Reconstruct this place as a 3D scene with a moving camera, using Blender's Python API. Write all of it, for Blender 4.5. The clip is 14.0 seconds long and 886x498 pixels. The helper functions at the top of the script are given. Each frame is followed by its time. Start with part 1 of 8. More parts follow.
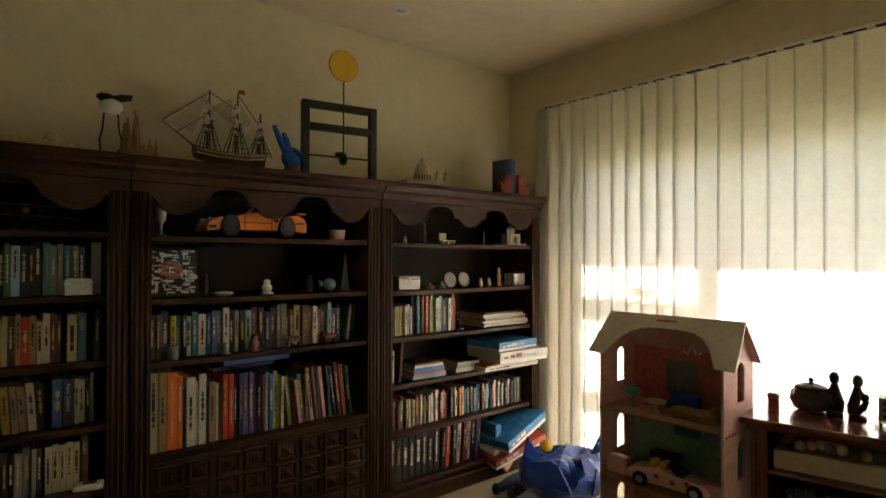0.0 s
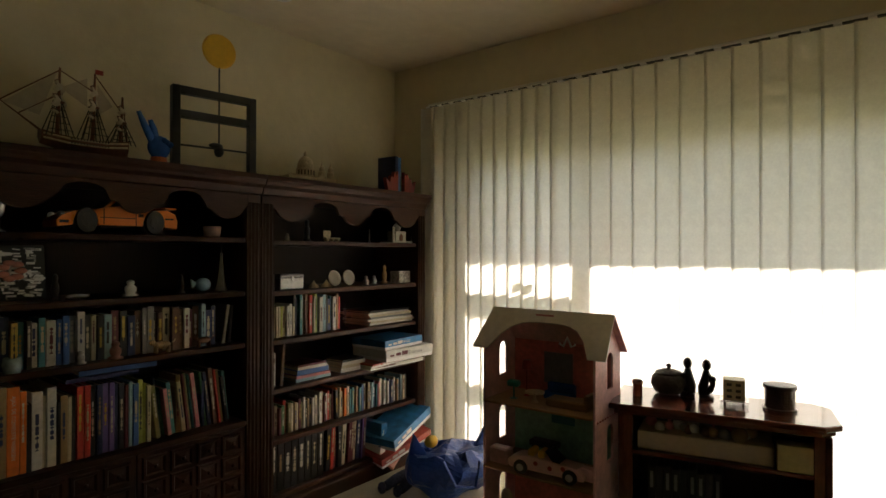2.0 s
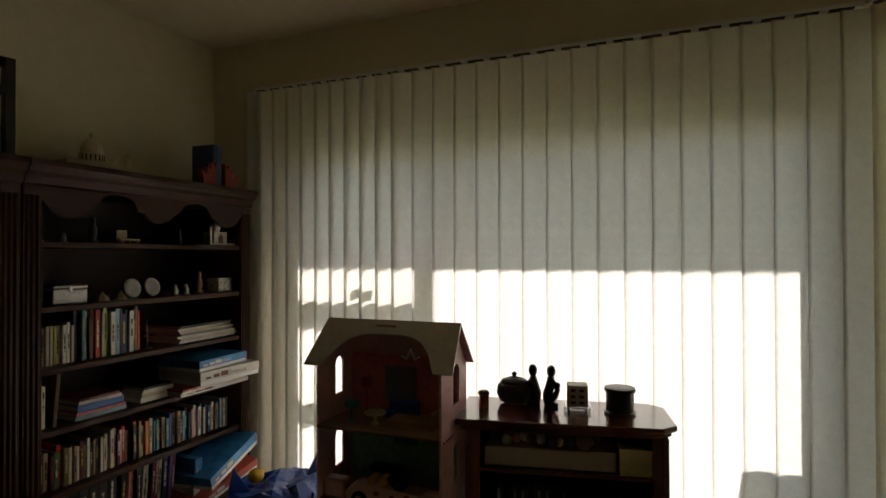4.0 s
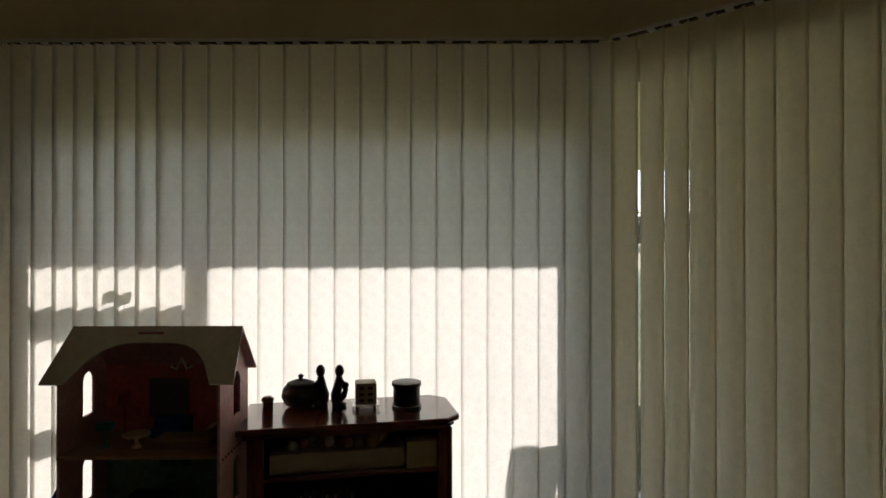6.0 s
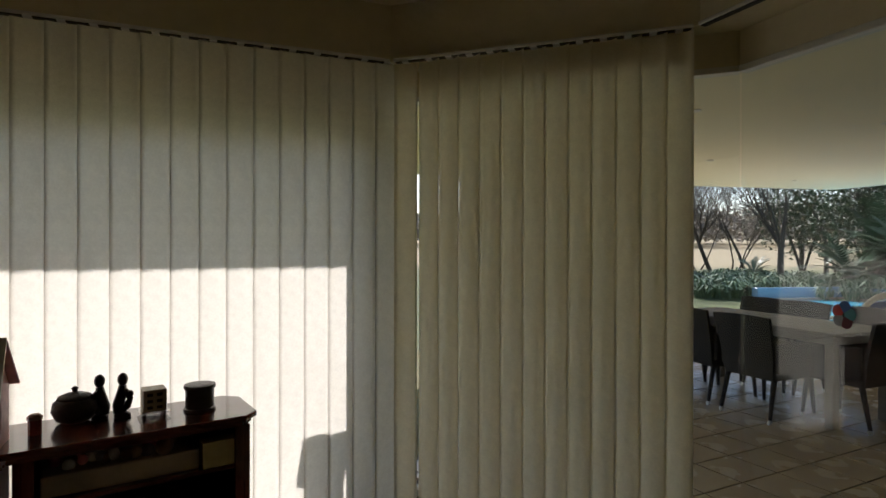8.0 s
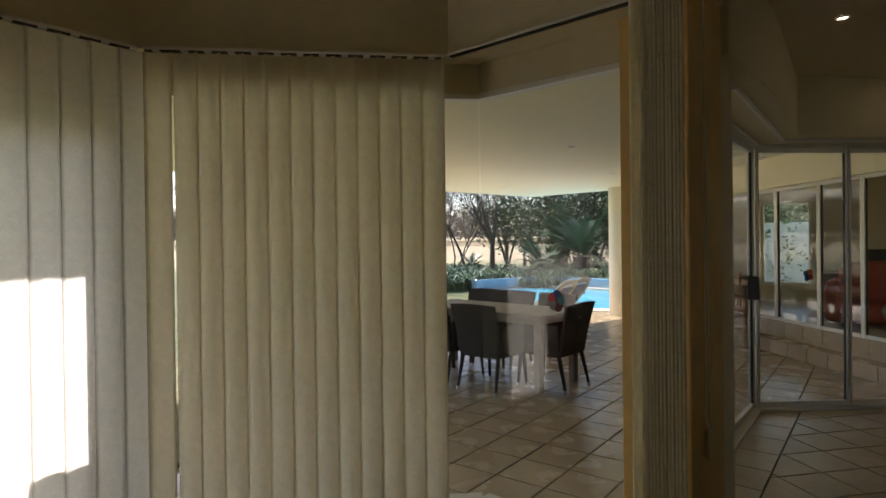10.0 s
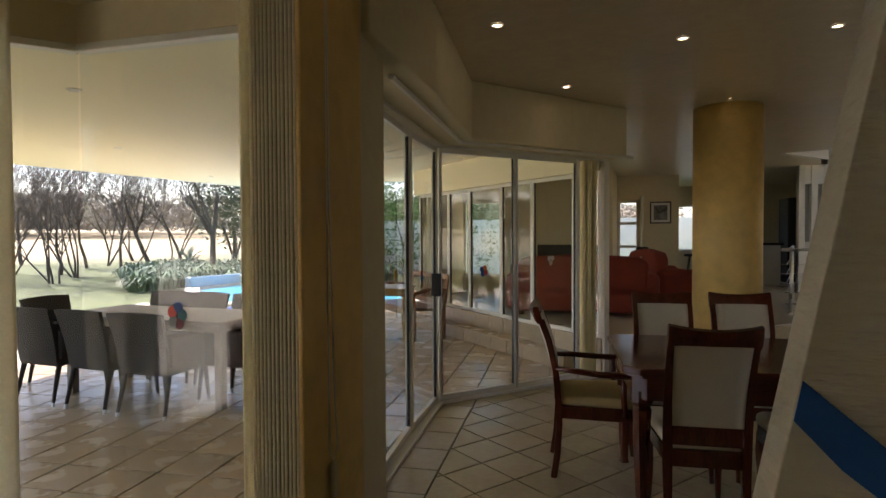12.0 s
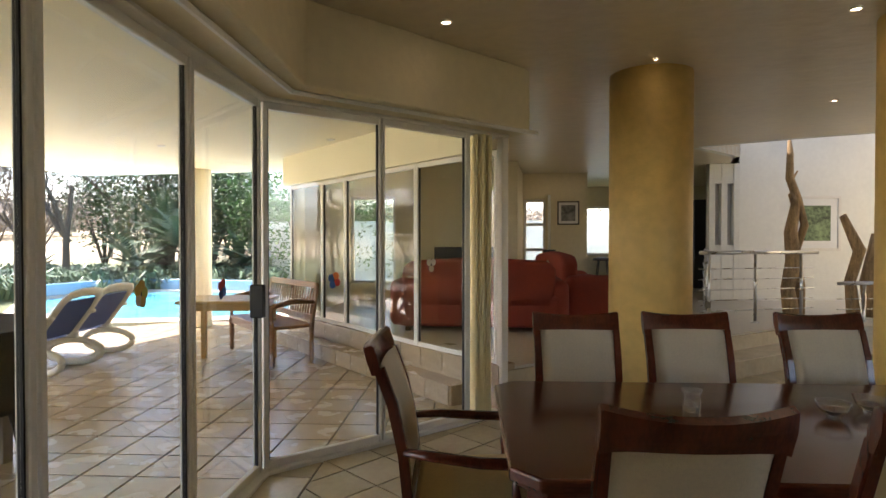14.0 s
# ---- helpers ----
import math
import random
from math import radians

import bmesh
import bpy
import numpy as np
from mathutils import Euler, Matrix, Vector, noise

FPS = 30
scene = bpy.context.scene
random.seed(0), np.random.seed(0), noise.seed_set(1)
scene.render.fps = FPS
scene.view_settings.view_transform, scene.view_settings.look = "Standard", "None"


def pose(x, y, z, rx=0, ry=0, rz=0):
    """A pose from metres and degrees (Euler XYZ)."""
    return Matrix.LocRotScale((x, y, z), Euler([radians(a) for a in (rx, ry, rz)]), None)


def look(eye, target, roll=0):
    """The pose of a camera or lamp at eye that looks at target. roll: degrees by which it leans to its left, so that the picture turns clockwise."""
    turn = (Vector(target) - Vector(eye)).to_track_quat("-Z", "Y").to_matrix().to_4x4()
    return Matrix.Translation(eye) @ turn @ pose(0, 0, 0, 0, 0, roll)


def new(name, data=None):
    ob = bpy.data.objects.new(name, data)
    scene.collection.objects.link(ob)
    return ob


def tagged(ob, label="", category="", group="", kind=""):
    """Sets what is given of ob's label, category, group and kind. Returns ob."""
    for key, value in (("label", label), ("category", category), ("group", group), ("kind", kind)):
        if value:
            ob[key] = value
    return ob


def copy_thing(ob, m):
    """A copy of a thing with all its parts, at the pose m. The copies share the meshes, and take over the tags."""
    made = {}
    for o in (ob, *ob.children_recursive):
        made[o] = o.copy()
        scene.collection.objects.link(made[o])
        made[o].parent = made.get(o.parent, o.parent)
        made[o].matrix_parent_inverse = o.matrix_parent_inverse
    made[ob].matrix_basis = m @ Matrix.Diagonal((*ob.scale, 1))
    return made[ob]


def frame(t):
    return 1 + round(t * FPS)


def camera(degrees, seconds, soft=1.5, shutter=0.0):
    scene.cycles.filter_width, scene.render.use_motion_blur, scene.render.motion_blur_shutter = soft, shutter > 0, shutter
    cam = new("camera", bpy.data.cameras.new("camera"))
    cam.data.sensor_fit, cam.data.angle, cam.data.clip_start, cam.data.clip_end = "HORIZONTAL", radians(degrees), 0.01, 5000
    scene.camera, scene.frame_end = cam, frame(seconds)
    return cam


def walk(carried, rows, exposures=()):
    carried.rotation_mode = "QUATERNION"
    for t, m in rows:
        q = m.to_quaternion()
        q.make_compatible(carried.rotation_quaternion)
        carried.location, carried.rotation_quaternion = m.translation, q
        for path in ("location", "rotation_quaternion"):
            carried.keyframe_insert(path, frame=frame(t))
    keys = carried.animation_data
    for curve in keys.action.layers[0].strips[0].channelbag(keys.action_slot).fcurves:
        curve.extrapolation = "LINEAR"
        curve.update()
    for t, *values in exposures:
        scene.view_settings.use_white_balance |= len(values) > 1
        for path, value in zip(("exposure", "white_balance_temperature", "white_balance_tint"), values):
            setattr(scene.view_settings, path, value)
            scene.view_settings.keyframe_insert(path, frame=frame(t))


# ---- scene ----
cam = camera(75.6, 14.0)
PATH = [
    (0, (-0.327, 0.119, 1.356), (0.957, 1.652, 1.377), 0.2),
    (0.5, (-0.343, 0.12, 1.353), (1.017, 1.587, 1.372), 0.4),
    (1, (-0.324, 0.132, 1.358), (1.103, 1.533, 1.374), 0.2),
    (1.5, (-0.323, 0.133, 1.357), (1.169, 1.464, 1.374), 0.2),
    (2, (-0.318, 0.139, 1.359), (1.247, 1.384, 1.371), 0.1),
    (2.5, (-0.274, 0.186, 1.367), (1.374, 1.319, 1.375), 0.5),
    (4.8, (-0.009, 0.31, 1.352), (1.928, 0.806, 1.378), -0.1),
    (5, (-0.01, 0.317, 1.35), (1.947, 0.73, 1.375), 0.1),
    (5.5, (-0.006, 0.328, 1.368), (1.983, 0.54, 1.377), -0.0),
    (6, (-0.009, 0.338, 1.364), (1.991, 0.36, 1.372), 0.0),
    (6.5, (-0.038, 0.353, 1.369), (1.952, 0.158, 1.373), 0.1),
    (7, (-0.11, 0.37, 1.378), (1.849, -0.032, 1.379), 0.1),
    (7.5, (-0.156, 0.444, 1.364), (1.75, -0.164, 1.374), -0.1),
    (7.7, (-0.182, 0.458, 1.379), (1.704, -0.207, 1.382), 0.0),
    (9.8, (-0.218, 0.681, 1.406), (1.169, -0.761, 1.394), -0.7),
    (10, (-0.195, 0.674, 1.411), (1.134, -0.82, 1.397), -0.7),
    (10.5, (-0.224, 0.642, 1.414), (0.962, -0.968, 1.394), -0.6),
    (10.7, (-0.268, 0.599, 1.44), (0.853, -1.056, 1.399), -0.2),
    (11, (-0.266, 0.525, 1.452), (0.707, -1.222, 1.41), -0.3),
    (11.5, (-0.332, 0.333, 1.459), (0.412, -1.523, 1.415), -0.3),
    (12, (-0.368, 0.07, 1.439), (0.187, -1.85, 1.392), -0.3),
    (12.5, (-0.4, -0.314, 1.425), (0.018, -2.269, 1.384), -0.1),
    (13, (-0.446, -0.708, 1.427), (-0.106, -2.679, 1.383), -0.2),
    (13.5, (-0.46, -1.093, 1.408), (-0.153, -3.069, 1.369), -0.1),
    (14, (-0.458, -1.426, 1.377), (-0.198, -3.408, 1.345), -0.0),
]
walk(cam, [(t, look(eye, target, roll)) for t, eye, target, roll in PATH],
     exposures=[(0, 2.75, 6750, 20), (1, 2.25, 6750, 20), (2, 1.88, 6700, 19), (2.5, 1.7, 6600, 18), (5, 0.82, 6150, 20), (7.5, 0.72, 6150, 20), (10, 1.38, 6450, 25), (11.5, 1.8, 6500, 27), (12.5, 2.25, 6550, 28), (13.5, 2.68, 6550, 28), (14, 2.78, 6550, 28)])

# ---- daylight ----
SUN_EL, SUN_AZ = 42.0, 98.0          # degrees up, degrees clockwise from +y
sun_dir = Vector((math.sin(radians(SUN_AZ)) * math.cos(radians(SUN_EL)), math.cos(radians(SUN_AZ)) * math.cos(radians(SUN_EL)), math.sin(radians(SUN_EL))))
world = bpy.data.worlds.new("world")
scene.world = world
world.use_nodes = True
wn = world.node_tree.nodes
sky = wn.new("ShaderNodeTexSky")
sky.sky_type, sky.sun_disc = "NISHITA", False
sky.sun_elevation, sky.sun_rotation = radians(SUN_EL), radians(SUN_AZ)
world.node_tree.links.new(sky.outputs[0], wn["Background"].inputs[0])
wn["Background"].inputs[1].default_value = 0.115
sun = new("sun", bpy.data.lights.new("sun", "SUN"))
sun.data.energy, sun.data.angle, sun.data.color = 5.0, radians(0.5), (1.0, 0.95, 0.86)
sun.matrix_world = look((0, 0, 30), Vector((0, 0, 30)) - sun_dir)
# ---- materials ----
def mat(name, color, rough=0.6, metal=0.0, var=0.12, scale=6.0, bump=0.0, bscale=60.0, spec=0.5, fine=40.0, stretch=None, island=0.0, dark=None, coat=0.0):
    """A painted, wooden, cloth or stone surface: a base colour that varies at two scales, uneven gloss, fine relief."""
    m = bpy.data.materials.new(name)
    m.use_nodes = True
    nt = m.node_tree
    n, l = nt.nodes, nt.links
    b = n["Principled BSDF"]
    tc = n.new("ShaderNodeTexCoord")
    mp = n.new("ShaderNodeMapping")
    l.new(tc.outputs["Object"], mp.inputs[0])
    if stretch:
        mp.inputs["Scale"].default_value = stretch
    big = n.new("ShaderNodeTexNoise")
    big.inputs["Scale"].default_value, big.inputs["Detail"].default_value = scale, 4
    small = n.new("ShaderNodeTexNoise")
    small.inputs["Scale"].default_value, small.inputs["Detail"].default_value = fine, 5
    for q in (big, small):
        l.new(mp.outputs[0], q.inputs["Vector"])
    mix = n.new("ShaderNodeMath")
    mix.operation = "ADD"
    l.new(big.outputs["Fac"], mix.inputs[0])
    l.new(small.outputs["Fac"], mix.inputs[1])
    ramp = n.new("ShaderNodeValToRGB")
    ramp.color_ramp.elements[0].position, ramp.color_ramp.elements[1].position = 0.7 / 2, 1.3 / 2
    half = n.new("ShaderNodeMath")
    half.operation = "MULTIPLY"
    half.inputs[1].default_value = 0.5
    l.new(mix.outputs[0], half.inputs[0])
    l.new(half.outputs[0], ramp.inputs[0])
    lo = dark or [c * (1 - var) for c in color]
    hi = [min(1, c * (1 + var)) for c in color]
    ramp.color_ramp.elements[0].color, ramp.color_ramp.elements[1].color = (*lo, 1), (*hi, 1)
    out = ramp.outputs[0]
    if island:
        oi = n.new("ShaderNodeObjectInfo")
        geo = n.new("ShaderNodeNewGeometry")
        add = n.new("ShaderNodeMath")
        l.new(oi.outputs["Random"], add.inputs[0])
        l.new(geo.outputs["Random Per Island"], add.inputs[1])
        mr = n.new("ShaderNodeMapRange")
        mr.inputs["From Max"].default_value = 2.0
        mr.inputs["To Min"].default_value, mr.inputs["To Max"].default_value = 1 - island, 1 + island
        l.new(add.outputs[0], mr.inputs["Value"])
        hs = n.new("ShaderNodeHueSaturation")
        l.new(mr.outputs[0], hs.inputs["Value"])
        l.new(out, hs.inputs["Color"])
        out = hs.outputs[0]
    l.new(out, b.inputs["Base Color"])
    rr = n.new("ShaderNodeMapRange")
    rr.inputs["To Min"].default_value, rr.inputs["To Max"].default_value = max(0.02, rough - 0.08), min(1, rough + 0.08)
    l.new(big.outputs["Fac"], rr.inputs["Value"])
    l.new(rr.outputs[0], b.inputs["Roughness"])
    b.inputs["Metallic"].default_value = metal
    b.inputs["Specular IOR Level"].default_value = spec
    b.inputs["Coat Weight"].default_value = coat
    b.inputs["Coat Roughness"].default_value = 0.12
    if bump:
        bn = n.new("ShaderNodeTexNoise")
        bn.inputs["Scale"].default_value, bn.inputs["Detail"].default_value = bscale, 6
        l.new(mp.outputs[0], bn.inputs["Vector"])
        bp = n.new("ShaderNodeBump")
        bp.inputs["Strength"].default_value, bp.inputs["Distance"].default_value = bump, 0.02
        l.new(bn.outputs["Fac"], bp.inputs["Height"])
        l.new(bp.outputs[0], b.inputs["Normal"])
    return m


def glass_mat(name, tint=(1, 1, 1), rough=0.0):
    """A thin pane: clear, with a mirror's gloss that grows at grazing angles."""
    m = bpy.data.materials.new(name)
    m.use_nodes = True
    n, l = m.node_tree.nodes, m.node_tree.links
    n.remove(n["Principled BSDF"])
    tr, gl, mx, fr = n.new("ShaderNodeBsdfTransparent"), n.new("ShaderNodeBsdfGlossy"), n.new("ShaderNodeMixShader"), n.new("ShaderNodeLayerWeight")
    tr.inputs[0].default_value = (*tint, 1)
    gl.inputs["Roughness"].default_value = rough
    fr.inputs["Blend"].default_value = 0.5
    pw, sc = n.new("ShaderNodeMath"), n.new("ShaderNodeMath")
    pw.operation, sc.operation, sc.use_clamp = "POWER", "MULTIPLY_ADD", True
    pw.inputs[1].default_value, sc.inputs[1].default_value, sc.inputs[2].default_value = 3.5, 0.42, 0.045
    l.new(fr.outputs["Facing"], pw.inputs[0])
    l.new(pw.outputs[0], sc.inputs[0])
    l.new(sc.outputs[0], mx.inputs[0])
    l.new(tr.outputs[0], mx.inputs[1])
    l.new(gl.outputs[0], mx.inputs[2])
    l.new(mx.outputs[0], n["Material Output"].inputs[0])
    return m


def blind_mat(name, color, through_amount):
    m = mat(name, color, 0.8, var=0.05, scale=25, fine=90, bump=0.25, bscale=140)
    n, l = m.node_tree.nodes, m.node_tree.links
    b = n["Principled BSDF"]
    t = n.new("ShaderNodeBsdfTranslucent")
    mx = n.new("ShaderNodeMixShader")
    mx.inputs[0].default_value = through_amount
    src = b.inputs["Base Color"].links[0].from_socket
    l.new(src, t.inputs[0])
    l.new(b.outputs[0], mx.inputs[1])
    l.new(t.outputs[0], mx.inputs[2])
    l.new(mx.outputs[0], n["Material Output"].inputs[0])
    return m


def glow(name, color, strength):
    m = bpy.data.materials.new(name)
    m.use_nodes = True
    b = m.node_tree.nodes["Principled BSDF"]
    b.inputs["Base Color"].default_value = (*color, 1)
    b.inputs["Emission Color"].default_value = (*color, 1)
    b.inputs["Emission Strength"].default_value = strength
    return m


PLASTER = mat("wall_plaster", (0.70, 0.62, 0.42), 0.75, var=0.05, scale=1.2, fine=14, bump=0.15, bscale=22)
PLASTER_W = mat("white_plaster", (0.78, 0.78, 0.72), 0.7, var=0.04, scale=1.5, fine=14, bump=0.15, bscale=22)
ROUGHCAST = mat("trowelled_plaster", (0.66, 0.62, 0.50), 0.5, var=0.05, scale=1.5, fine=12, bump=1.0, bscale=9, stretch=(0.7, 1, 3.2))
CEIL = mat("trowelled_ceiling", (0.68, 0.59, 0.43), 0.34, var=0.07, scale=1.3, fine=9, bump=0.5, bscale=4.5, stretch=(1, 1.4, 1))
CEIL_W = mat("ceiling_paint", (0.72, 0.69, 0.55), 0.6, var=0.04, scale=1.3, fine=9, bump=0.12, bscale=9)
PATIO_CEIL = mat("patio_ceiling_plaster", (0.84, 0.77, 0.56), 0.7, var=0.05, scale=1.0, fine=9, bump=0.25, bscale=8)
OCHRE = mat("ochre_column_plaster", (0.72, 0.50, 0.17), 0.5, var=0.12, scale=2.2, fine=11, bump=0.3, bscale=12)
BLUEPAINT = mat("blue_wall_paint", (0.02, 0.13, 0.42), 0.55, var=0.08, scale=5, fine=30, bump=0.4, bscale=14)
TILE = mat("floor_tile", (0.44, 0.37, 0.25), 0.24, var=0.10, scale=4, fine=22, bump=0.05, bscale=20, island=0.10)
PTILE = mat("patio_tile", (0.40, 0.31, 0.20), 0.26, var=0.12, scale=4, fine=22, bump=0.05, bscale=20, island=0.12)
GROUT = mat("dark_grout", (0.07, 0.06, 0.05), 0.9, var=0.2, scale=9, bump=0.2)
CARPET = mat("beige_carpet", (0.56, 0.50, 0.36), 0.95, var=0.12, scale=8, fine=160, bump=0.5, bscale=260)
ALU = mat("white_aluminium", (0.74, 0.72, 0.66), 0.4, var=0.04, scale=5, fine=60)
ALU_DARK = mat("black_gasket", (0.02, 0.02, 0.02), 0.6, var=0.1)
STEEL = mat("brushed_steel", (0.62, 0.62, 0.60), 0.28, metal=1.0, var=0.06, fine=90)
CHROME = mat("polished_chrome", (0.8, 0.8, 0.8), 0.12, metal=1.0, var=0.03)
PEWTER = mat("old_pewter", (0.36, 0.35, 0.33), 0.35, metal=0.9, var=0.2, fine=60, bump=0.2)
OAK = mat("dark_stained_oak", (0.042, 0.015, 0.007), 0.42, var=0.35, scale=3, fine=26, stretch=(9, 9, 0.8), bump=0.12, bscale=30, spec=0.22)
OAKH = mat("dark_stained_shelf", (0.045, 0.016, 0.007), 0.40, var=0.35, scale=3, fine=26, stretch=(0.8, 9, 9), bump=0.12, bscale=30, spec=0.22)
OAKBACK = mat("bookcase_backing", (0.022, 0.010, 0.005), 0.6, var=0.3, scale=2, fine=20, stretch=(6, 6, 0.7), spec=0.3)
MAHOG = mat("polished_mahogany", (0.11, 0.024, 0.011), 0.18, var=0.35, scale=3, fine=22, stretch=(1.2, 6, 6), spec=0.5, coat=0.35)
MAHOGV = mat("polished_mahogany_upright", (0.10, 0.023, 0.011), 0.22, var=0.35, scale=3, fine=22, stretch=(6, 6, 1.0), spec=0.5, coat=0.3)
CREAM = mat("cream_upholstery", (0.66, 0.59, 0.44), 0.85, var=0.06, scale=6, fine=120, bump=0.3, bscale=300)
SEATC = mat("ochre_seat_cloth", (0.62, 0.48, 0.22), 0.85, var=0.08, scale=6, fine=120, bump=0.3, bscale=300)
GLASS = glass_mat("window_glass", (0.96, 0.98, 0.96))
BLIND = blind_mat("blind_cloth", (0.88, 0.87, 0.82), 0.70)
BLIND_P = blind_mat("blind_cloth_diagonal", (0.90, 0.86, 0.74), 0.76)
LAMP_ON = glow("downlight_glow", (1.0, 0.80, 0.5), 5.5)
WHITE = mat("white_enamel", (0.78, 0.78, 0.76), 0.35, var=0.03)
BLACK = mat("black_paint", (0.015, 0.015, 0.015), 0.45, var=0.2)
# ---- mesh helpers ----
def fin(bm, name, material, smooth=False):
    me = bpy.data.meshes.new(name)
    bmesh.ops.recalc_face_normals(bm, faces=bm.faces)
    bm.to_mesh(me)
    bm.free()
    me.materials.append(material)
    if smooth:
        me.shade_smooth()
    return me


def part(name, bm, material, parent=None, label="", smooth=False):
    ob = new(name, fin(bm, name, material, smooth))
    if parent is not None:
        ob.parent = parent
    if label:
        ob["label"] = label
    return ob


def thing(name, m=None, label="", category="", group="", kind=""):
    ob = new(name)
    if m is not None:
        ob.matrix_basis = m
    return tagged(ob, label, category, group, kind)


def box(x0, x1, y0, y1, z0, z1, bevel=0.0, bm=None, m=None, seg=1):
    b = bmesh.new()
    bmesh.ops.create_cube(b, size=1)
    for v in b.verts:
        v.co = Vector(((x0 + x1) / 2 + v.co.x * (x1 - x0), (y0 + y1) / 2 + v.co.y * (y1 - y0), (z0 + z1) / 2 + v.co.z * (z1 - z0)))
    if bevel:
        bmesh.ops.bevel(b, geom=b.edges[:], offset=bevel, segments=seg, profile=0.5, affect="EDGES")
    if m is not None:
        b.transform(m)
    return join(bm, b)


def join(bm, b):
    if bm is None:
        return b
    me = bpy.data.meshes.new("tmp")
    b.to_mesh(me)
    b.free()
    bm.from_mesh(me)
    bpy.data.meshes.remove(me)
    return bm


def prism(poly, z0, z1, bevel=0.0, bm=None, m=None, holes=None):
    """A flat polygon (x, y) raised from z0 to z1."""
    b = bmesh.new()
    vs = [b.verts.new((x, y, z0)) for x, y in poly]
    f = b.faces.new(vs)
    r = bmesh.ops.extrude_face_region(b, geom=[f])
    for v in r["geom"]:
        if isinstance(v, bmesh.types.BMVert):
            v.co.z = z1
    bmesh.ops.recalc_face_normals(b, faces=b.faces)
    if bevel:
        bmesh.ops.bevel(b, geom=[e for e in b.edges if len(e.link_faces) == 2 and e.calc_face_angle() > 0.6], offset=bevel, segments=2, profile=0.5, affect="EDGES")
    if m is not None:
        b.transform(m)
    return join(bm, b)


def lathe(profile, n=24, bm=None, m=None, closed=True):
    """A turned body: profile of (radius, height) from bottom to top."""
    b = bmesh.new()
    rings = []
    for r, z in profile:
        if r < 1e-5:
            rings.append([b.verts.new((0, 0, z))])
        else:
            rings.append([b.verts.new((r * math.cos(2 * math.pi * i / n), r * math.sin(2 * math.pi * i / n), z)) for i in range(n)])
    for a, c in zip(rings, rings[1:]):
        for i in range(n):
            j = (i + 1) % n
            q = [a[i % len(a)], a[j % len(a)], c[j % len(c)], c[i % len(c)]]
            q = list(dict.fromkeys(q))
            if len(q) > 2:
                b.faces.new(q)
    for ring in (rings[0], rings[-1]):
        if len(ring) > 2 and closed:
            b.faces.new(ring)
    if m is not None:
        b.transform(m)
    return join(bm, b)


def tube(points, radius, n=8, bm=None, m=None, flat=1.0):
    """A round bar along points; radius one number or one per point."""
    b = bmesh.new()
    pts = [Vector(p) for p in points]
    rad = radius if isinstance(radius, (list, tuple)) else [radius] * len(pts)
    rings = []
    side = None
    for i, p in enumerate(pts):
        d = (pts[min(i + 1, len(pts) - 1)] - pts[max(i - 1, 0)]).normalized()
        ref = Vector((0, 0, 1)) if abs(d.z) < 0.9 else Vector((1, 0, 0))
        u = d.cross(ref).normalized() if side is None else (side - d * side.dot(d)).normalized()
        side = u
        w = d.cross(u)
        rings.append([b.verts.new(p + rad[i] * (u * math.cos(2 * math.pi * k / n) + w * flat * math.sin(2 * math.pi * k / n))) for k in range(n)])
    for a, c in zip(rings, rings[1:]):
        for k in range(n):
            b.faces.new((a[k], a[(k + 1) % n], c[(k + 1) % n], c[k]))
    b.faces.new(rings[0]), b.faces.new(rings[-1])
    if m is not None:
        b.transform(m)
    return join(bm, b)


def ball(x, y, z, rx, ry=None, rz=None, n=12, bm=None, m=None):
    ry, rz = ry or rx, rz or rx
    b = bmesh.new()
    bmesh.ops.create_uvsphere(b, u_segments=n, v_segments=max(6, n * 2 // 3), radius=1)
    for v in b.verts:
        v.co = Vector((x + v.co.x * rx, y + v.co.y * ry, z + v.co.z * rz))
    if m is not None:
        b.transform(m)
    return join(bm, b)


def structure(name, bm, material, label, category="", smooth=False):
    return tagged(part(name, bm, material, smooth=smooth), label, category or name.split("_")[0], kind="structure")


def span(a, b):
    """The frame of a wall from a to b in plan: local x runs along it, local y to its left, z up."""
    d = Vector((b[0] - a[0], b[1] - a[1], 0))
    return pose(a[0], a[1], 0, 0, 0, math.degrees(math.atan2(d.y, d.x))), d.length
# ---- the house: floors, walls, ceilings ----
CEIL_Z, HEAD_Z, RAIL_Z, PATIO_Z, LIVING_Z, EAST_HEAD = 2.68, 2.19, 2.38, 2.49, 0.34, 2.03

structure("floor_study", prism([(-3.2, -1.50), (0.525, -1.50), (0.525, -1.745), (1.70, -1.745), (2.965, -0.45), (2.965, 3.15), (-3.2, 3.15)], -0.25, 0.004), CARPET, "beige carpeted floor of the study")
structure("floor_dining", prism([(-8, -1.50), (0.9, -1.50), (1.08, -4.6), (-0.36, -6.05), (-3.7, -8.75), (-8, -9.6)], -0.25, -0.012), GROUT, "dark grouted bed under the dining tiles", "floor")
structure("floor_living", prism([(-0.36, -6.08), (2.62, -8.9), (2.62, -16.1), (-8, -16.1), (-8, -9.7), (-3.54, -8.63)], -0.25, LIVING_Z), mat("living_floor_tile", (0.50, 0.45, 0.35), 0.3, var=0.1, scale=2, fine=20), "beige tiled floor of the raised living room", "floor")
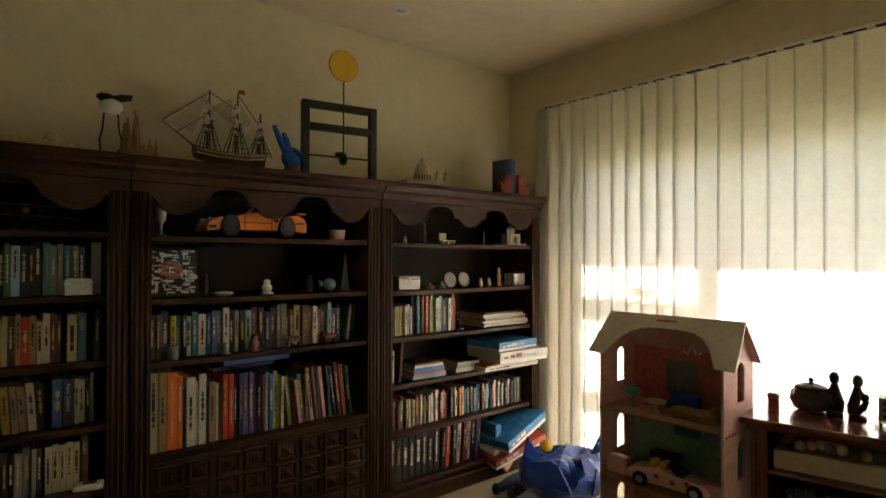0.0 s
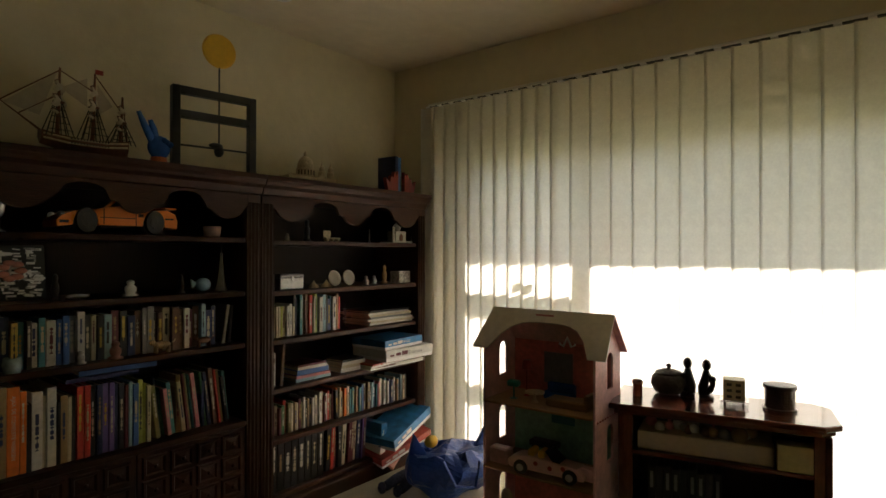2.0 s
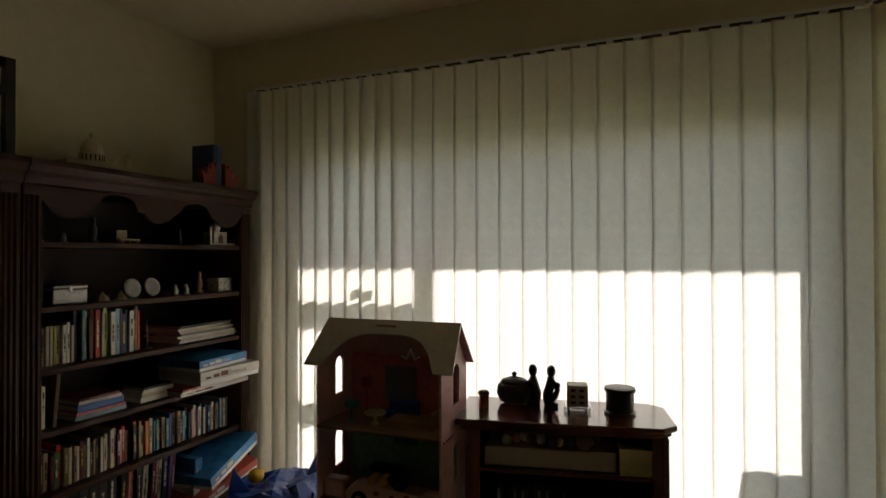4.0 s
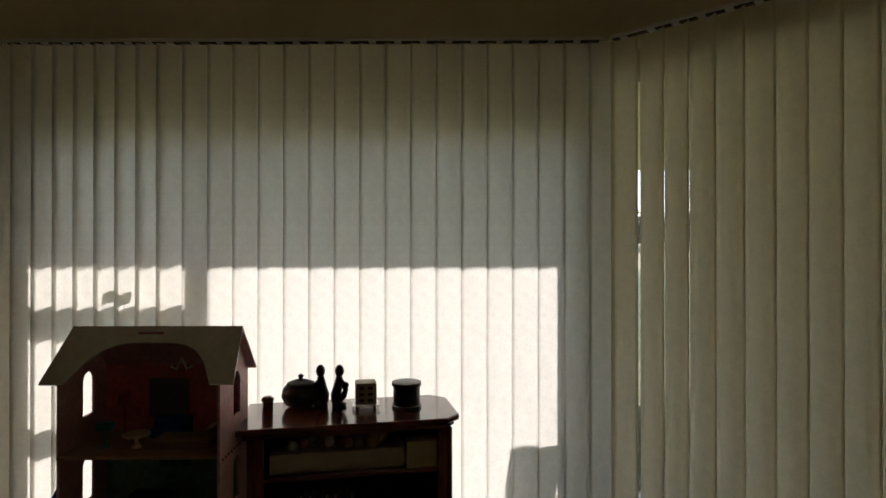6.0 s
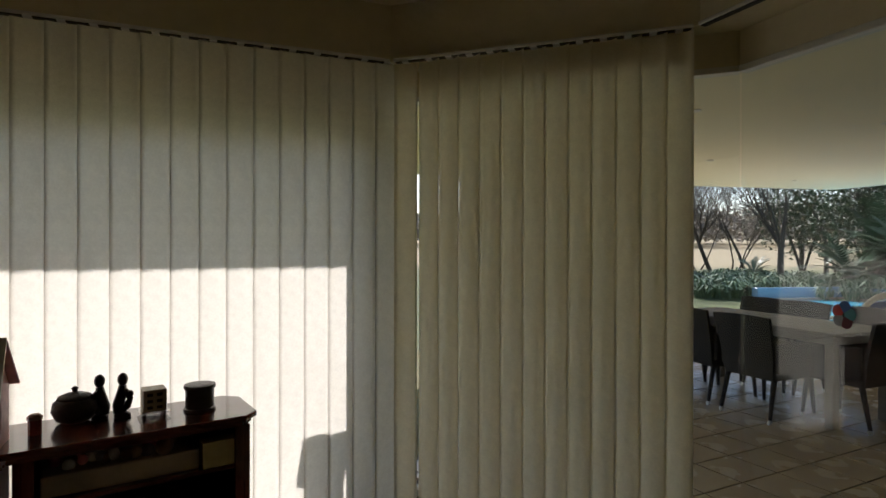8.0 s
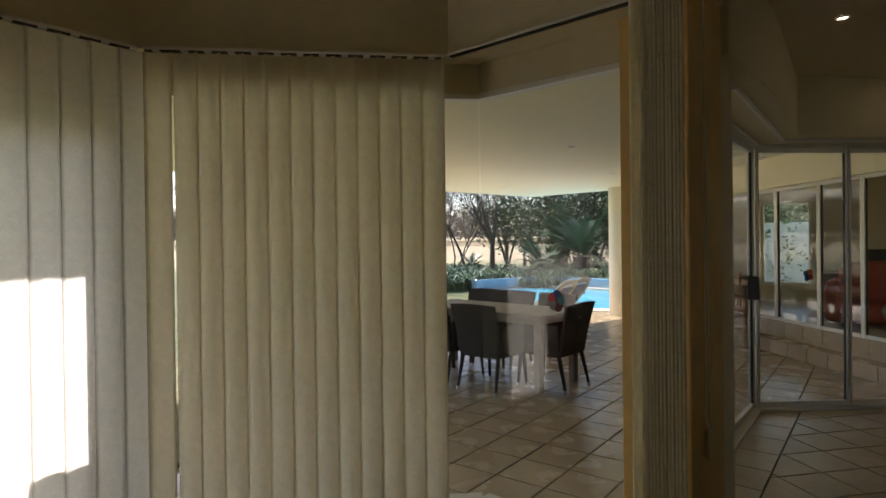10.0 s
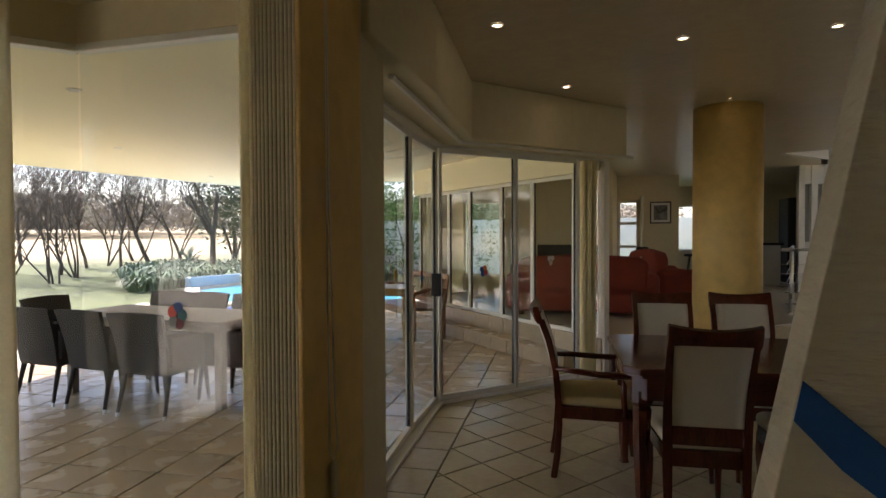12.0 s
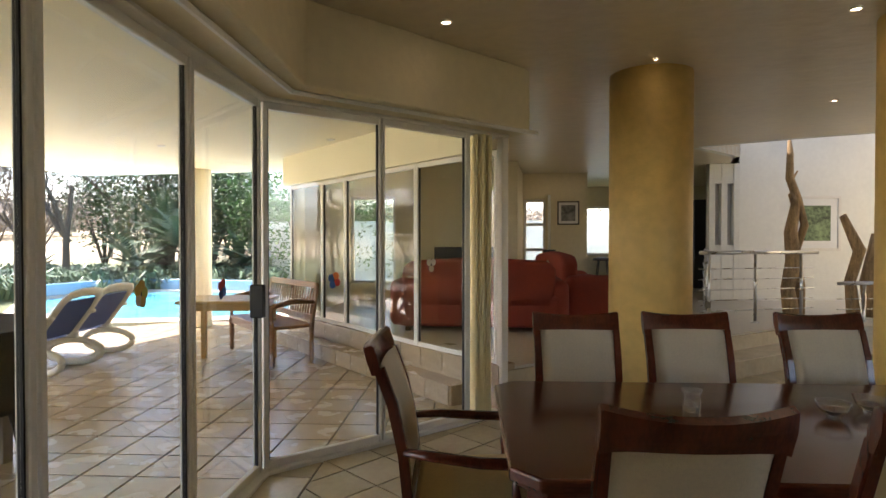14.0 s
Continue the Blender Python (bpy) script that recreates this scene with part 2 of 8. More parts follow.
# two low steps up to the living room
for k, (off, top) in enumerate(((0.42, 0.17), (0.03, 0.32))):
    d = Vector((-0.64, 0.77)) * off
    structure("step_%d" % (k + 1), prism([(-0.36 + d.x * 0.4, -6.06 + d.y * 0.9), (-3.54 + d.x, -8.63 + d.y), (-3.60, -8.70), (-0.42, -6.12)], -0.1, top, 0.006), TILE, "beige tiled step up to the living room", "step")

wall = lambda n, a, b, z0, z1, th, m=PLASTER, label="beige plastered wall of the house": structure(n, box(0, span(a, b)[1], -th, 0, z0, z1, m=span(a, b)[0]), m, label, "wall")
wall("wall_north", (3.25, 3.03), (-3.2, 3.03), 0, CEIL_Z, 0.2, label="beige plastered wall behind the bookcases")
wall("wall_west", (-3.2, 3.03), (-3.2, -1.57), 0, CEIL_Z, 0.2)
wall("wall_east", (2.74, 2.66), (2.74, 3.028), 0, CEIL_Z, 0.28, label="narrow beige wall beside the study window")
# partition with a leaning end, blue band painted across it
LEAN_X = lambda z: -0.585 - 0.192 * z
part_poly = [(LEAN_X(0.0), 0.0), (LEAN_X(CEIL_Z), CEIL_Z), (-3.2, CEIL_Z), (-3.2, 0.0)]
up = Matrix(((1, 0, 0, 0), (0, 0, -1, -1.42), (0, 1, 0, 0), (0, 0, 0, 1)))
structure("wall_partition", prism(part_poly, 0.0, 0.15, 0.004, m=up), ROUGHCAST, "white trowelled plaster partition with a leaning end", "wall")
band = [(LEAN_X(1.10) - 0.004, 1.10), (LEAN_X(1.005) - 0.004, 1.005), (-0.88, 0.90), (-1.6, 0.34), (-1.6, 0.50), (-0.97, 0.955)]
tagged(part("painted_band", prism(band, -0.004, 0.002, m=up), BLUEPAINT), "blue band painted across the leaning partition", "painted band", kind="structure")
# pier between the study bay and the dining doors
pier = [(0.534, -1.937), (0.55, -2.05), (0.572, -2.20), (0.592, -2.31), (0.615, -2.35), (0.66, -2.375), (0.72, -2.385), (0.80, -2.38), (0.85, -2.36), (0.88, -2.30), (0.88, -1.937)]
structure("wall_pier_end", prism([(0.503, -1.44), (0.521, -1.44), (0.523, -1.70), (0.88, -1.70), (0.88, -1.935), (0.531, -1.935)], 0, CEIL_Z, 0.006), OCHRE, "ochre plastered end of the pier", "wall")
structure("wall_pier", prism(pier, 0, CEIL_Z, 0.006), PLASTER, "beige plastered pier with rounded edges", "wall", smooth=False)

# bulkheads over the glass
inner_s, outer_s = [(2.74, 2.66), (2.74, -0.42), (1.725, -1.545), (0.50, -1.545)], [(0.50, -1.84), (1.76, -1.84), (3.06, -0.53), (3.06, 2.66)]
structure("bulkhead_study", prism(inner_s + outer_s, RAIL_Z, CEIL_Z), PLASTER, "beige plastered bulkhead over the study window", "bulkhead")
# hidden lintel, lowered below the bay's head to darken the blind's top
structure("lintel_east", prism([(2.965, 2.66), (2.965, -0.40), (3.06, -0.40), (3.06, 2.66)], EAST_HEAD, RAIL_Z), PLASTER, "beige plastered lintel hidden behind the blind, set low to shade its top", "lintel")
structure("lintel_study", prism([(2.98, -0.402), (2.98, -0.50), (1.70, -1.76), (0.88, -1.76), (0.88, -1.84), (1.76, -1.84), (3.06, -0.53), (3.06, -0.402)], HEAD_Z + 0.03, RAIL_Z), PLASTER, "beige plastered lintel over the study glass", "lintel")
structure("bulkhead_dining", prism([(0.50, -1.95), (0.52, -2.9), (0.68, -4.40), (-0.50, -5.80), (-0.545, -5.90), (-0.50, -6.02), (-0.36, -6.16), (1.12, -4.62), (0.98, -2.9), (0.90, -1.95)], HEAD_Z + 0.02, CEIL_Z, 0.012), PLASTER, "beige plastered bulkhead over the dining doors", "bulkhead")
structure("curtain_track_trim", tube([(0.63, -2.5, HEAD_Z + 0.012), (0.79, -4.47, HEAD_Z + 0.012), (-0.60, -5.92, HEAD_Z + 0.012)], 0.018, 6), ALU, "white curtain track under the dining bulkhead", "track")

ceiling = [(3.28, 3.23), (3.06, 2.6), (3.06, -0.5), (1.76, -1.82), (0.92, -1.83), (1.10, -4.6), (-0.33, -6.05), (2.64, -8.88), (2.64, -16.2), (-6.2, -16.2), (-6.2, -12.3), (-4.2, -11.9), (-3.9, -10.9), (-3.0, -9.9), (-4.07, -9.35), (-4.77, -9.07), (-8.2, -8.3), (-8.2, 3.23)]
structure("ceiling", prism(ceiling, CEIL_Z, CEIL_Z + 0.25), CEIL, "beige trowelled plaster ceiling")
# skylight over the stair
well = [(-3.9, -10.9), (-3.0, -9.9), (-4.07, -9.35), (-4.77, -9.07), (-8.2, -8.3)]
for k, (a, b) in enumerate(zip(well, well[1:])):
    m, ln = span(a, b)
    structure("skylight_wall_%d" % (k + 1), box(0, ln, -0.12, 0.0, CEIL_Z - 0.002, 3.5, m=m), PLASTER_W, "white wall of the skylight well", "wall")
# unseen pane added over the well, tinted to dim light on the gallery
pane = structure("skylight_glass", prism([(-3.8, -11.2), (-3.0, -9.9), (-4.07, -9.35), (-8.3, -8.2), (-8.3, -12.5), (-4.2, -12.0)], 3.502, 3.51), glass_mat("dimming_pane_glass", (0.56, 0.57, 0.56)), "unseen tinted pane added over the stair to dim the skylight", "skylight")
wall("wall_gallery", (-4.2, -11.75), (-8.2, -12.27), -0.2, 3.8, -0.15, PLASTER_W, "tall white wall under the skylight")
wall("wall_gallery_end", (-4.2, -11.9), (-3.9, -10.9), CEIL_Z, 3.5, 0.1, PLASTER_W, "white wall of the skylight well")
wall("wall_dining_west", (-8, -1.5), (-8, -12.3), -0.2, 3.8, -0.2)
# living room and kitchen
wall("wall_living_return", (-0.45, -11.2), (-0.55, -12.8), 0, CEIL_Z, -0.2)
def wall_with_window(n, y, x0, x1, wx0, wx1, wz0, wz1, label):
    b = box(x0, wx0, y - 0.2, y, 0, CEIL_Z)
    box(wx1, x1, y - 0.2, y, 0, CEIL_Z, bm=b)
    box(wx0, wx1, y - 0.2, y, 0, wz0, bm=b)
    box(wx0, wx1, y - 0.2, y, wz1, CEIL_Z, bm=b)
    return structure(n, b, PLASTER, label, "wall")
wall_with_window("wall_living_back", -11.0, -0.45, 2.62, 1.62, 2.42, 0.62, 2.12, "beige living room wall with a wide window")
wall_with_window("wall_living_far", -12.8, -1.79, -0.55, -1.00, -0.57, 0.75, 2.17, "beige wall with a tall narrow window")
wall("wall_kitchen_return", (-1.79, -13.0), (-1.79, -15.9), 0, CEIL_Z, -0.2)
wall_with_window("wall_kitchen", -15.9, -6.2, -1.79, -2.95, -1.82, 1.0, 2.2, "beige kitchen wall with a window")
wall("wall_kitchen_west", (-6.0, -12.1), (-6.0, -15.9), 0, CEIL_Z, 0.2)
wall("wall_wing_end", (2.62, -8.9), (2.62, -11.0), 0, PATIO_Z, 0.2)
# patio: roof, column, floor bed
patio_roof = [(4.05, 3.4), (4.05, -0.42), (7.95, -0.97), (7.95, -5.2), (7.0, -10.5), (2.7, -10.3), (2.66, -8.95), (-0.25, -6.1), (1.14, -4.6), (0.96, -1.86), (1.78, -1.86), (3.08, -0.54), (3.08, 2.62), (3.27, 3.4)]
structure("patio_ceiling", prism(patio_roof, PATIO_Z, PATIO_Z + 0.4), PATIO_CEIL, "cream plastered soffit of the patio roof", "ceiling")
structure("patio_column", lathe([(0.22, -0.02), (0.22, PATIO_Z)], 32, m=pose(4.62, -9.95, 0)), mat("cream_column_plaster", (0.80, 0.77, 0.66), 0.6, var=0.05, bump=0.2, bscale=12), "round cream plastered patio column", "column", smooth=True)
structure("patio_bed", prism([(1.72, -1.84), (3.06, -0.55), (3.9, -1.2), (5.6, -3.6), (6.0, -5.2), (6.6, -8.6), (5.2, -10.4), (2.6, -11.2), (2.62, -8.86), (-0.33, -6.02), (1.06, -4.6), (0.88, -1.84)], -0.3, -0.014), GROUT, "dark grouted bed under the patio tiles", "pavement")
# columns in the dining room
for k, (x, y) in enumerate(((-1.50, -6.15), (-2.865, -5.03))):
    structure("column_%d" % (k + 1), lathe([(0.315, 0), (0.315, CEIL_Z)], 48, m=pose(x, y, 0)), OCHRE, "thick round ochre plastered column", "column", smooth=True)

# ---- glass fronts ----
def glazed(name, a, b, z0, z1, stiles=(0.03, 0.03), rails=(0.045, 0.045), depth=0.045, label="white aluminium glazed door panel", group="", pane=True):
    m, ln = span(a, b)
    t = thing(name, m, label, "sliding door", group, "structure")
    part("stile", box(0, stiles[0], -depth / 2, depth / 2, z0, z1, 0.004), ALU, t)
    part("stile", box(ln - stiles[1], ln, -depth / 2, depth / 2, z0, z1, 0.004), ALU, t)
    part("rail", box(stiles[0], ln - stiles[1], -depth / 2 + 0.003, depth / 2 - 0.003, z0, z0 + rails[1], 0.004), ALU, t)
    part("rail", box(stiles[0], ln - stiles[1], -depth / 2 + 0.003, depth / 2 - 0.003, z1 - rails[0], z1, 0.004), ALU, t)
    g = part("gasket", box(stiles[0], stiles[0] + 0.008, -0.009, 0.009, z0 + rails[1], z1 - rails[0]), ALU_DARK, t)
    part("gasket", box(ln - stiles[1] - 0.008, ln - stiles[1], -0.009, 0.009, z0 + rails[1], z1 - rails[0]), ALU_DARK, t)
    if not pane:
        return t
    p = part("pane", box(stiles[0] + 0.008, ln - stiles[1] - 0.008, -0.002, 0.002, z0 + rails[1], z1 - rails[0]), GLASS, t)
    p.visible_shadow = False
    return t
DOOR = "dining room sliding doors"
glazed("door_1", (0.872, -2.385), (0.915, -2.875), 0.022, HEAD_Z, group=DOOR)
d2 = glazed("door_2", (0.915, -2.885), (1.012, -3.81), 0.022, HEAD_Z, stiles=(0.03, 0.028), group=DOOR)
d3 = glazed("door_3", (1.012, -3.82), (1.045, -4.585), 0.022, HEAD_Z, stiles=(0.028, 0.03), group=DOOR)
d4 = glazed("door_4", (1.035, -4.62), (0.462, -5.178), 0.022, HEAD_Z, stiles=(0.03, 0.018), group=DOOR)
glazed("door_5", (0.455, -5.185), (-0.085, -5.765), 0.022, HEAD_Z, stiles=(0.018, 0.05), group=DOOR)
part("door_handle", box(0.69, 0.735, -0.06, 0.02, 0.93, 1.12, 0.006), BLACK, d3, "black lock housing with a pull")
for k, (a, b) in enumerate((((0.86, -2.3), (1.045, -4.61)), ((1.05, -4.60), (-0.35, -6.04)))):
    m, ln = span(a, b)
    structure("door_sill_%d" % (k + 1), box(0, ln, -0.06, 0.06, -0.01, 0.022, 0.005, m=m), ALU, "white aluminium sliding door sill", "sill")
    structure("door_head_%d" % (k + 1), box(0, ln, -0.06, 0.06, HEAD_Z - 0.002, HEAD_Z + 0.05, 0.006, m=m), ALU, "white aluminium sliding door head", "frame")
structure("door_post", box(-0.035, 0.035, -0.035, 0.035, 0.0, HEAD_Z, 0.006, m=pose(-0.335, -6.02, 0, 0, 0, 45)), ALU, "white aluminium end post of the doors", "post")
# study bay glass: framed to the east, butt-jointed panes round the corner
GE = 3.0
win = thing("window_1", pose(GE, 0, 0), "white aluminium full-height study window", "window", kind="structure")
for y0, y1 in ((2.62, 2.335), (1.56, 1.465), (-0.22, -0.42)):
    part("mullion", box(-0.03, 0.03, y1, y0, 0.0, EAST_HEAD, 0.004), ALU, win)
for z0, z1, y0, y1 in ((0.0, 0.09, -0.22, 2.335), (EAST_HEAD - 0.06, EAST_HEAD - 0.002, -0.22, 2.335), (1.205, 1.325, 1.56, 2.335), (0.64, 0.735, 1.56, 2.335)):
    part("transom", box(-0.026, 0.026, y0, y1, z0, z1, 0.004), ALU, win)
part("window_handle", box(-0.07, -0.03, 1.84, 1.97, 1.335, 1.36, 0.004), BLACK, win, "black window handle")
for y0, y1 in ((-0.22, 1.465), (1.56, 2.335)):
    part("pane", box(-0.003, 0.003, y0, y1, 0.09, EAST_HEAD - 0.06), GLASS, win).visible_shadow = False
for k, (a, b) in enumerate((((3.0, -0.40), (1.715, -1.775)), ((1.705, -1.78), (0.865, -1.795)))):
    m, ln = span(a, b)
    w = thing("window_%d" % (k + 2), m, "frameless glass pane of the study bay", "window", kind="structure")
    part("pane", box(0.0, ln, -0.004, 0.004, 0.05, HEAD_Z + 0.0), GLASS, w).visible_shadow = False
    part("window_sill", box(0.0, ln, -0.035, 0.035, 0.0, 0.05, 0.004), ALU, w)
    part("window_head", box(0.0, ln, -0.03, 0.03, HEAD_Z, HEAD_Z + 0.03, 0.003), ALU, w)
# living-room wing across the patio
WING = [(-0.30, -6.06), (-0.02, -6.32), (0.49, -6.78), (0.95, -7.25), (1.51, -7.84), (1.93, -8.24), (2.60, -8.88)]
for k, (a, b) in enumerate(zip(WING, WING[1:])):
    glazed("wing_window_%d" % (k + 1), a, b, LIVING_Z + 0.03, 2.10, label="white aluminium window of the living room wing" if k != 1 else "white aluminium frame of the open living room door", pane=k != 1)
m, ln = span(WING[0], WING[-1])
structure("wing_band", box(0, ln + 0.05, -0.12, 0.10, 2.10, PATIO_Z, m=m), PATIO_CEIL, "cream plastered band over the wing windows", "wall")
structure("wing_plinth", box(-0.05, ln, -0.14, 0.05, -0.1, LIVING_Z + 0.03, m=m), PTILE, "tiled plinth under the wing windows", "plinth")
structure("wing_step", box(0.30, ln - 0.2, 0.05, 0.25, -0.1, 0.17, 0.006, m=m), PTILE, "tiled step along the wing", "step")
# ---- vertical blinds ----
def slat_mesh(width, height, material, curve=0.013, thick=0.0008):
    b = bmesh.new()
    n = 6
    rows = []
    for z in (0.0, height):
        rows.append([[b.verts.new((width * (i / n - 0.5), curve * (1 - (2 * i / n - 1) ** 2) + s * thick, z)) for i in range(n + 1)] for s in (-1, 1)])
    for i in range(n):
        b.faces.new((rows[0][0][i], rows[0][0][i + 1], rows[1][0][i + 1], rows[1][0][i]))
        b.faces.new((rows[0][1][i], rows[1][1][i], rows[1][1][i + 1], rows[0][1][i + 1]))
    for i in (0, n):
        b.faces.new((rows[0][0][i], rows[1][0][i], rows[1][1][i], rows[0][1][i]))
    return fin(b, "slat", material, True)

def blind(name, a, b, places, material, label, width=0.127, z0=0.015, z1=2.357, curve=0.013, thick=0.0008):
    """Slats at (distance along the rail, turn in degrees) under a head rail from a to b."""
    m, ln = span(a, b)
    t = thing(name, m, label, "vertical blind", "vertical blinds of the study")
    part("head_rail", box(0, ln, -0.022, 0.022, 2.364, RAIL_Z, 0.003), ALU, t, "white head rail")
    # solid black strip stands in for the shaded gap between the hangers
    part("track_slot", box(0.01, ln - 0.01, -0.014, 0.014, 2.3595, 2.365), BLACK, t, "black strip for the shaded gap under the rail")
    me = slat_mesh(width, z1 - z0, material, curve, thick)
    for d, turn in places:
        o = new("slat", me)
        o.parent, o.matrix_basis = t, pose(d, 0, z0, 0, 0, turn)
    hang = bpy.data.meshes.new("hanger")
    hb = box(-0.016, 0.016, -0.020, 0.020, z1, 2.366)
    hb.to_mesh(hang), hb.free()
    hang.materials.append(WHITE)
    for d, turn in places:
        o = new("hanger", hang)
        o.parent, o.matrix_basis = t, pose(d, 0, 0)
    return t

rb = random.Random(3)
edges = [2.62 - 0.10 * k for k in range(11)] + [1.50 - 0.1215 * k for k in range(17)]
blind("vertical_blind", (2.715, 2.67), (2.715, -0.40), [(2.67 - e - 0.055, (20 if e > 1.55 else 6) + rb.uniform(-1.5, 1.5)) for e in edges], BLIND, "closed cream cloth vertical blind, sunlit from behind", curve=0.008)
L_D = math.hypot(2.70 - 1.735, -0.43 + 1.515)
nd = 13
blind("vertical_blind", (2.70, -0.43), (1.735, -1.515), [((0.085 + (L_D - 0.145) * k / (nd - 1)) if k else 0.063, (-20 if k in (2, 3) else -17 if k in (1, 4) else -14 if k else 4) + rb.uniform(-1, 1)) for k in range(nd)], BLIND_P, "half-turned cream cloth vertical blind across the corner", curve=0.019)
blind("vertical_blind", (1.70, -1.525), (0.53, -1.525), [(1.0 + 0.0135 * k, (90 if k else 62) + rb.uniform(-3, 3)) for k in range(13)], blind_mat("stacked_blind_cloth", (0.90, 0.85, 0.66), 0.6), "cream cloth vertical blind drawn back into a stack", curve=0.004, thick=0.0066)
# ---- garden ground ----
def ground_mesh():
    n = 120
    b = bmesh.new()
    xs = [math.copysign(abs(i / n) ** 2.2 * 400, i) for i in range(-n, n + 1)]
    grid = [[b.verts.new((x + 8, y - 8, height(x + 8, y - 8))) for x in xs] for y in xs]
    for r, s in zip(grid, grid[1:]):
        for i in range(len(r) - 1):
            b.faces.new((r[i], r[i + 1], s[i + 1], s[i]))
    return b

def height(x, y):
    d = math.hypot(x - 1, y + 4)
    rise = max(0.0, d - 13)
    z = -0.10 + 0.028 * rise - 0.00002 * rise * rise
    return min(z, 7.0) + 0.05 * noise.noise((x * 0.3, y * 0.3, 0)) * min(1, rise / 4)

def ground_mat():
    m = mat("garden_ground", (0.078, 0.098, 0.032), 0.95, var=0.45, scale=0.8, fine=14, bump=0.6, bscale=40)
    n, l = m.node_tree.nodes, m.node_tree.links
    b = n["Principled BSDF"]
    green = b.inputs["Base Color"].links[0].from_socket
    geo = n.new("ShaderNodeNewGeometry")
    sub = n.new("ShaderNodeVectorMath")
    sub.operation = "DISTANCE"
    sub.inputs[1].default_value = (1, -4, 0)
    l.new(geo.outputs["Position"], sub.inputs[0])
    nz = n.new("ShaderNodeTexNoise")
    nz.inputs["Scale"].default_value = 0.35
    l.new(geo.outputs["Position"], nz.inputs["Vector"])
    ma = n.new("ShaderNodeMath")
    ma.operation = "MULTIPLY_ADD"
    ma.inputs[1].default_value = 6.0
    l.new(nz.outputs["Fac"], ma.inputs[0])
    l.new(sub.outputs["Value"], ma.inputs[2])
    r = n.new("ShaderNodeMapRange")
    r.inputs["From Min"].default_value, r.inputs["From Max"].default_value = 29, 34
    l.new(ma.outputs[0], r.inputs["Value"])
    mx = n.new("ShaderNodeMix")
    mx.data_type = "RGBA"
    mx.inputs["B"].default_value = (0.30, 0.245, 0.145, 1)
    l.new(r.outputs[0], mx.inputs["Factor"])
    l.new(green, mx.inputs["A"])
    l.new(mx.outputs["Result"], b.inputs["Base Color"])
    return m
structure("ground", ground_mesh(), ground_mat(), "lawn running out into a dry straw-coloured field", smooth=True)
# ---- dining room ----
T_ROT = 5.0
def ribbon(pts, wide, deep):
    """A bar of oblong section along points in an upright plane; wide: half-widths along x."""
    b = bmesh.new()
    rings = []
    for i, p in enumerate(pts):
        a, c = Vector(pts[max(i - 1, 0)]), Vector(pts[min(i + 1, len(pts) - 1)])
        d = (c - a).normalized()
        nrm = Vector((0, -d.z, d.y)).normalized()
        p = Vector(p)
        rings.append([b.verts.new(p + Vector((sx * wide[i], 0, 0)) + nrm * sy * deep) for sx, sy in ((-1, -1), (1, -1), (1, 1), (-1, 1))])
    for a, c in zip(rings, rings[1:]):
        for k in range(4):
            b.faces.new((a[k], a[(k + 1) % 4], c[(k + 1) % 4], c[k]))
    b.faces.new(rings[0]), b.faces.new(rings[-1])
    bmesh.ops.recalc_face_normals(b, faces=b.faces)
    bmesh.ops.bevel(b, geom=[e for e in b.edges if abs((e.verts[0].co - e.verts[1].co).z) > 0.05], offset=0.006, segments=2, affect="EDGES")
    return b


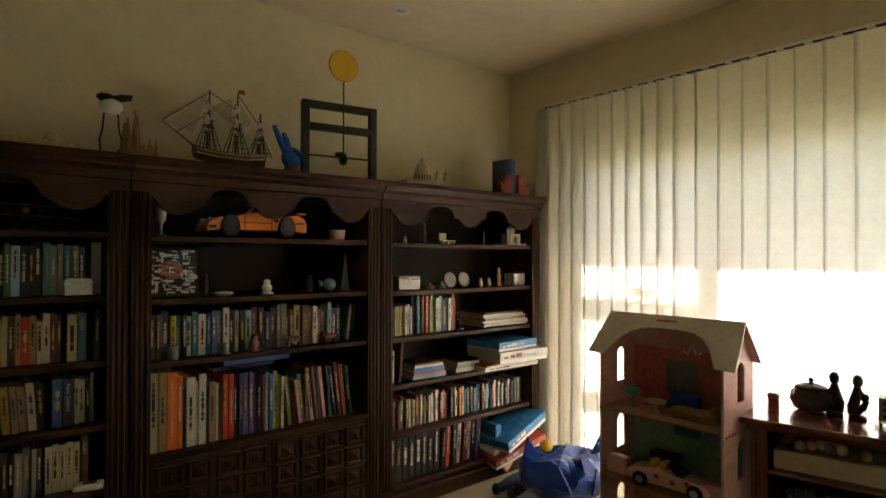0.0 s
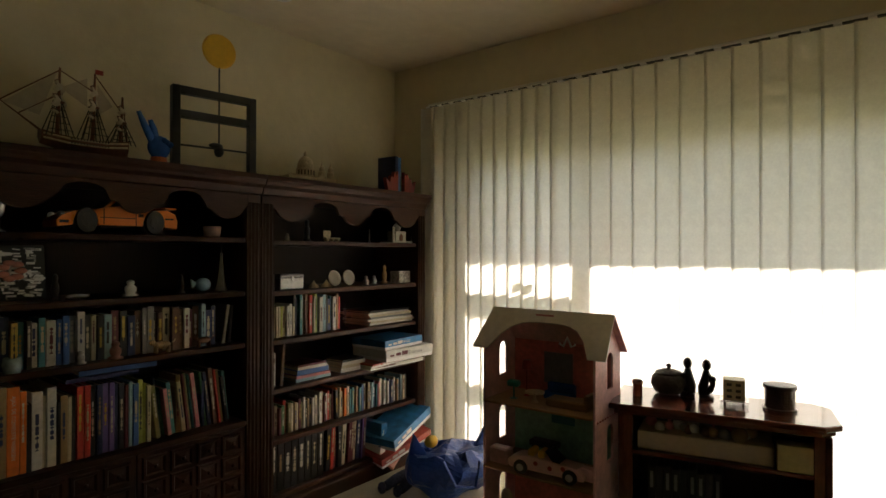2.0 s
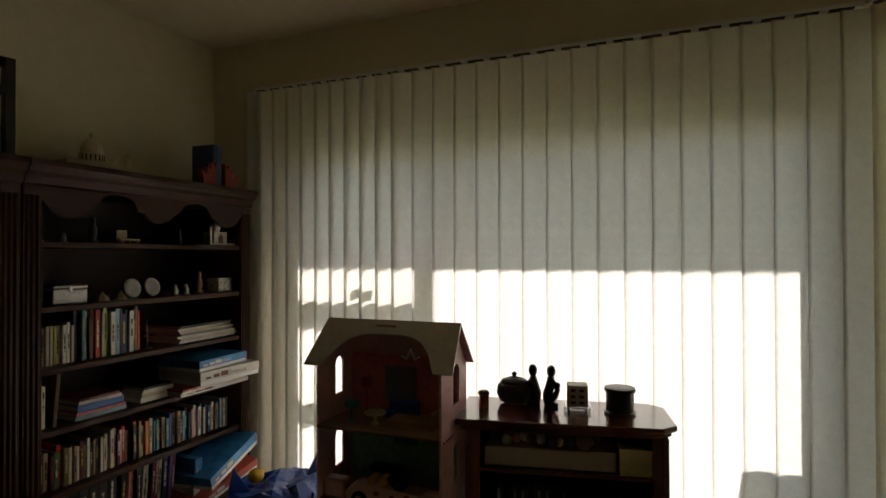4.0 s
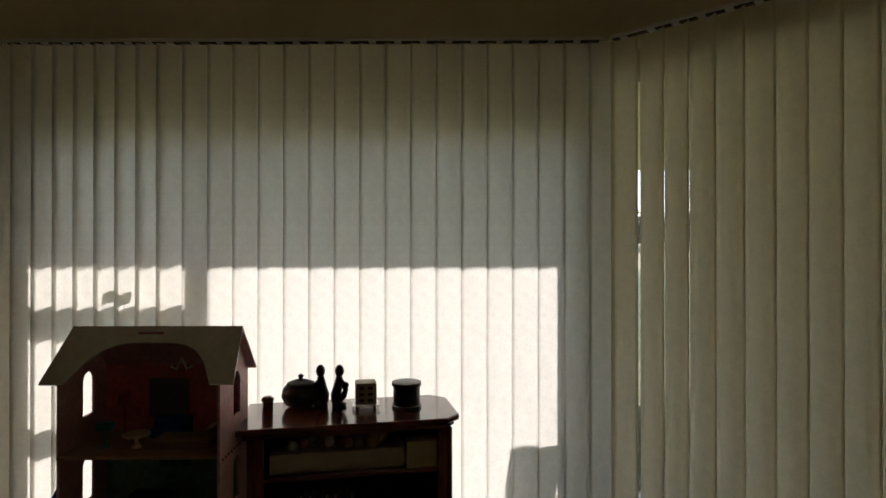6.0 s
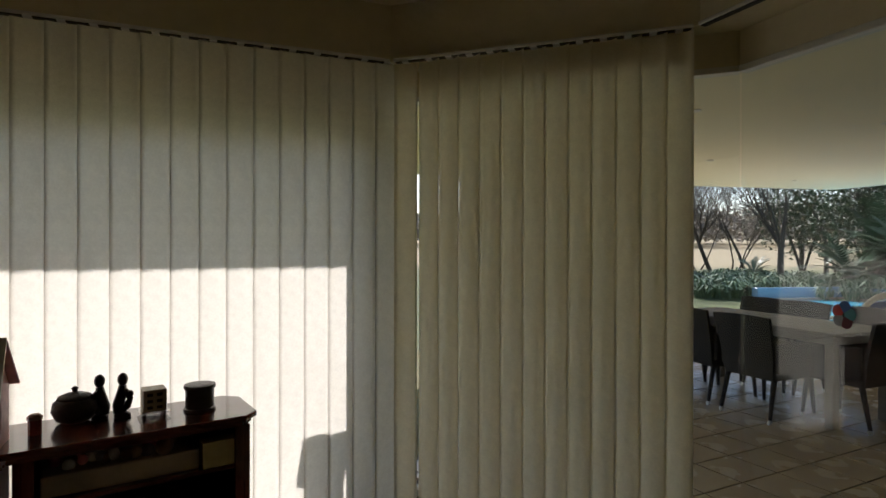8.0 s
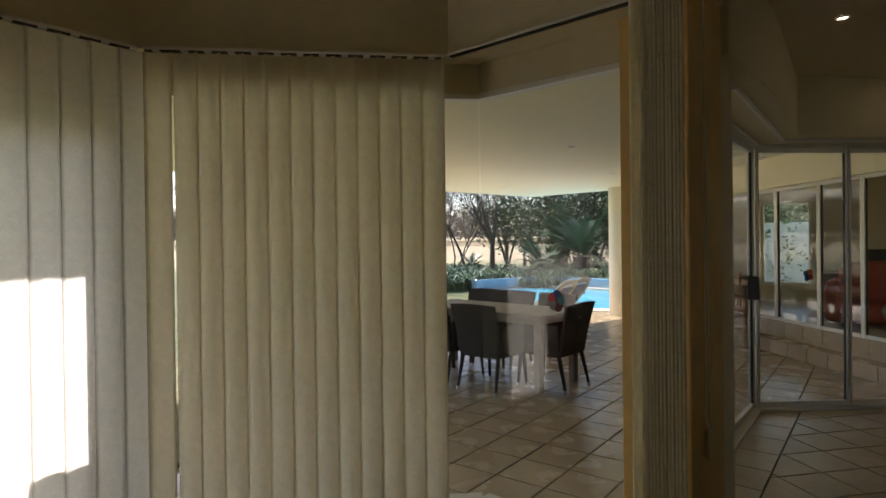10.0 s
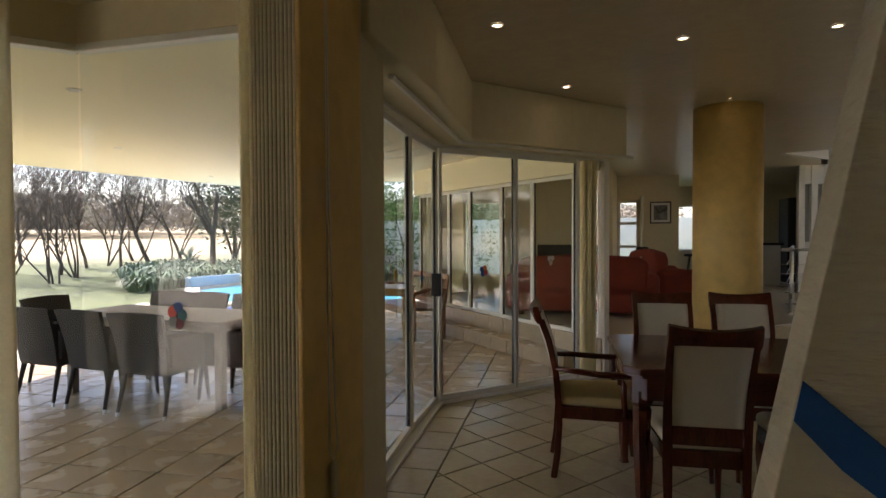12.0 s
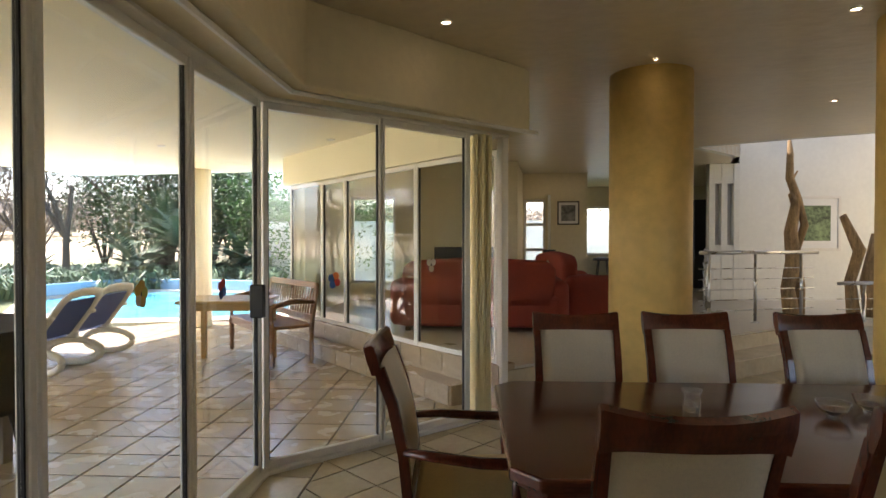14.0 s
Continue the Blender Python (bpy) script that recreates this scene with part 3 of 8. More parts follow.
def dining_chair(m, arms=False, label="", group="chairs round the dining table", slim=1.0):
    """Faces local +y; origin on the floor under the seat's middle."""
    t = thing("dining_chair" if not arms else "dining_armchair", m, label, "chair", group)
    w = 0.225
    for s in (-1, 1):
        pts = [(s * 0.198, -0.272, 0.0), (s * 0.199, -0.25, 0.16), (s * 0.20, -0.24, 0.34), (s * 0.201, -0.245, 0.48), (s * 0.203, -0.262, 0.66), (s * 0.206, -0.30, 0.84), (s * 0.208, -0.345, 0.965)]
        part("back_post", ribbon(pts, [0.016, 0.019, 0.024, 0.025, 0.023, 0.021, 0.020], 0.018), MAHOGV, t)
        lg = [(s * 0.205, 0.215, 0.40), (s * 0.21, 0.228, 0.30), (s * 0.205, 0.222, 0.16), (s * 0.21, 0.238, 0.0)]
        part("leg", tube(lg, [0.030, 0.027, 0.019, 0.015], 10), MAHOGV, t, smooth=True)
    # deep top rail, bowed in plan, dipped along its upper edge
    n = 14
    b = bmesh.new()
    ring = []
    for i in range(n + 1):
        u = i / n * 2 - 1
        x, y0 = u * (w + 0.004), -0.350 - 0.026 * (1 - u * u)
        zt, zb = 1.030 + 0.020 * u ** 2, 0.955 - 0.012 * u ** 6
        sec = [(-0.018, zb - 0.0), (0.017, zb), (0.004, (zt + zb) / 2), (-0.010, zt - 0.006), (-0.022, zt), (-0.046, zt - 0.008), (-0.036, (zt + zb) / 2)]
        ring.append([b.verts.new((x, y0 + dy, z)) for dy, z in sec])
    for a, c in zip(ring, ring[1:]):
        for k in range(7):
            b.faces.new((a[k], a[(k + 1) % 7], c[(k + 1) % 7], c[k]))
    ends = [b.faces.new(ring[0]), b.faces.new(ring[-1])]
    bmesh.ops.bevel(b, geom=[e for f in ends for e in f.edges], offset=0.004, segments=2, affect="EDGES")
    part("top_rail", b, MAHOGV, t)
    # padded back, follows the posts' bend
    b = bmesh.new()
    rows = []
    for j in range(9):
        v = j / 8
        z = 0.565 + v * 0.405
        yc = -0.252 - 0.098 * v ** 1.7
        hw = 0.181 + 0.012 * v
        rows.append([[b.verts.new((hw * (2 * i / 6 - 1), yc + s * (0.016 + 0.012 * (1 - (2 * i / 6 - 1) ** 2) * (1 - (2 * v - 1) ** 2)) - 0.018 * (1 - (2 * i / 6 - 1) ** 2) * v, z)) for i in range(7)] for s in (-1, 1)])
    for a, c in zip(rows, rows[1:]):
        for s in (0, 1):
            for i in range(6):
                b.faces.new((a[s][i], a[s][i + 1], c[s][i + 1], c[s][i]))
        b.faces.new((a[0][0], a[1][0], c[1][0], c[0][0]))
        b.faces.new((a[0][6], c[0][6], c[1][6], a[1][6]))
    part("backrest", b, CREAM, t, "cream upholstered back pad", smooth=True)
    part("back_rail", box(-0.185, 0.185, -0.268, -0.232, 0.475, 0.565, 0.008, seg=2), MAHOGV, t)
    seat = prism([(-0.205, -0.23), (0.205, -0.23), (0.245, 0.22), (0.20, 0.262), (-0.20, 0.262), (-0.245, 0.22)], 0.44, 0.505, 0.026)
    part("seat", seat, SEATC if arms else CREAM, t, "padded seat in ochre cloth" if arms else "padded seat in cream cloth", smooth=True)
    part("seat_frame", prism([(-0.205, -0.24), (0.205, -0.24), (0.238, 0.20), (0.19, 0.25), (-0.19, 0.25), (-0.238, 0.20)], 0.365, 0.446, 0.006), MAHOGV, t)
    if arms:
        for s in (-1, 1):
            arm = [(s * 0.215, -0.255, 0.672), (s * 0.245, -0.15, 0.668), (s * 0.262, 0.0, 0.655), (s * 0.262, 0.10, 0.652), (s * 0.25, 0.155, 0.650)]
            part("arm", tube(arm, [0.020, 0.024, 0.026, 0.026, 0.018], 10, flat=0.75), MAHOGV, t, smooth=True)
            part("arm_post", tube([(s * 0.252, 0.125, 0.655), (s * 0.252, 0.12, 0.54), (s * 0.24, 0.13, 0.40)], 0.017, 10), MAHOGV, t, smooth=True)
    for o in t.children:      # narrower side chairs
        o.data.transform(Matrix.Diagonal((slim, 1, 1, 1)))
    return t

lab = "dark mahogany dining chair with a cream padded back"
c1 = dining_chair(pose(-0.78, -2.99, 0, 0, 0, 180 + T_ROT), label=lab + " by the table", slim=0.84)
for x, y, r in ((-1.33, -3.04, 184), (-0.75, -3.72, T_ROT), (-1.25, -3.80, T_ROT), (-1.86, -3.86, T_ROT + 2)):
    copy_thing(c1, pose(x, y, 0, 0, 0, r))["label"] = lab
carver = dining_chair(pose(-0.31, -3.57, 0, 0, 0, 90 + 6) @ Matrix.Diagonal((1, 1, 0.97, 1)), True, "dark mahogany carver chair with ochre seat, at the table's head")

# table: canted top on a deep apron, tapered legs
tm = pose(-0.40, -3.32, 0, 0, 0, T_ROT)
tab = thing("dining_table", tm, "polished mahogany dining table with canted corners", "table")
L, W = 2.25, 0.495
def canted(ex, c):
    return [(-L - ex, -W - ex + c), (-L - ex + c, -W - ex), (ex - c, -W - ex), (ex, -W - ex + c), (ex, W + ex - c), (ex - c, W + ex), (-L - ex + c, W + ex), (-L - ex, W + ex - c)]
part("tabletop", prism(canted(0.0, 0.075), 0.752, 0.79, 0.008), MAHOG, tab, smooth=False)
part("moulding", prism(canted(-0.018, 0.072), 0.735, 0.753, 0.004), MAHOG, tab, "stepped moulding under the top")
part("apron", prism(canted(-0.05, 0.065), 0.62, 0.736, 0.004), MAHOG, tab)
for x, y in ((-0.10, -0.37), (-0.10, 0.37), (-L + 0.10, -0.37), (-L + 0.10, 0.37)):
    part("leg", lathe([(0.030, 0.0), (0.024, 0.03), (0.030, 0.12), (0.046, 0.50), (0.050, 0.56), (0.043, 0.575), (0.056, 0.60), (0.056, 0.66)], 8, m=pose(x, y, 0, 0, 0, 22.5)), MAHOGV, tab)
# crystal on the table
CRYSTAL = mat("cut_crystal", (0.95, 0.95, 0.95), 0.04, var=0.0)
CRYSTAL.node_tree.nodes["Principled BSDF"].inputs["Transmission Weight"].default_value = 0.95
CRYSTAL.node_tree.nodes["Principled BSDF"].inputs["IOR"].default_value = 1.45
def crystal(name, x, y, prof, label):
    t = thing(name, tm @ pose(x, y, 0.79), label, "glassware", "crystal on the dining table")
    b = lathe(prof, 12)
    for v in b.verts:
        a = math.atan2(v.co.y, v.co.x)
        k = 1 + 0.06 * math.cos(6 * a)
        v.co.x, v.co.y = v.co.x * k, v.co.y * k
    part("bowl", b, CRYSTAL, t, smooth=False)
cup = [(0.0, 0.0), (0.028, 0.002), (0.030, 0.03), (0.026, 0.055), (0.037, 0.075), (0.034, 0.076), (0.024, 0.055), (0.026, 0.02), (0.0, 0.015)]
bowl = [(0.0, 0.0), (0.022, 0.0), (0.020, 0.008), (0.045, 0.03), (0.056, 0.052), (0.050, 0.052), (0.038, 0.03), (0.0, 0.016)]
crystal("crystal_candle_cup", -0.66, -0.09, cup, "small cut crystal candle cup on the dining table")
crystal("crystal_bowl", -1.10, -0.04, bowl, "small cut crystal bowl on the dining table")
crystal("crystal_bowl", -1.26, -0.10, bowl, "small cut crystal bowl on the polished table")
crystal("crystal_bowl", -1.62, -0.06, bowl, "small cut crystal bowl further along the dining table")

# downlights
def downlight(x, y, z, on=True, group="ceiling downlights", size=1.0):
    t = thing("downlight", pose(x, y, z), "lit recessed round ceiling downlight" if on else "unlit recessed round ceiling downlight", "downlight", group)
    part("trim_ring", lathe([(r * size, h) for r, h in ((0.036, -0.001), (0.048, -0.001), (0.050, -0.006), (0.040, -0.012), (0.034, -0.004))], 20, closed=False), WHITE if not on else ALU, t, smooth=True)
    part("lamp", lathe([(0.0, -0.004), (0.034 * size, -0.004), (0.034 * size, -0.0005), (0, -0.0005)], 20), LAMP_ON if on else STEEL, t)
for x, y in ((0.26, -3.28), (-0.03, -4.83), (-0.82, -3.84), (-1.68, -3.88), (-1.44, -5.72), (-2.16, -7.81), (-2.34, -4.93), (-3.38, -7.2), (-1.16, -12.4)):
    downlight(x, y, CEIL_Z, size=0.4 if y == -5.72 else 0.75)
downlight(1.47, 2.62, CEIL_Z, False, "study downlights")
for x, y in ((1.6, -7.56), (3.72, -7.7), (3.27, -3.12), (5.16, -5.35), (6.23, -8.35), (2.96, -5.04)):
    downlight(x, y, PATIO_Z, False, "patio downlights")
# blind stack and cord at the end of the dining doors
m, ln = span((0.02, -5.60), (-0.30, -5.93))
t = thing("drawn_curtain_blind", m, "ochre cloth vertical blind drawn back beside the doors", "vertical blind")
sl = slat_mesh(0.11, 2.15, mat("ochre_blind_cloth", (0.80, 0.70, 0.40), 0.8, var=0.06, scale=20, fine=90), thick=0.004)
for k in range(9):
    o = new("slat", sl)
    o.parent, o.matrix_basis = t, pose(0.25 + 0.018 * k, 0.05, 0.03, 0, 1.2 * math.sin(k * 1.7), 80 + 3 * math.sin(k))
part("head_rail", box(0.0, ln, 0.03, 0.07, HEAD_Z - 0.02, HEAD_Z + 0.012, 0.003), ALU, t)
t = thing("blind_cord", pose(0.512, -1.60, 0), "beaded pull chain with a plastic weight", "blind cord")
part("chain", tube([(-0.012, 0, 2.35), (-0.014, -0.005, 1.6), (-0.016, -0.02, 1.0), (-0.014, -0.045, 0.74), (-0.013, -0.02, 0.70), (-0.014, 0.01, 0.74), (-0.013, 0.01, 1.6), (-0.012, 0.01, 2.35)], 0.0025, 5), PLASTER_W, t)
part("weight", box(-0.024, -0.006, -0.035, 0.0, 0.58, 0.70, 0.006), PLASTER, t)
# ---- study: bookcases ----
def bookcase(x0, x1, shelves, doors, label):
    """A tall case: local x along the wall, local y into it; front at y = 0."""
    w = x1 - x0
    t = thing("bookcase", pose(x0, 2.60, 0), label, "bookcase", "carved bookcases along the study wall")
    D, top = 0.42, 1.737
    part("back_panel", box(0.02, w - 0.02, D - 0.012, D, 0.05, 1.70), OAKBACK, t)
    for xa in (0.003, w - 0.075):
        part("pilaster", box(xa, xa + 0.072, 0.0, D - 0.012, 0.08, 1.64), OAK, t)
        for k in range(3):
            part("flute", tube([(xa + 0.016 + 0.02 * k, 0.002, 0.12), (xa + 0.016 + 0.02 * k, 0.002, 1.60)], 0.0075, 8), OAK, t, smooth=True)
    part("plinth", box(0.003, w - 0.003, -0.012, D - 0.012, 0.0, 0.085, 0.006), OAKH, t)
    # cornice
    prof = [(0.0, 1.64), (-0.012, 1.645), (-0.018, 1.675), (-0.040, 1.69), (-0.044, 1.702), (-0.055, 1.715), (-0.055, top), (D, top), (D, 1.64)]
    side = Matrix(((0, 0, 1, 0), (1, 0, 0, 0), (0, 1, 0, 0), (0, 0, 0, 1)))
    part("cornice", prism(prof, 0.001, w - 0.001, m=side), OAKH, t)
    # scalloped valance
    xa, xb = 0.075, w - 0.075
    n = 64
    low = []
    for i in range(n + 1):
        u = i / n
        z = 1.585
        for c, q in ((0.10, 0.09), (0.5, 0.085), (0.90, 0.09)):
            z -= 0.068 * max(0.0, 1 - ((u - c) / q) ** 2) ** 0.6
        for c in (0.30, 0.70):
            z += 0.046 * max(0.0, 1 - ((u - c) / 0.085) ** 2) ** 0.5 - 0.020 * max(0.0, 1 - (abs(abs(u - c) - 0.10) / 0.022) ** 2)
        low.append((xa + u * (xb - xa), z))
    front = Matrix(((1, 0, 0, 0), (0, 0, -1, 0.0), (0, 1, 0, 0), (0, 0, 0, 1)))
    part("valance", prism([(xb, 1.642), (xa, 1.642)] + low, -0.022, -0.001, m=front), OAKH, t, "scalloped front board")
    for z in shelves:
        part("shelf", box(0.075, w - 0.075, 0.014, D - 0.013, z - 0.026, z, 0.004), OAKH, t)
    if doors:
        part("top_board", box(0.075, w - 0.075, 0.0, D - 0.013, doors - 0.026, doors, 0.004), OAKH, t)
        half = (w - 0.15) / 2
        for k in range(2):
            xo = 0.077 + k * half
            d = part("door", box(xo, xo + half - 0.004, 0.008, 0.028, 0.09, doors - 0.03, 0.003), OAK, t, "panelled door with square studs")
            nx, nz = 4, 4
            pw, ph = (half - 0.03) / nx, (doors - 0.14) / nz
            for i in range(nx):
                for j in range(nz):
                    cx, cz = xo + 0.012 + (i + 0.5) * pw, 0.10 + (j + 0.5) * ph
                    b = bmesh.new()
                    vs = [[b.verts.new((cx + sx * r * pw, y, cz + sz * r * ph)) for sx, sz in ((-1, -1), (1, -1), (1, 1), (-1, 1))] for r, y in ((0.45, 0.008), (0.42, -0.004), (0.34, -0.004), (0.28, 0.005), (0.08, -0.002))]
                    for a, c in zip(vs, vs[1:]):
                        for q in range(4):
                            b.faces.new((a[q], a[(q + 1) % 4], c[(q + 1) % 4], c[q]))
                    b.faces.new(vs[-1])
                    panel = part("panel", b, OAK, d)
                    part("stud", ball(cx, -0.008, cz, 0.009, n=8), OAK, d, smooth=True)
    return t
bookcase(-1.0, 0.165, [1.44, 1.20, 0.95, 0.71, 0.47, 0.20], 0, "dark stained oak bookcase with scalloped top, full of books")
bookcase(0.168, 1.330, [1.43, 1.17, 0.92], 0.545, "dark stained oak bookcase with studded doors below the shelves")
bookcase(1.333, 2.587, [1.42, 1.16, 0.91, 0.66, 0.40, 0.12], 0, "dark stained oak bookcase crammed with books and games")

# ---- books ----
_cov = {}
PAGES = mat("book_pages", (0.70, 0.63, 0.48), 0.9, var=0.12, scale=30, fine=200)
def cover(c):
    if c not in _cov:
        _cov[c] = mat("book_cover_%s" % c, COLS[c], 0.45, var=0.16, scale=9, fine=60, spec=0.4)
    return _cov[c]
COLS = dict(cream=(0.50, 0.43, 0.30), white=(0.62, 0.59, 0.53), tan=(0.32, 0.21, 0.10), red=(0.55, 0.045, 0.03), orange=(0.72, 0.17, 0.02), maroon=(0.13, 0.02, 0.03), black=(0.018, 0.017, 0.018), grey=(0.22, 0.22, 0.21), navy=(0.02, 0.03, 0.10), blue=(0.04, 0.12, 0.36), teal=(0.05, 0.22, 0.25), sky=(0.28, 0.45, 0.52), green=(0.05, 0.16, 0.06), lime=(0.38, 0.40, 0.07), yellow=(0.50, 0.33, 0.05), purple=(0.16, 0.10, 0.32), pink=(0.60, 0.22, 0.24), brown=(0.12, 0.06, 0.03), olive=(0.20, 0.17, 0.06))
def book(x, w, h, d, y, z, c, turn=0.0, flat=False, bars=True, rnd=None, label="", text=""):
    """A standing book whose spine faces the room; x is its left edge."""
    m = pose(x, y, z, 0, turn, 0) if not flat else pose(x, y, z) @ pose(0, 0, 0, 0, 0, turn)
    kind = "flat-lying" if flat else "upright"
    t = thing("book", m, label or "%s %s-covered book on the shelf" % (kind, c), "book", "books on the study shelves")
    b = bmesh.new()
    if flat:   # h along x, w upwards
        box(0, h, 0, d, 0, 0.003, bm=b), box(0, h, 0, d, w - 0.003, w, bm=b), box(0, h, 0, 0.004, 0.003, w - 0.003, bm=b)
        part("cover", b, cover(c), t)
        part("page_block", box(0.004, h - 0.004, 0.004, d - 0.004, 0.003, w - 0.003), PAGES, t)
        return t
    box(0, 0.0025, 0.004, d, 0, h, bm=b), box(w - 0.0025, w, 0.004, d, 0, h, bm=b), box(0, w, 0, 0.004, 0, h, 0.0012, bm=b)
    part("cover", b, cover(c), t)
    part("page_block", box(0.0025, w - 0.0025, 0.004, d - 0.005, 0.003, h - 0.004), PAGES, t)
    if text:
        cu = bpy.data.curves.new("title", "FONT")
        cu.body, cu.size, cu.extrude, cu.align_y = text, w * 0.62, 0.0002, "CENTER"
        tmp = bpy.data.objects.new("title", cu)
        me = bpy.data.meshes.new_from_object(tmp)
        bpy.data.objects.remove(tmp)
        xs = [v.co.x for v in me.vertices]
        k = min(1.0, h * 0.72 / max(0.01, max(xs) - min(xs)))
        me.transform(Matrix.Scale(k, 4))
        me.materials.append(cover("white"))
        o = new("title", me)
        o.parent, o.matrix_basis = t, pose(w / 2, -0.0008, h * 0.90, 90, 0, 0) @ pose(0, 0, 0, 0, 0, -90)
    elif bars and rnd and w > 0.014:
        lt = c in ("cream", "white", "tan", "yellow", "sky", "lime")
        z, end = h * rnd.uniform(0.22, 0.40), h * rnd.uniform(0.70, 0.90)
        c0, c1 = w * rnd.uniform(0.26, 0.36), w * rnd.uniform(0.60, 0.74)
        lefts, rights = [], []
        while z < end:      # worn lettering: one ragged bar
            step = rnd.uniform(0.004, 0.009)
            x0, x1 = (c0, c1) if rnd.random() > 0.3 else (c0 + (c1 - c0) * 0.4, c0 + (c1 - c0) * 0.62)
            lefts += [(x0, z), (x0, z + step * 0.7)]
            rights += [(x1, z), (x1, z + step * 0.7)]
            z += step
        b = prism(rights + lefts[::-1], -0.001, 0.0006, m=Matrix(((1, 0, 0, 0), (0, 0, -1, 0), (0, 1, 0, 0), (0, 0, 0, 1))))
        part("spine_print", b, cover(rnd.choice(("black", "navy", "maroon")) if lt else rnd.choice(("tan", "cream", "cream", "white", "yellow"))), t)
    return t
rk = random.Random(11)
def row(x0, x1, z, hs, ws, colours, depth=0.16, y=2.665, lean=0.0, gaps=0.0, order=False):
    x, i = x0, 0
    while True:
        w, h = rk.uniform(*ws), rk.uniform(*hs)
        if x + w > x1:
            return
        c = colours[i % len(colours)] if order else rk.choice(colours)
        tilt = rk.uniform(-0.3, 0.3) + (lean if lean and rk.random() < 0.8 else 0)
        if tilt < 0:
            x += h * math.sin(radians(-tilt)) * (1 if i == 0 else 0.12)
        zz = z + 0.001 + (w * math.sin(radians(tilt)) if tilt > 0 else 0)
        book(x, w, h, rk.uniform(depth - 0.02, depth + 0.02), y + rk.uniform(-0.008, 0.02), zz, c, tilt, rnd=rk)
        x += w + 0.0012 + (abs(math.sin(radians(tilt))) * 0.006) + (gaps if rk.random() < 0.08 else 0)
        i += 1
mixed = ["cream", "white", "tan", "red", "orange", "maroon", "black", "grey", "navy", "blue", "teal", "green", "yellow", "brown", "black", "brown", "olive"]
# middle case: tall volumes, then novels
x = 0.248
for c, w, h, txt in (("cream", 0.034, 0.325, ""), ("tan", 0.031, 0.325, ""), ("orange", 0.038, 0.322, "AJAX DE COMPLETE WERKEN"), ("orange", 0.020, 0.30, ""), ("black", 0.014, 0.25, ""), ("white", 0.034, 0.29, ""), ("cream", 0.012, 0.27, ""), ("white", 0.030, 0.30, ""), ("black", 0.012, 0.24, ""), ("tan", 0.024, 0.26, ""), ("cream", 0.012, 0.25, ""), ("black", 0.014, 0.25, ""), ("red", 0.024, 0.285, ""), ("red", 0.022, 0.285, ""), ("black", 0.020, 0.28, ""), ("navy", 0.022, 0.28, ""), ("purple", 0.022, 0.28, ""), ("purple", 0.020, 0.28, ""), ("navy", 0.014, 0.27, ""), ("black", 0.022, 0.27, ""), ("maroon", 0.014, 0.26, ""), ("sky", 0.014, 0.27, ""), ("blue", 0.022, 0.26, ""), ("lime", 0.020, 0.27, ""), ("lime", 0.012, 0.25, ""), ("cream", 0.016, 0.24, "")):
    book(x, w, h, 0.21, 2.645 + rk.uniform(-0.004, 0.012), 0.546, c, rnd=rk, text=txt)
    x += w + 0.0015
row(x, 1.225, 0.546, (0.21, 0.27), (0.008, 0.02), ["cream", "red", "green", "black", "navy", "teal", "pink", "grey", "olive", "tan", "brown", "maroon"], 0.18, lean=-7)
book(0.545, 0.020, 0.30, 0.20, 2.64, 0.870, "blue", 0, True), book(0.50, 0.016, 0.27, 0.20, 2.64, 0.848, "navy", 0, True)
row(0.246, 1.15, 0.921, (0.165, 0.205), (0.017, 0.032), ["red", "teal", "sky", "white", "grey", "black", "orange", "cream", "blue", "navy", "brown", "maroon", "yellow", "sky", "cream", "brown", "maroon", "black"], 0.14)
book(1.165, 0.016, 0.185, 0.13, 2.67, 0.923, "grey", 8), book(1.195, 0.016, 0.18, 0.13, 2.67, 0.922, "black", 5)
# left case
row(-0.36, 0.03, 1.201, (0.17, 0.20), (0.016, 0.026), ["teal", "black", "sky", "navy", "blue", "grey", "olive", "black", "green", "teal"], 0.14)
book(0.045, 0.032, 0.20, 0.15, 2.66, 1.201, "grey", rnd=rk)
row(-0.36, -0.035, 0.951, (0.15, 0.185), (0.013, 0.026), ["red", "brown", "cream", "maroon", "tan", "yellow", "cream", "black"], 0.13)
book(-0.03, 0.030, 0.175, 0.14, 2.66, 0.951, "cream", rnd=rk), book(0.002, 0.030, 0.18, 0.14, 2.66, 0.951, "teal", 0, text="12345"), book(0.055, 0.018, 0.19, 0.14, 2.66, 0.951, "black", 2, rnd=rk)
row(-0.36, -0.085, 0.711, (0.15, 0.19), (0.012, 0.026), ["teal", "cream", "yellow", "black", "grey", "tan", "brown"], 0.13, lean=-4)
book(-0.075, 0.032, 0.18, 0.14, 2.66, 0.711, "blue", 0, rnd=rk), book(-0.04, 0.030, 0.175, 0.14, 2.66, 0.711, "navy", 0, text="New Zealand")
row(-0.005, 0.07, 0.711, (0.16, 0.19), (0.010, 0.020), ["cream", "olive", "yellow", "black", "grey"], 0.13)
row(-0.36, -0.10, 0.471, (0.16, 0.18), (0.014, 0.024), ["grey", "black", "cream", "olive", "black"], 0.13)
for k in range(5):
    book(-0.095 + 0.022 * k, 0.021, 0.175 + 0.006 * (k % 2), 0.13, 2.66, 0.471, "cream", rnd=rk)
book(0.018, 0.024, 0.19, 0.13, 2.66, 0.471, "brown", 0, text="SECRET")
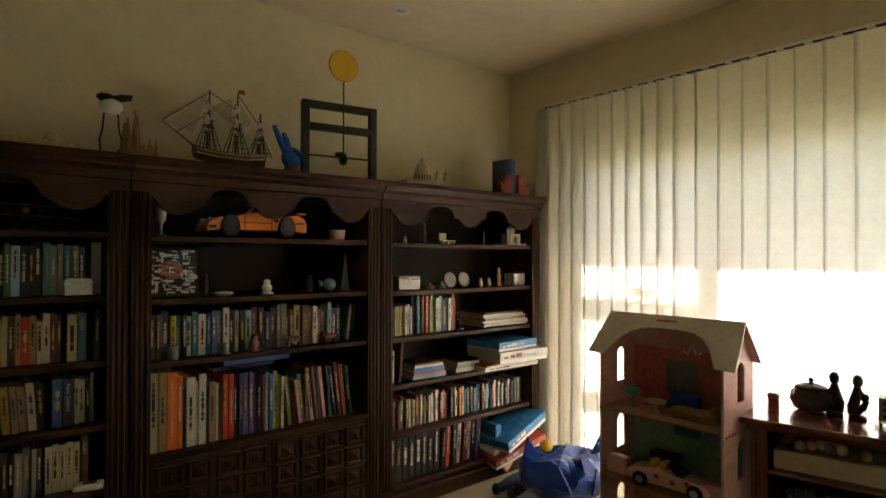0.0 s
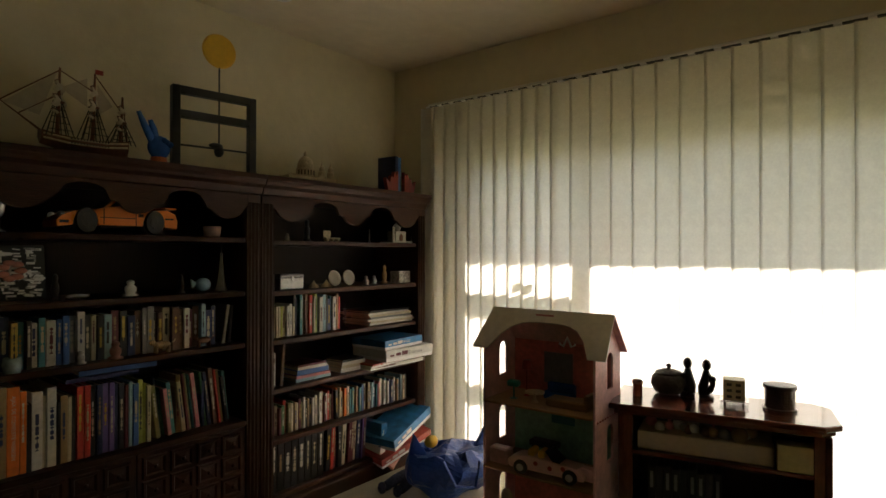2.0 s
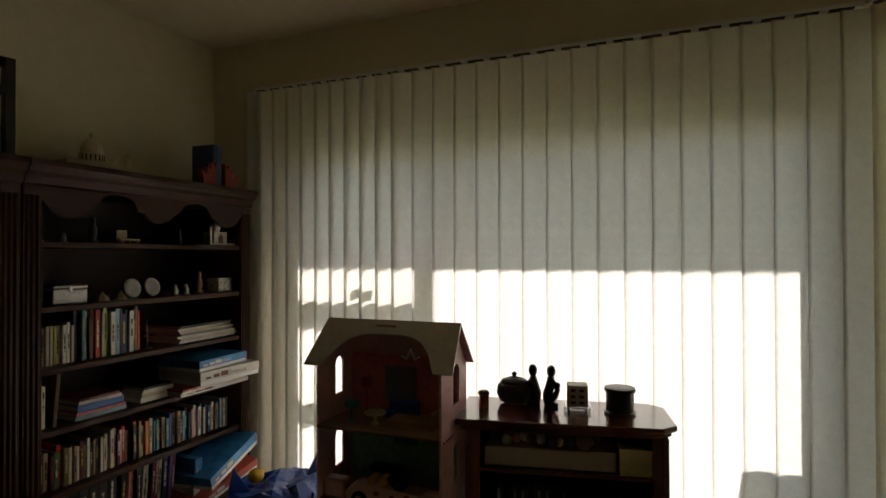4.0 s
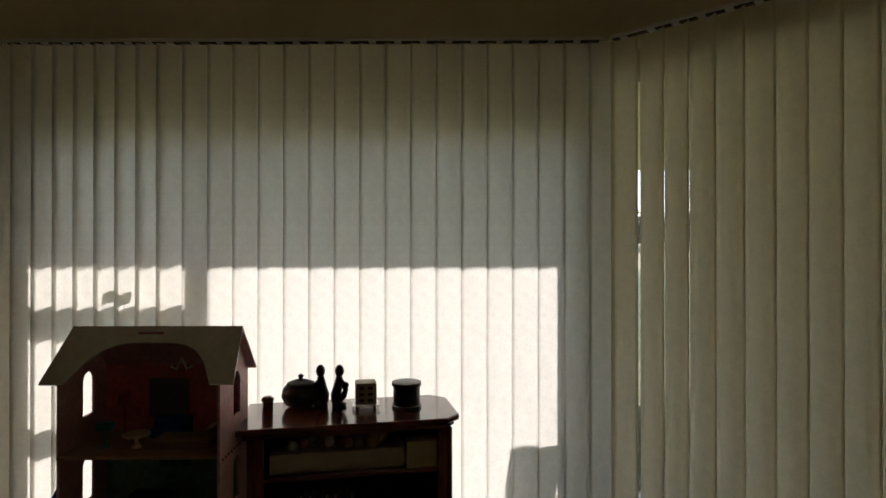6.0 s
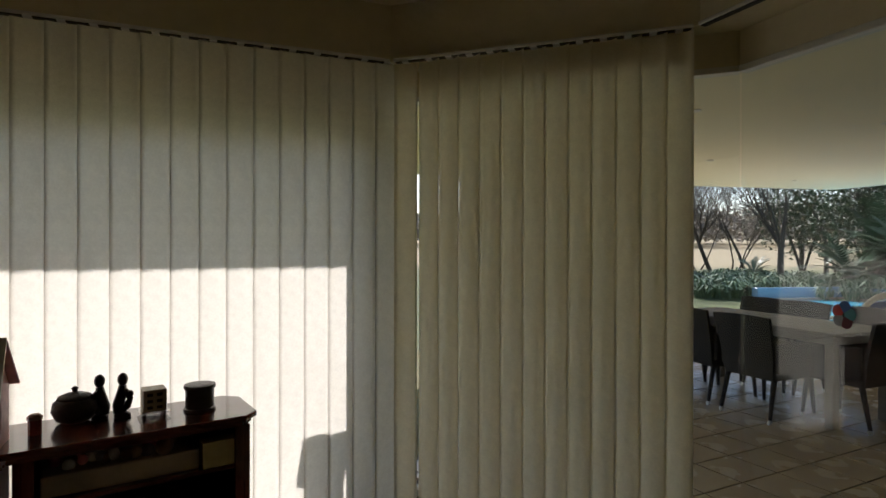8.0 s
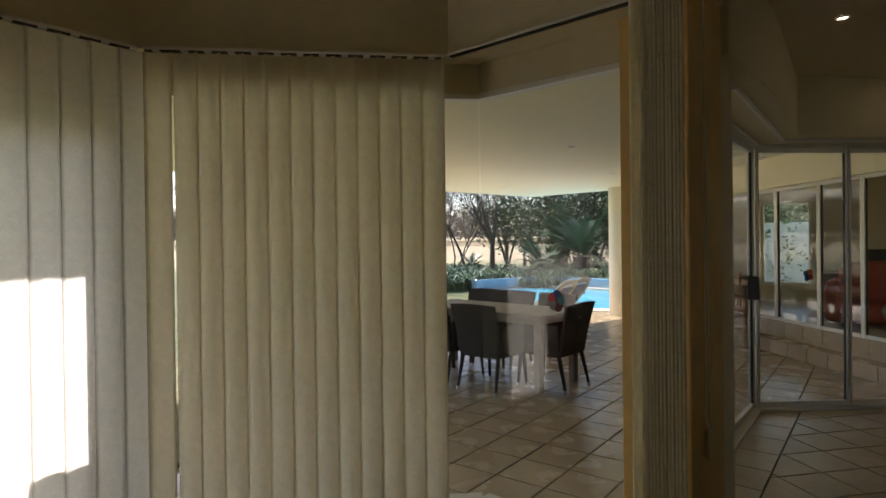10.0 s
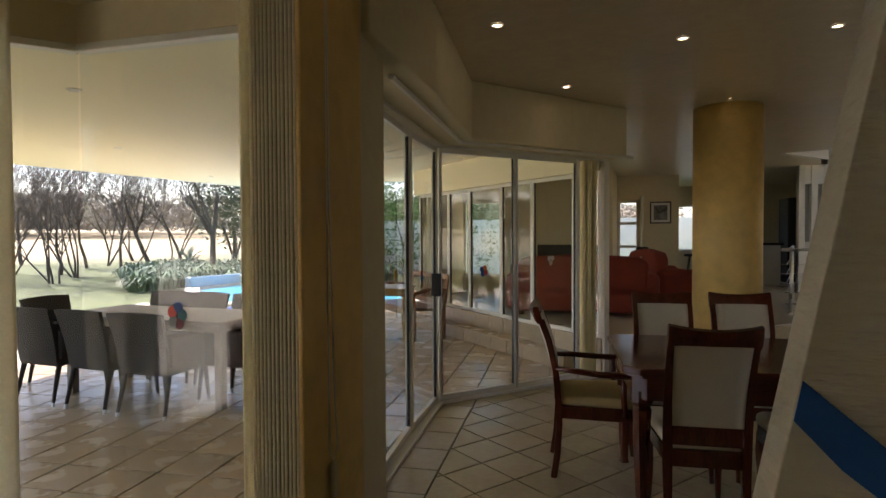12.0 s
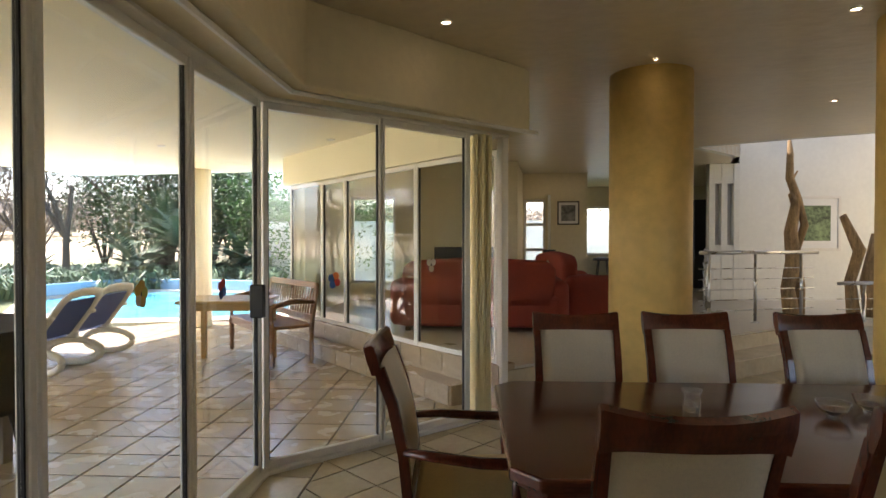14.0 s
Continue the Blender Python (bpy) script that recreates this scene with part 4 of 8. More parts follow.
row(-0.36, 0.08, 0.201, (0.17, 0.21), (0.016, 0.03), ["black", "brown", "grey", "navy", "maroon"], 0.14)
# right case
row(1.415, 1.585, 0.911, (0.155, 0.19), (0.010, 0.018), ["white", "cream", "sky", "yellow", "lime", "white"], 0.14)
row(1.588, 1.93, 0.911, (0.18, 0.225), (0.012, 0.024), ["black", "navy", "teal", "white", "brown", "tan", "red", "cream", "lime", "green", "white", "sky"], 0.16, order=True)
row(1.415, 1.475, 0.661, (0.17, 0.20), (0.012, 0.018), ["cream", "yellow", "white"], 0.14)
book(1.49, 0.016, 0.215, 0.16, 2.66, 0.661, "brown", 5)
for k, (w, c, l) in enumerate(((0.016, "sky", 0.24), (0.014, "pink", 0.23), (0.028, "blue", 0.22), (0.014, "white", 0.20), (0.010, "maroon", 0.19))):
    book(1.58 + 0.008 * k, w, l, 0.17, 2.65 + 0.005 * k, 0.661 + (0, 0.0165, 0.031, 0.0595, 0.074)[k], c, rk.uniform(-3, 3), True)
for k, (w, c) in enumerate(((0.022, "white"), (0.018, "cream"), (0.016, "white"), (0.012, "black"))):
    book(1.90 + 0.006 * k, w, 0.17, 0.15, 2.655, 0.661 + (0, 0.0225, 0.041, 0.0575)[k], c, rk.uniform(-4, 4), True)
for k in range(7):
    book(2.10 + rk.uniform(0, 0.05), 0.012, 0.40, 0.24, 2.65, 0.911 + 0.0125 * k, ("white", "cream", "white", "grey", "cream", "white", "black")[k], rk.uniform(-5, 5), True, label="glossy magazine lying in a low stack")
row(1.415, 1.99, 0.401, (0.14, 0.175), (0.009, 0.019), ["red", "cream", "white", "red", "pink", "green", "olive", "maroon", "cream", "white", "tan", "orange", "black"], 0.13)
row(1.992, 2.49, 0.401, (0.13, 0.165), (0.010, 0.020), ["orange", "tan", "black", "sky", "blue", "teal", "navy", "cream", "maroon", "white", "pink"], 0.13)
for k in range(8):
    book(1.415 + 0.044 * k, 0.041, 0.262, 0.20, 2.645, 0.121, "black", 1.2, rnd=rk, label="black cloth-bound encyclopaedia volume on the bottom shelf")
row(1.79, 2.10, 0.121, (0.23, 0.275), (0.012, 0.034), ["red", "red", "cream", "black", "green", "navy", "purple", "maroon", "pink"], 0.19, lean=4)
# ---- study: ornaments, toys, low cabinet ----
IVORY = mat("ivory_plaster", (0.62, 0.50, 0.32), 0.7, var=0.22, fine=90, bump=0.3, bscale=120)
SAND = mat("sandstone_resin", (0.36, 0.20, 0.085), 0.75, var=0.2, fine=90, bump=0.3, bscale=120)
SILVER = mat("tarnished_silver", (0.45, 0.44, 0.42), 0.3, metal=1.0, var=0.2, fine=60)
CAR = mat("orange_plastic", (0.75, 0.20, 0.02), 0.3, var=0.06)
CARDK = mat("black_rubber", (0.012, 0.012, 0.012), 0.6, var=0.2)
YEL = mat("yellow_paint", (0.70, 0.40, 0.02), 0.5, var=0.08)
BLUEP = mat("blue_glaze", (0.03, 0.13, 0.45), 0.25, var=0.2, scale=8)
REDP = mat("red_lacquer", (0.30, 0.03, 0.015), 0.35, var=0.15)
EBONY = mat("carved_ebony", (0.018, 0.014, 0.012), 0.35, var=0.3, bump=0.2)
SAIL = mat("canvas_sail", (0.50, 0.43, 0.30), 0.9, var=0.1)
HULL = mat("hull_wood", (0.16, 0.06, 0.025), 0.5, var=0.3, fine=60)
TOPZ = 1.737
def orn(name, x, y, z, label, cat="ornament", r=0):
    return thing(name, pose(x, y, z, 0, 0, r), label, cat)
def crenel(b, x0, x1, y, z, n, w, h):
    for k in range(n):
        x = x0 + (x1 - x0) * (k + 0.5) / n
        box(x - w, x + w, y - w, y + w, z, z + h, bm=b)
# palace model
t = orn("palace_model", -0.30, 2.80, TOPZ, "cream model of a long palace on the bookcase", "model")
b = box(-0.25, 0.32, -0.05, 0.05, 0, 0.035)
crenel(b, -0.25, 0.32, -0.05, 0.035, 22, 0.007, 0.018)
part("wings", b, IVORY, t)
part("dome", lathe([(0.032, 0.03), (0.032, 0.055), (0.030, 0.07), (0.018, 0.088), (0, 0.094)], 14, m=pose(0.23, 0, 0)), IVORY, t)
part("tower", box(-0.05, 0.0, -0.04, 0.04, 0.03, 0.10, 0.004), IVORY, t)
# wire-legged bird
t = orn("bird_sculpture", 0.13, 2.80, TOPZ, "black and white bird on tall wire legs", "sculpture")
part("base", box(-0.06, 0.07, -0.04, 0.04, 0, 0.012, 0.003), EBONY, t)
for s in (-1, 1):
    part("leg", tube([(s * 0.035, 0, 0.01), (s * 0.04, 0, 0.09), (s * 0.03, 0, 0.13), (s * 0.025, 0, 0.20)], 0.004, 6), EBONY, t)
part("body", ball(0.0, 0, 0.225, 0.045, 0.03, 0.035, 14), WHITE, t, smooth=True)
part("head", ball(-0.02, 0, 0.262, 0.035, 0.02, 0.018, 10), EBONY, t, smooth=True)
part("wing", prism([(-0.02, 0.235), (0.075, 0.26), (0.08, 0.285), (0.03, 0.28), (-0.03, 0.255)], -0.012, 0.012, 0.004, m=Matrix(((1, 0, 0, 0), (0, 0, -1, 0), (0, 1, 0, 0), (0, 0, 0, 1)))), EBONY, t)
# spired church
t = orn("church_model", 0.225, 2.82, TOPZ, "sandstone coloured model of a many-spired basilica", "model")
b = box(-0.06, 0.08, -0.04, 0.04, 0, 0.06)
crenel(b, -0.06, 0.08, -0.04, 0.06, 9, 0.004, 0.02)
part("nave", b, SAND, t)
for x, y, h, r in ((-0.045, -0.02, 0.17, 0.012), (-0.025, 0.02, 0.20, 0.013), (-0.005, -0.02, 0.23, 0.014), (0.012, 0.02, 0.21, 0.013), (-0.03, -0.035, 0.15, 0.011), (0.06, 0.02, 0.12, 0.009), (0.075, -0.02, 0.11, 0.008)):
    part("spire", lathe([(r, 0.0), (r, h * 0.5), (r * 0.85, h * 0.7), (r * 0.35, h * 0.93), (r * 0.5, h * 0.96), (0, h)], 8, m=pose(x, y, 0)), SAND, t)
# sailing ship
t = orn("ship_model", 0.625, 2.80, TOPZ, "wooden three-masted ship model with rigging and furled sails", "model")
b = bmesh.new()
secs = []
for i in range(13):
    u = i / 12
    x, hw = -0.17 + 0.33 * u, 0.045 * math.sin(math.pi * min(1, 0.12 + u * 0.80)) ** 0.6
    z0, z1 = 0.035 - 0.012 * math.sin(math.pi * u) + 0.018 * (1 - u) ** 3, 0.085 + 0.022 * (2 * u - 1) ** 2
    secs.append([b.verts.new((x, -hw, z1)), b.verts.new((x, -hw * 0.95, (z0 + z1) / 2)), b.verts.new((x, 0, z0)), b.verts.new((x, hw * 0.95, (z0 + z1) / 2)), b.verts.new((x, hw, z1))])
for a, c in zip(secs, secs[1:]):
    for k in range(5):
        b.faces.new((a[k], a[(k + 1) % 5], c[(k + 1) % 5], c[k]))
b.faces.new(secs[0]), b.faces.new(secs[-1])
part("hull", b, HULL, t, smooth=False)
part("flag", box(0.03, 0.062, -0.001, 0.001, 0.375, 0.395), REDP, t, "small red and white flag")
for z in (0.062, 0.080):
    part("gun_stripe", tube([(-0.165, -0.030, z + 0.012), (-0.08, -0.0445, z), (0.06, -0.0445, z), (0.15, -0.032, z + 0.012)], 0.0042, 5), IVORY, t)
for z in (0.064, 0.082):
    for k in range(13):
        part("gun_port", box(-0.075 + 0.0115 * k, -0.070 + 0.0115 * k, -0.0500, -0.044, z - 0.003, z + 0.003), EBONY, t)
part("cradle", box(-0.07, 0.07, -0.03, 0.03, 0, 0.035, 0.004), HULL, t)
part("bowsprit", tube([(-0.16, 0, 0.10), (-0.30, 0, 0.20)], [0.005, 0.002], 6), HULL, t)
for x, h in ((-0.11, 0.37), (0.02, 0.375), (0.13, 0.30)):
    mst = part("mast", tube([(x, 0, 0.06), (x + 0.01, 0, h)], [0.009, 0.004], 6), HULL, t)
    for k, f in enumerate((0.45, 0.65, 0.84)):
        z = 0.06 + (h - 0.06) * f
        part("yard", tube([(x - 0.035 + 0.01 * k, -0.05 + 0.012 * k, z - 0.012), (x + 0.04 - 0.01 * k, 0.05 - 0.012 * k, z + 0.012)], 0.003, 5), HULL, mst)
        part("furled_sail", tube([(x - 0.03 + 0.01 * k, -0.04 + 0.012 * k, z - 0.014), (x, 0, z - 0.014), (x + 0.035 - 0.01 * k, 0.04 - 0.012 * k, z + 0.004)], [0.005, 0.009, 0.005], 6), SAIL, mst)
    for k, (f0, f1) in enumerate(((0.47, 0.63), (0.67, 0.82))):
        b = bmesh.new()
        grid = []
        for i in range(5):
            v = i / 4
            z, hw = 0.06 + (h - 0.06) * (f0 + (f1 - f0) * v), (0.050 - 0.014 * k) * (1 - 0.15 * v)
            grid.append([b.verts.new((x + hw * 0.75 * (q / 2 - 1) + 0.012 * math.sin(math.pi * v), hw * (q / 2 - 1) - 0.014 * math.sin(math.pi * v), z)) for q in range(5)])
        for a, c in zip(grid, grid[1:]):
            for q in range(4):
                b.faces.new((a[q], a[q + 1], c[q + 1], c[q]))
        part("sail", b, SAIL, mst, smooth=True)
    for dx in (-0.05, -0.03, 0.03, 0.05):
        for y in (-0.04, 0.04):
            part("shroud", tube([(x + dx, y, 0.085), (x + 0.006, 0, h * 0.72)], 0.0022, 4), EBONY, mst)
    for k in range(5):
        u = 0.15 + 0.15 * k
        part("ratline", tube([(x - 0.05 * (1 - u), -0.04 * (1 - u), 0.085 + u * (h * 0.72 - 0.085)), (x + 0.05 * (1 - u) + 0.006, -0.04 * (1 - u), 0.085 + u * (h * 0.72 - 0.085))], 0.0016, 4), EBONY, mst)
    part("top_platform", lathe([(0.018, h * 0.6), (0.022, h * 0.6 + 0.008), (0.0, h * 0.6 + 0.01)], 10, m=pose(x + 0.006, 0, 0)), HULL, mst)
for p, q in (((-0.30, 0, 0.20), (-0.10, 0, 0.36)), ((-0.24, 0, 0.16), (-0.105, 0, 0.26)), ((-0.10, 0, 0.36), (0.02, 0, 0.30)), ((0.03, 0, 0.37), (0.13, 0, 0.24)), ((0.14, 0, 0.29), (0.16, 0, 0.11))):
    part("stay", tube([p, q], 0.0026, 4), HULL, t)
for pts in ([(-0.29, 0.195), (-0.11, 0.35), (-0.17, 0.165)], [(-0.10, 0.29), (0.0, 0.35), (0.0, 0.23)], [(0.04, 0.33), (0.10, 0.25), (0.04, 0.20)]):
    part("sail", prism(pts, -0.001, 0.001, m=Matrix(((1, 0, 0, 0), (0, 0, -1, 0), (0, 1, 0, 0), (0, 0, 0, 1)))), SAIL, t)
# blue hand
t = orn("hand_sculpture", 0.905, 2.76, TOPZ, "blue glazed hand with two raised fingers", "sculpture")
part("base", box(-0.07, 0.08, -0.04, 0.04, 0, 0.014, 0.003), YEL, t, "yellow base")
part("wrist", lathe([(0.036, 0.014), (0.034, 0.05)], 14), mat("orange_glaze", (0.55, 0.12, 0.02), 0.3), t)
part("palm", ball(0, 0, 0.095, 0.05, 0.035, 0.055, 14), BLUEP, t, smooth=True)
for x0, x1, z1 in ((-0.03, -0.09, 0.245), (-0.012, -0.04, 0.215)):
    part("finger", tube([(x0, 0, 0.12), ((x0 + x1) / 2, 0, 0.18), (x1, 0, z1)], [0.018, 0.016, 0.010], 8), BLUEP, t, smooth=True)
for k in range(3):
    part("folded_finger", ball(0.01 + 0.014 * k, -0.03, 0.125 - 0.008 * k, 0.012, 0.018, 0.014, 8), BLUEP, t, smooth=True)
# kinetic frame with a yellow disc
t = orn("kinetic_sculpture", 1.165, 2.74, TOPZ, "black wooden frame with a yellow disc on a rod", "sculpture", -8)
for x in (-0.185, 0.185):
    part("upright", box(x - 0.018, x + 0.018, -0.02, 0.02, 0, 0.40, 0.002), BLACK, t)
for z in (0.382, 0.27):
    part("crossbar", box(-0.167, 0.167, -0.018, 0.018, z - 0.018, z + 0.018, 0.002), BLACK, t)
part("axle", tube([(-0.22, 0, 0.125), (0.21, 0, 0.125)], 0.005, 6), BLACK, t)
part("rod", tube([(0.02, 0, 0.13), (0.02, 0, 0.53)], 0.004, 6), BLACK, t)
part("weight", ball(0.02, 0, 0.115, 0.022, 0.03, 0.03, 12), BLACK, t, smooth=True)
part("collar", ball(0.005, 0, 0.14, 0.035, 0.02, 0.014, 10), BLACK, t, smooth=True)
part("disc", lathe([(0, -0.008), (0.078, -0.008), (0.084, 0), (0.078, 0.008), (0, 0.008)], 32, m=pose(0.02, 0, 0.605, 90, 0, 0)), YEL, t, "round yellow disc")
# domed cathedral
t = orn("cathedral_model", 1.775, 2.80, TOPZ, "cream model of a domed cathedral with twin towers", "model")
b = box(-0.17, 0.17, -0.05, 0.05, 0, 0.05)
crenel(b, -0.17, 0.17, -0.05, 0.05, 24, 0.004, 0.008)
for k in range(14):
    box(-0.165 + 0.0245 * k, -0.155 + 0.0245 * k, -0.053, -0.05, 0.008, 0.042, bm=b)
part("nave", b, IVORY, t)
part("dome", lathe([(0.052, 0.05), (0.052, 0.10), (0.046, 0.102), (0.045, 0.125), (0.036, 0.15), (0.02, 0.168), (0.010, 0.172), (0.010, 0.19), (0, 0.205)], 18, m=pose(-0.02, 0, 0)), IVORY, t)
for x in (0.085, 0.15):
    part("tower", lathe([(0.022, 0.04), (0.022, 0.09), (0.016, 0.095), (0.016, 0.115), (0.006, 0.13), (0, 0.155)], 8, m=pose(x, -0.02, 0)), IVORY, t)
for k in range(12):
    part("window", box(-0.158 + 0.0265 * k, -0.150 + 0.0265 * k, -0.0545, -0.05, 0.014, 0.036), OAK, t)
for k in range(9):
    part("window", box(-0.003, 0.003, -0.0535, -0.05, 0.062, 0.09, m=pose(-0.02, 0, 0, 0, 0, -80 + 20 * k)), OAK, t)
part("pediment", prism([(0.03, 0.05), (0.075, 0.05), (0.0525, 0.07)], -0.0, 0.02, m=Matrix(((1, 0, 0, 0), (0, 0, 1, -0.06), (0, 1, 0, 0), (0, 0, 0, 1)))), IVORY, t)
# flame bookends with two blue books
up_f = Matrix(((1, 0, 0, 0), (0, 0, -1, 0), (0, 1, 0, 0), (0, 0, 0, 1)))
for x, sg in ((2.40, 1), (2.458, -1)):
    t = orn("flame_bookend", x, 2.685, TOPZ, "red wooden bookend cut like flames", "bookend")
    fl = [(0, 0), (0, 0.13), (-0.018, 0.10), (-0.03, 0.125), (-0.045, 0.085), (-0.06, 0.10), (-0.07, 0.06), (-0.105, 0.085), (-0.095, 0.045), (-0.08, 0.0)]
    part("flame", prism([(sg * u * 1.1, v * 1.15) for u, v in fl], -0.014, 0.014, 0.002, m=up_f), REDP, t)
for k in range(2):
    book(2.402 + 0.0275 * k, 0.026, 0.25 - 0.006 * k, 0.16, 2.70, TOPZ + 0.001, "blue" if k else "navy", rnd=None, label="thick blue book held between flame bookends")
# toy sports car
t = orn("toy_sports_car", 0.70, 2.72, 1.431, "orange plastic construction-brick sports car", "toy car")
t.scale = (0.86, 0.9, 1.12)
def arched(x0, r, n=8):
    return [(x0 + r * math.cos(math.pi * k / n), 0.030 + r * math.sin(math.pi * k / n)) for k in range(n + 1)]
body = [(-0.272, 0.022)] + arched(-0.155, 0.053)[::-1] + arched(0.15, 0.053)[::-1] + [(0.266, 0.024), (0.270, 0.055), (0.258, 0.082), (0.215, 0.098), (0.16, 0.092), (0.115, 0.094), (0.06, 0.112), (-0.08, 0.094), (-0.13, 0.086), (-0.20, 0.080), (-0.25, 0.064), (-0.274, 0.045)]
part("body", prism(body, -0.09, 0.09, 0.004, m=up_f), CAR, t)
part("roof", prism([(-0.075, 0.092), (-0.03, 0.126), (0.03, 0.130), (0.075, 0.120), (0.15, 0.092)], -0.072, 0.072, 0.004, m=up_f), CAR, t)
part("window", prism([(-0.055, 0.094), (-0.022, 0.119), (0.028, 0.122), (0.07, 0.098)], -0.0735, 0.0735, m=up_f), CARDK, t)
part("windscreen", prism([(-0.078, 0.094), (-0.036, 0.1265), (-0.030, 0.122), (-0.066, 0.094)], -0.06, 0.06, m=up_f), CARDK, t)
part("wing", box(0.205, 0.266, -0.088, 0.088, 0.102, 0.108, 0.002), CAR, t)
for y in (-0.05, 0.05):
    part("wing_stay", box(0.225, 0.235, y - 0.004, y + 0.004, 0.085, 0.103), CARDK, t)
part("sill", box(-0.095, 0.09, -0.0925, 0.0925, 0.020, 0.032, 0.002), CARDK, t)
for y in (-0.06, 0.06):
    part("headlight", ball(-0.245, y, 0.066, 0.016, 0.018, 0.012, 10), WHITE, t, smooth=True)
for x0, x1, z0, z1 in ((0.062, 0.066, 0.03, 0.10), (-0.095, 0.062, 0.058, 0.061), (0.205, 0.25, 0.060, 0.066), (-0.262, -0.225, 0.036, 0.046), (0.075, 0.10, 0.066, 0.078)):
    part("panel_gap", box(x0, x1, -0.0915, -0.088, z0, z1), CARDK, t)
for x in (-0.155, 0.15):
    for y in (-0.092, 0.092):
        wv = part("wheel", lathe([(0.0, -0.014), (0.044, -0.014), (0.047, 0), (0.044, 0.014), (0, 0.014)], 20, m=pose(x, y, 0.047, 90, 0, 0)), CARDK, t)
        part("rim", lathe([(0, -0.016), (0.026, -0.016), (0.028, 0), (0.026, 0.016), (0, 0.016)], 10, m=pose(x, y, 0.047, 90, 0, 0)), EBONY, wv)
part("door_line", box(-0.082, -0.078, -0.0915, -0.088, 0.035, 0.092), CARDK, t)
# middle shelves
gob = [(0.022, 0), (0.024, 0.004), (0.006, 0.012), (0.006, 0.05), (0.018, 0.065), (0.022, 0.10), (0.020, 0.125), (0.018, 0.124), (0.0, 0.07)]
t = orn("goblet", 0.30, 2.70, 1.431, "small tarnished silver goblet", "goblet")
part("cup", lathe(gob, 14), SILVER, t, smooth=True)
t = orn("bowl", 1.13, 2.70, 1.431, "small pale pink pot", "pot")
part("pot", lathe([(0, 0), (0.036, 0), (0.040, 0.03), (0.042, 0.05), (0.038, 0.05), (0.034, 0.01), (0, 0.008)], 18), mat("pale_pink_glaze", (0.5, 0.33, 0.27), 0.4), t, smooth=True)
t = orn("collage_panel", 0.36, 2.80, 1.171, "black and white collage panel with a pink bow", "collage", 4)
part("board", box(-0.125, 0.125, -0.006, 0.006, 0.0, 0.215, 0.002, m=pose(0, 0, 0, -8, 0, 0)), BLACK, t)
for k in range(150):
    x, z = rk.uniform(-0.115, 0.09), rk.uniform(0.01, 0.20)
    part("strip", box(0, rk.uniform(0.015, 0.035), -0.0085 - 0.0006 * (k % 5), -0.006, 0, rk.uniform(0.004, 0.010), m=pose(0, 0, 0, -8, 0, 0) @ pose(x, 0, z, 0, rk.choice((0, 0, 8, 90)), 0)), WHITE if k % 3 else PEWTER, t)
PINKB = mat("pink_ribbon", (0.5, 0.20, 0.15), 0.5)
for a in range(7):
    part("petal", ball(0.03 * math.cos(a * 0.9), -0.022, 0.115 + 0.03 * math.sin(a * 0.9), 0.022, 0.008, 0.012, 8), PINKB, t, smooth=True)
def blob_fig(name, x, y, z, h, r, material, label, cat="figurine"):
    t = orn(name, x, y, z, label, cat)
    part("body", lathe([(r, 0), (r * 1.05, h * 0.08), (r * 0.55, h * 0.16), (r * 0.8, h * 0.35), (r * 0.75, h * 0.55), (r * 0.4, h * 0.68), (r * 0.55, h * 0.78), (r * 0.5, h * 0.9), (0, h)], 12), material, t, smooth=True)
blob_fig("carved_totem", 0.475, 2.68, 1.171, 0.105, 0.018, EBONY, "small dark carved totem")
blob_fig("skull_vase", 0.76, 2.70, 1.171, 0.07, 0.030, WHITE, "small white ceramic vase", "vase")
blob_fig("dark_figurine", 0.99, 2.72, 1.171, 0.085, 0.018, EBONY, "small black figurine on the shelf")
t = orn("shell_dish", 0.56, 2.70, 1.171, "flat white shell dish", "dish")
part("shell", ball(0, 0, 0.010, 0.045, 0.03, 0.010, 12), WHITE, t, smooth=True)
t = orn("fish_ornament", 1.085, 2.70, 1.171, "pale blue ceramic fish ornament")
part("body", ball(0, 0, 0.034, 0.038, 0.028, 0.033, 14), mat("sky_glaze", (0.18, 0.34, 0.42), 0.25, var=0.2), t, smooth=True)
part("tail", prism([(-0.03, 0.04), (-0.06, 0.062), (-0.055, 0.02)], -0.006, 0.006, 0.002, m=up_f), mat("sky_glaze_tail", (0.2, 0.36, 0.44), 0.25), t)
t = orn("tower_model", 1.19, 2.72, 1.171, "grey metal model of a lattice tower", "model")
part("shaft", lathe([(0.032, 0), (0.022, 0.04), (0.013, 0.10), (0.007, 0.17), (0.010, 0.178), (0.004, 0.185), (0, 0.225)], 4), PEWTER, t)
t = orn("glass_tealight", 0.33, 2.645, 0.921, "small iridescent glass tealight holder", "tealight holder")
part("glass", lathe([(0, 0), (0.028, 0), (0.032, 0.03), (0.028, 0.055), (0.025, 0.055), (0.027, 0.02), (0, 0.006)], 16), mat("iridescent_glass", (0.15, 0.2, 0.2), 0.15, var=0.4), t, smooth=True)
